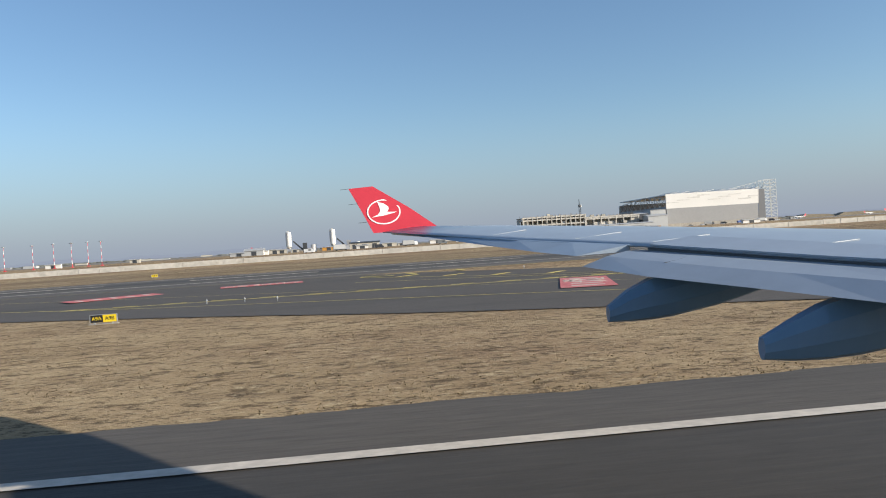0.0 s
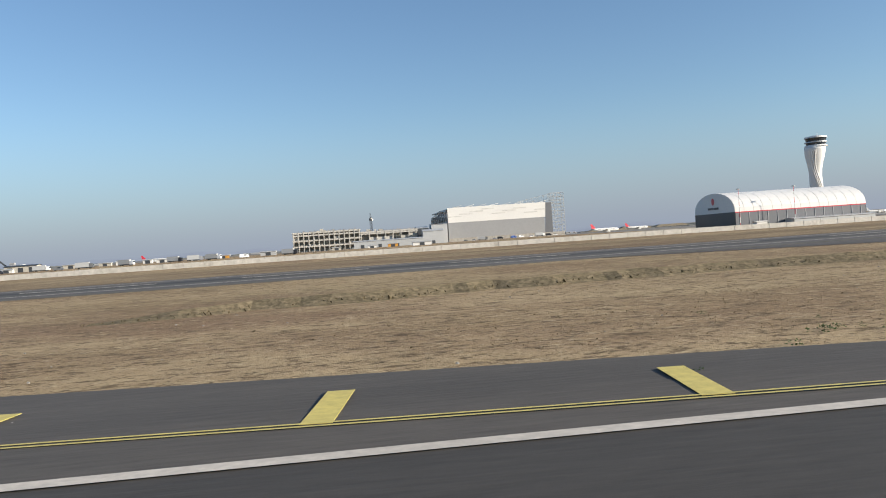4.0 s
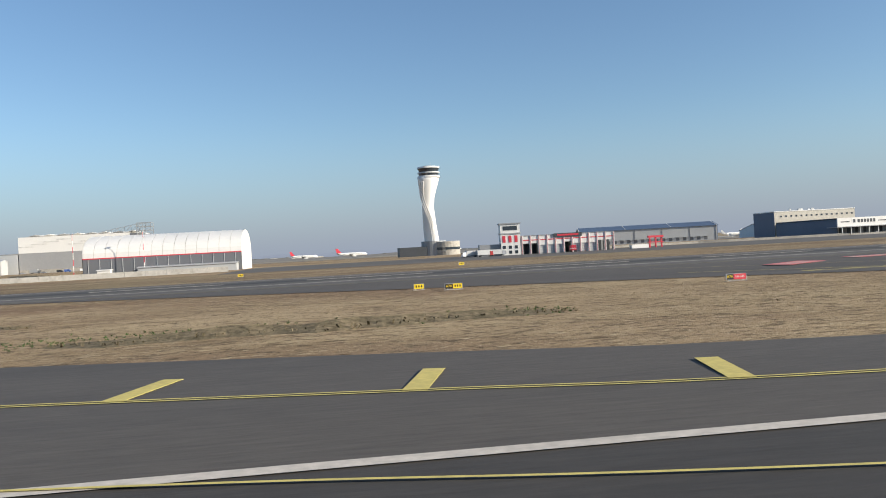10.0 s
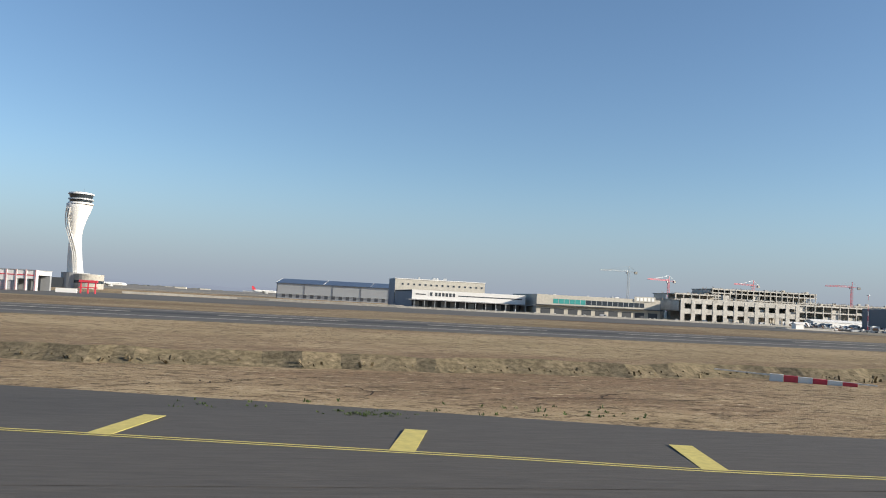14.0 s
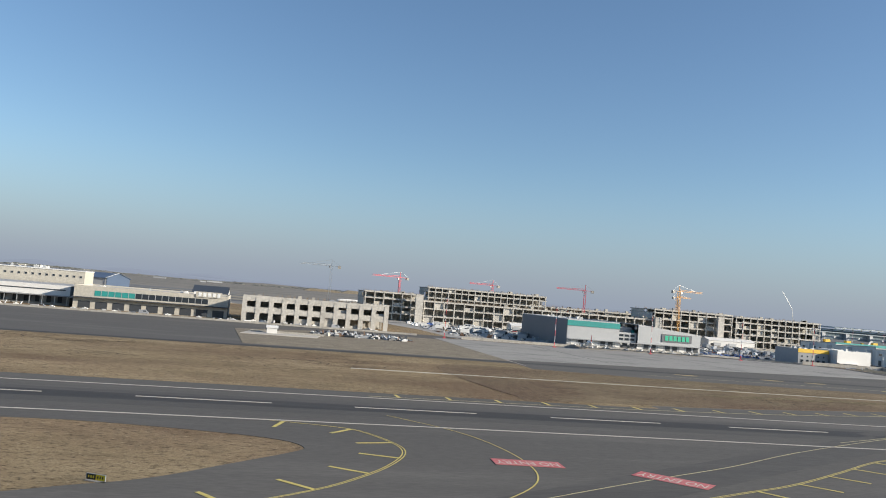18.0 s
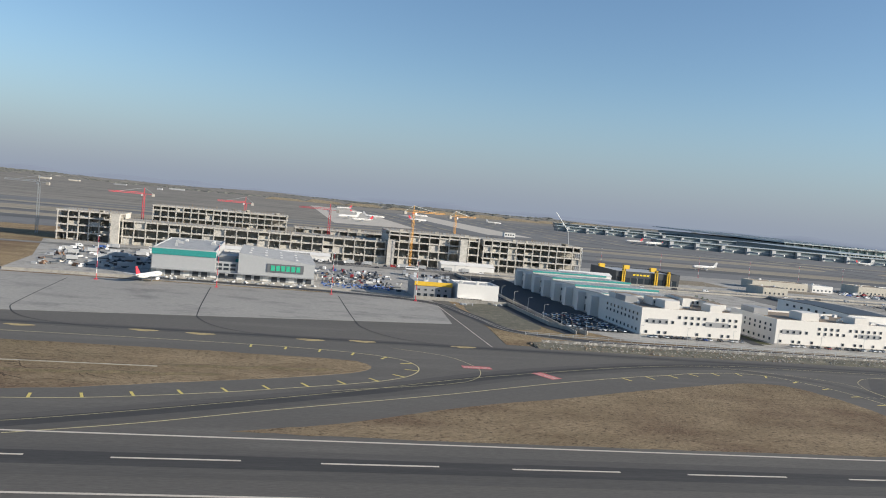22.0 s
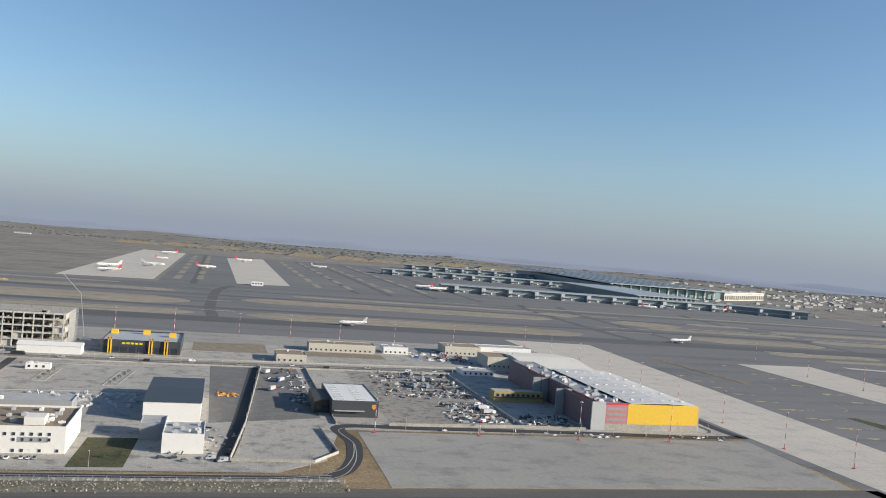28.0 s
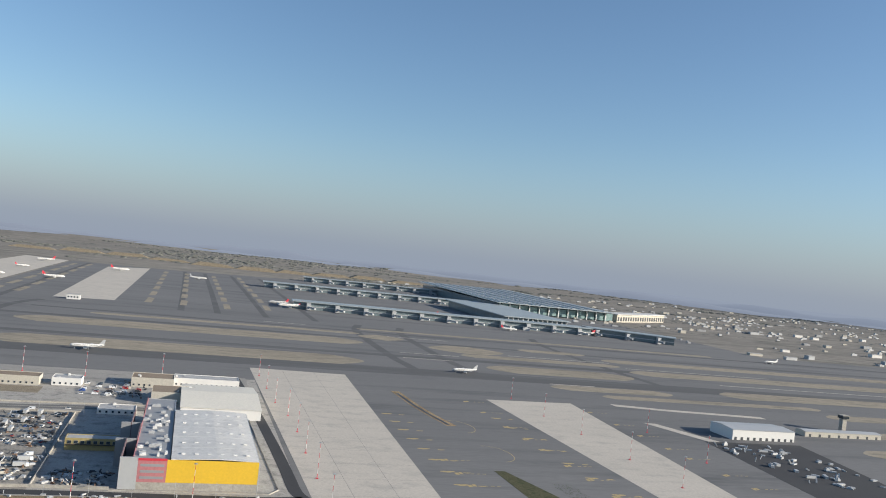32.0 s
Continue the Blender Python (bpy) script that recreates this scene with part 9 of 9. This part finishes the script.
# ---- the aircraft wing beside the camera at the start ----
def wing():
    t = thing("aircraft_wing", "grey swept airliner wing with lowered flaps and red winglet", "aircraft wing", 0, 0, 0)
    # stations: span, trailing x, leading x, height, thickness
    # The two innermost stations are out of view, added to fill the cast shadow.
    st = [(2.6, 10.7, 19.5, 3.75, 0.5), (5.5, 9.66, 16.9, 3.97, 0.4), (8.5, 8.6, 14.6, 4.16, 0.34), (12, 7.4, 12.3, 4.37, 0.32), (15.9, 5.7, 9.9, 4.69, 0.28), (20, 3.9, 7.45, 4.95, 0.36), (24, 2.3, 4.9, 5.25, 0.3), (26.8, 1.0, 2.9, 5.46, 0.22)]
    up, lo = [], []
    for y, xt, xl, z, th in st:
        c = xl - xt
        prof_u = [(xt, 0.0), (xt + 0.12 * c, 0.16), (xt + 0.25 * c, 0.3), (xt + 0.4 * c, 0.43), (xt + 0.55 * c, 0.52), (xt + 0.7 * c, 0.53), (xt + 0.82 * c, 0.48), (xt + 0.9 * c, 0.38), (xt + 0.96 * c, 0.22), (xl, 0.0)]
        prof_l = [(xl, -0.02), (xt + 0.93 * c, -0.5), (xt + 0.6 * c, -0.8), (xt + 0.25 * c, -0.4), (xt, -0.05)]
        up.append([(x, y, z + k * th) for x, k in prof_u] + [(x, y, z + k * th - 0.02) for x, k in prof_u[::-1]])
        lo.append([(x, y, z + k * th) for x, k in prof_l] + [(x, y, z + k * th + 0.02) for x, k in prof_l[::-1]])
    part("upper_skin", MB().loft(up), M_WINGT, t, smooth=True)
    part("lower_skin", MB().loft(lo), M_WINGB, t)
    # spoiler strip above the dark gap of the flap
    part("spoiler", MB().loft([[(xt + 0.03, y, z + 0.01), (xt + 0.9, y, z + 0.13), (xt + 0.9, y, z + 0.16), (xt + 0.02, y, z + 0.045)] for y, xt, z in ((8.5, 8.6, 4.16), (12, 7.4, 4.37), (15.7, 5.79, 4.675))]), M_WINGT, t, "grey spoiler panels along the wing")
    # Solid dark strip: the slot's shade is put into its colour.
    part("flap_gap", MB().loft([[(xt - 0.02, y, z - 0.12), (xt + 0.3, y, z - 0.12), (xt + 0.3, y, z - 0.01), (xt - 0.02, y, z - 0.02)] for y, xt, z in ((8.5, 8.6, 4.16), (12, 7.4, 4.37), (15.7, 5.79, 4.675))]), M_DARK, t, "dark strip standing in for the shaded slot ahead of the flap")
    part("flap", MB().loft([[(xe, y, ze), (xe + 0.45 * (xf - xe), y, ze + 0.66 * (zf - ze)), (xe + 0.8 * (xf - xe), y, ze + 0.97 * (zf - ze)), (xf, y, zf), (xf + 0.1, y, zf - 0.12), (xe + 0.5 * (xf - xe), y, ze + 0.4 * (zf - ze) - 0.1)]
                            for y, xe, ze, xf, zf in ((8.5, 7.4, 3.76, 8.6, 4.07), (10, 6.82, 3.87, 8.1, 4.18), (12, 5.98, 4.03, 7.38, 4.31), (14, 5.1, 4.19, 6.53, 4.47), (16, 4.5, 4.36, 5.66, 4.62))]), M_WINGT, t, "lowered grey flap")
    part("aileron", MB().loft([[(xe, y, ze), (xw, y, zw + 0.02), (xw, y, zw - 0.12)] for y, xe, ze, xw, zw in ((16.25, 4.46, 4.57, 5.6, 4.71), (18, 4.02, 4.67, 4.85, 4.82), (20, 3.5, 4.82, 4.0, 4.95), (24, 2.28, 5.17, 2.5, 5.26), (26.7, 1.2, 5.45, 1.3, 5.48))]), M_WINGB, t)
    for y in (11.2, 13.4, 16.2, 18.4, 21.5):
        k = next(i for i in range(len(st) - 1) if st[i][0] <= y <= st[i + 1][0])
        q = (y - st[k][0]) / (st[k + 1][0] - st[k][0])
        xt, xl, z, th = (m + (n - m) * q for m, n in zip(st[k][1:], st[k + 1][1:]))
        c = xl - xt
        part("panel_seam", MB().bar((xt + 0.12 * c, y, z + 0.16 * th - 0.002), (xt + 0.4 * c, y - 0.1, z + 0.43 * th - 0.002), 0.016, 0.012), M_SIGNW, t)
    for y, xm in ((12.1, 6.78), (14.5, 5.72)):
        zs = lambda x: 4.31 + (y - 12) * 0.08 - 0.17 * (xm + 0.45 - x)
        part("hinge_slot", MB().loft([[(x, y - 0.16, zs(x) - 0.03), (x, y + 0.16, zs(x) - 0.01), (x, y + 0.16, zs(x) + 0.008), (x, y - 0.16, zs(x) - 0.012)] for x in (xm - 0.15, xm + 0.3)]), M_MIDG, t)
    # flap track fairings: x, top, bottom along each
    for y, prof in ((14.2, ((4.41, 3.7, 3.42), (4.8, 3.97, 3.405), (5.2, 4.14, 3.41), (5.6, 4.22, 3.44), (6.44, 4.35, 3.58), (7.31, 4.4, 3.8), (8.2, 4.45, 4.1))),
                    (11.0, ((5.6, 3.4, 3.09), (6.05, 3.61, 3.04), (6.5, 3.8, 3.02), (7.05, 3.95, 3.04), (7.5, 4.05, 3.1), (8.4, 4.1, 3.3), (9.6, 4.1, 3.75)))):
        rings = []
        for k, (x, top, bot) in enumerate(prof):
            hw = (0.1, 0.17, 0.22, 0.25, 0.26, 0.22, 0.12)[k]
            d = top - bot
            rings.append([(x, y - hw * 0.6, top), (x, y + hw * 0.6, top), (x, y + hw, top - d * 0.3), (x, y + hw, top - d * 0.65), (x, y + hw * 0.55, top - d * 0.93), (x, y, bot), (x, y - hw * 0.55, top - d * 0.93), (x, y - hw, top - d * 0.65), (x, y - hw, top - d * 0.3)])
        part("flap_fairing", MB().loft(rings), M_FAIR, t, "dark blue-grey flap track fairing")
    wl = part("winglet", MB().loft([[(0.7, 26.85, 5.45), (2.85, 26.85, 5.5), (2.85, 26.95, 5.5), (0.7, 26.95, 5.45)], [(0.36, 27.2, 6.2), (1.9, 27.2, 6.25), (1.9, 27.3, 6.25), (0.36, 27.3, 6.2)], [(-0.02, 27.55, 6.98), (0.78, 27.55, 7.02), (0.78, 27.62, 7.02), (-0.02, 27.62, 6.98)]]), M_RED, t, "red winglet with a white round emblem")
    cx, cz, rx, rz = 1.085, 6.137, 0.53, 0.4
    yy = lambda z: 27.2 + (z - 6.2) * 0.46 - 0.012
    ring = MB()
    vs = [(cx + (rx + e) * math.cos(k * math.pi / 20), yy(cz + (rz + e) * math.sin(k * math.pi / 20)) + o, cz + (rz + e) * math.sin(k * math.pi / 20)) for k in range(40) for e, o in ((-0.022, -0.008), (0.022, -0.008), (0.022, 0.008), (-0.022, 0.008))]
    n = len(vs)
    ring.add(vs, [(4 * k + j, 4 * k + (j + 1) % 4, (4 * k + 4 + (j + 1) % 4) % n, (4 * k + 4 + j) % n) for k in range(40) for j in range(4)])
    part("emblem_ring", ring, M_SIGNW, wl)
    sw = [(-0.41, -0.17), (-0.2, -0.09), (-0.13, 0.0), (-0.12, 0.13), (-0.19, 0.34), (0.02, 0.28), (0.16, 0.16), (0.17, 0.08), (0.11, -0.01), (0.42, -0.02), (0.32, -0.06), (-0.02, -0.13)]
    part("emblem_swoosh", MB().loft([[(cx + x, yy(cz + z) + o, cz + z) for x, z in sw] for o in (-0.008, 0.008)]), M_SIGNW, wl)
    for x, y, z in ((-0.02, 27.56, 6.98), (0.22, 27.32, 6.46), (0.52, 27.03, 5.83)):
        part("static_wick", MB().bar((x + 0.05, y, z), (x - 0.28, y, z - 0.02), 0.012), M_DARK, wl)
    t.scale = (0.88, 0.88, 0.88)
    t.location = (0, 0, 5.0545 * S * 0.12)


wing()
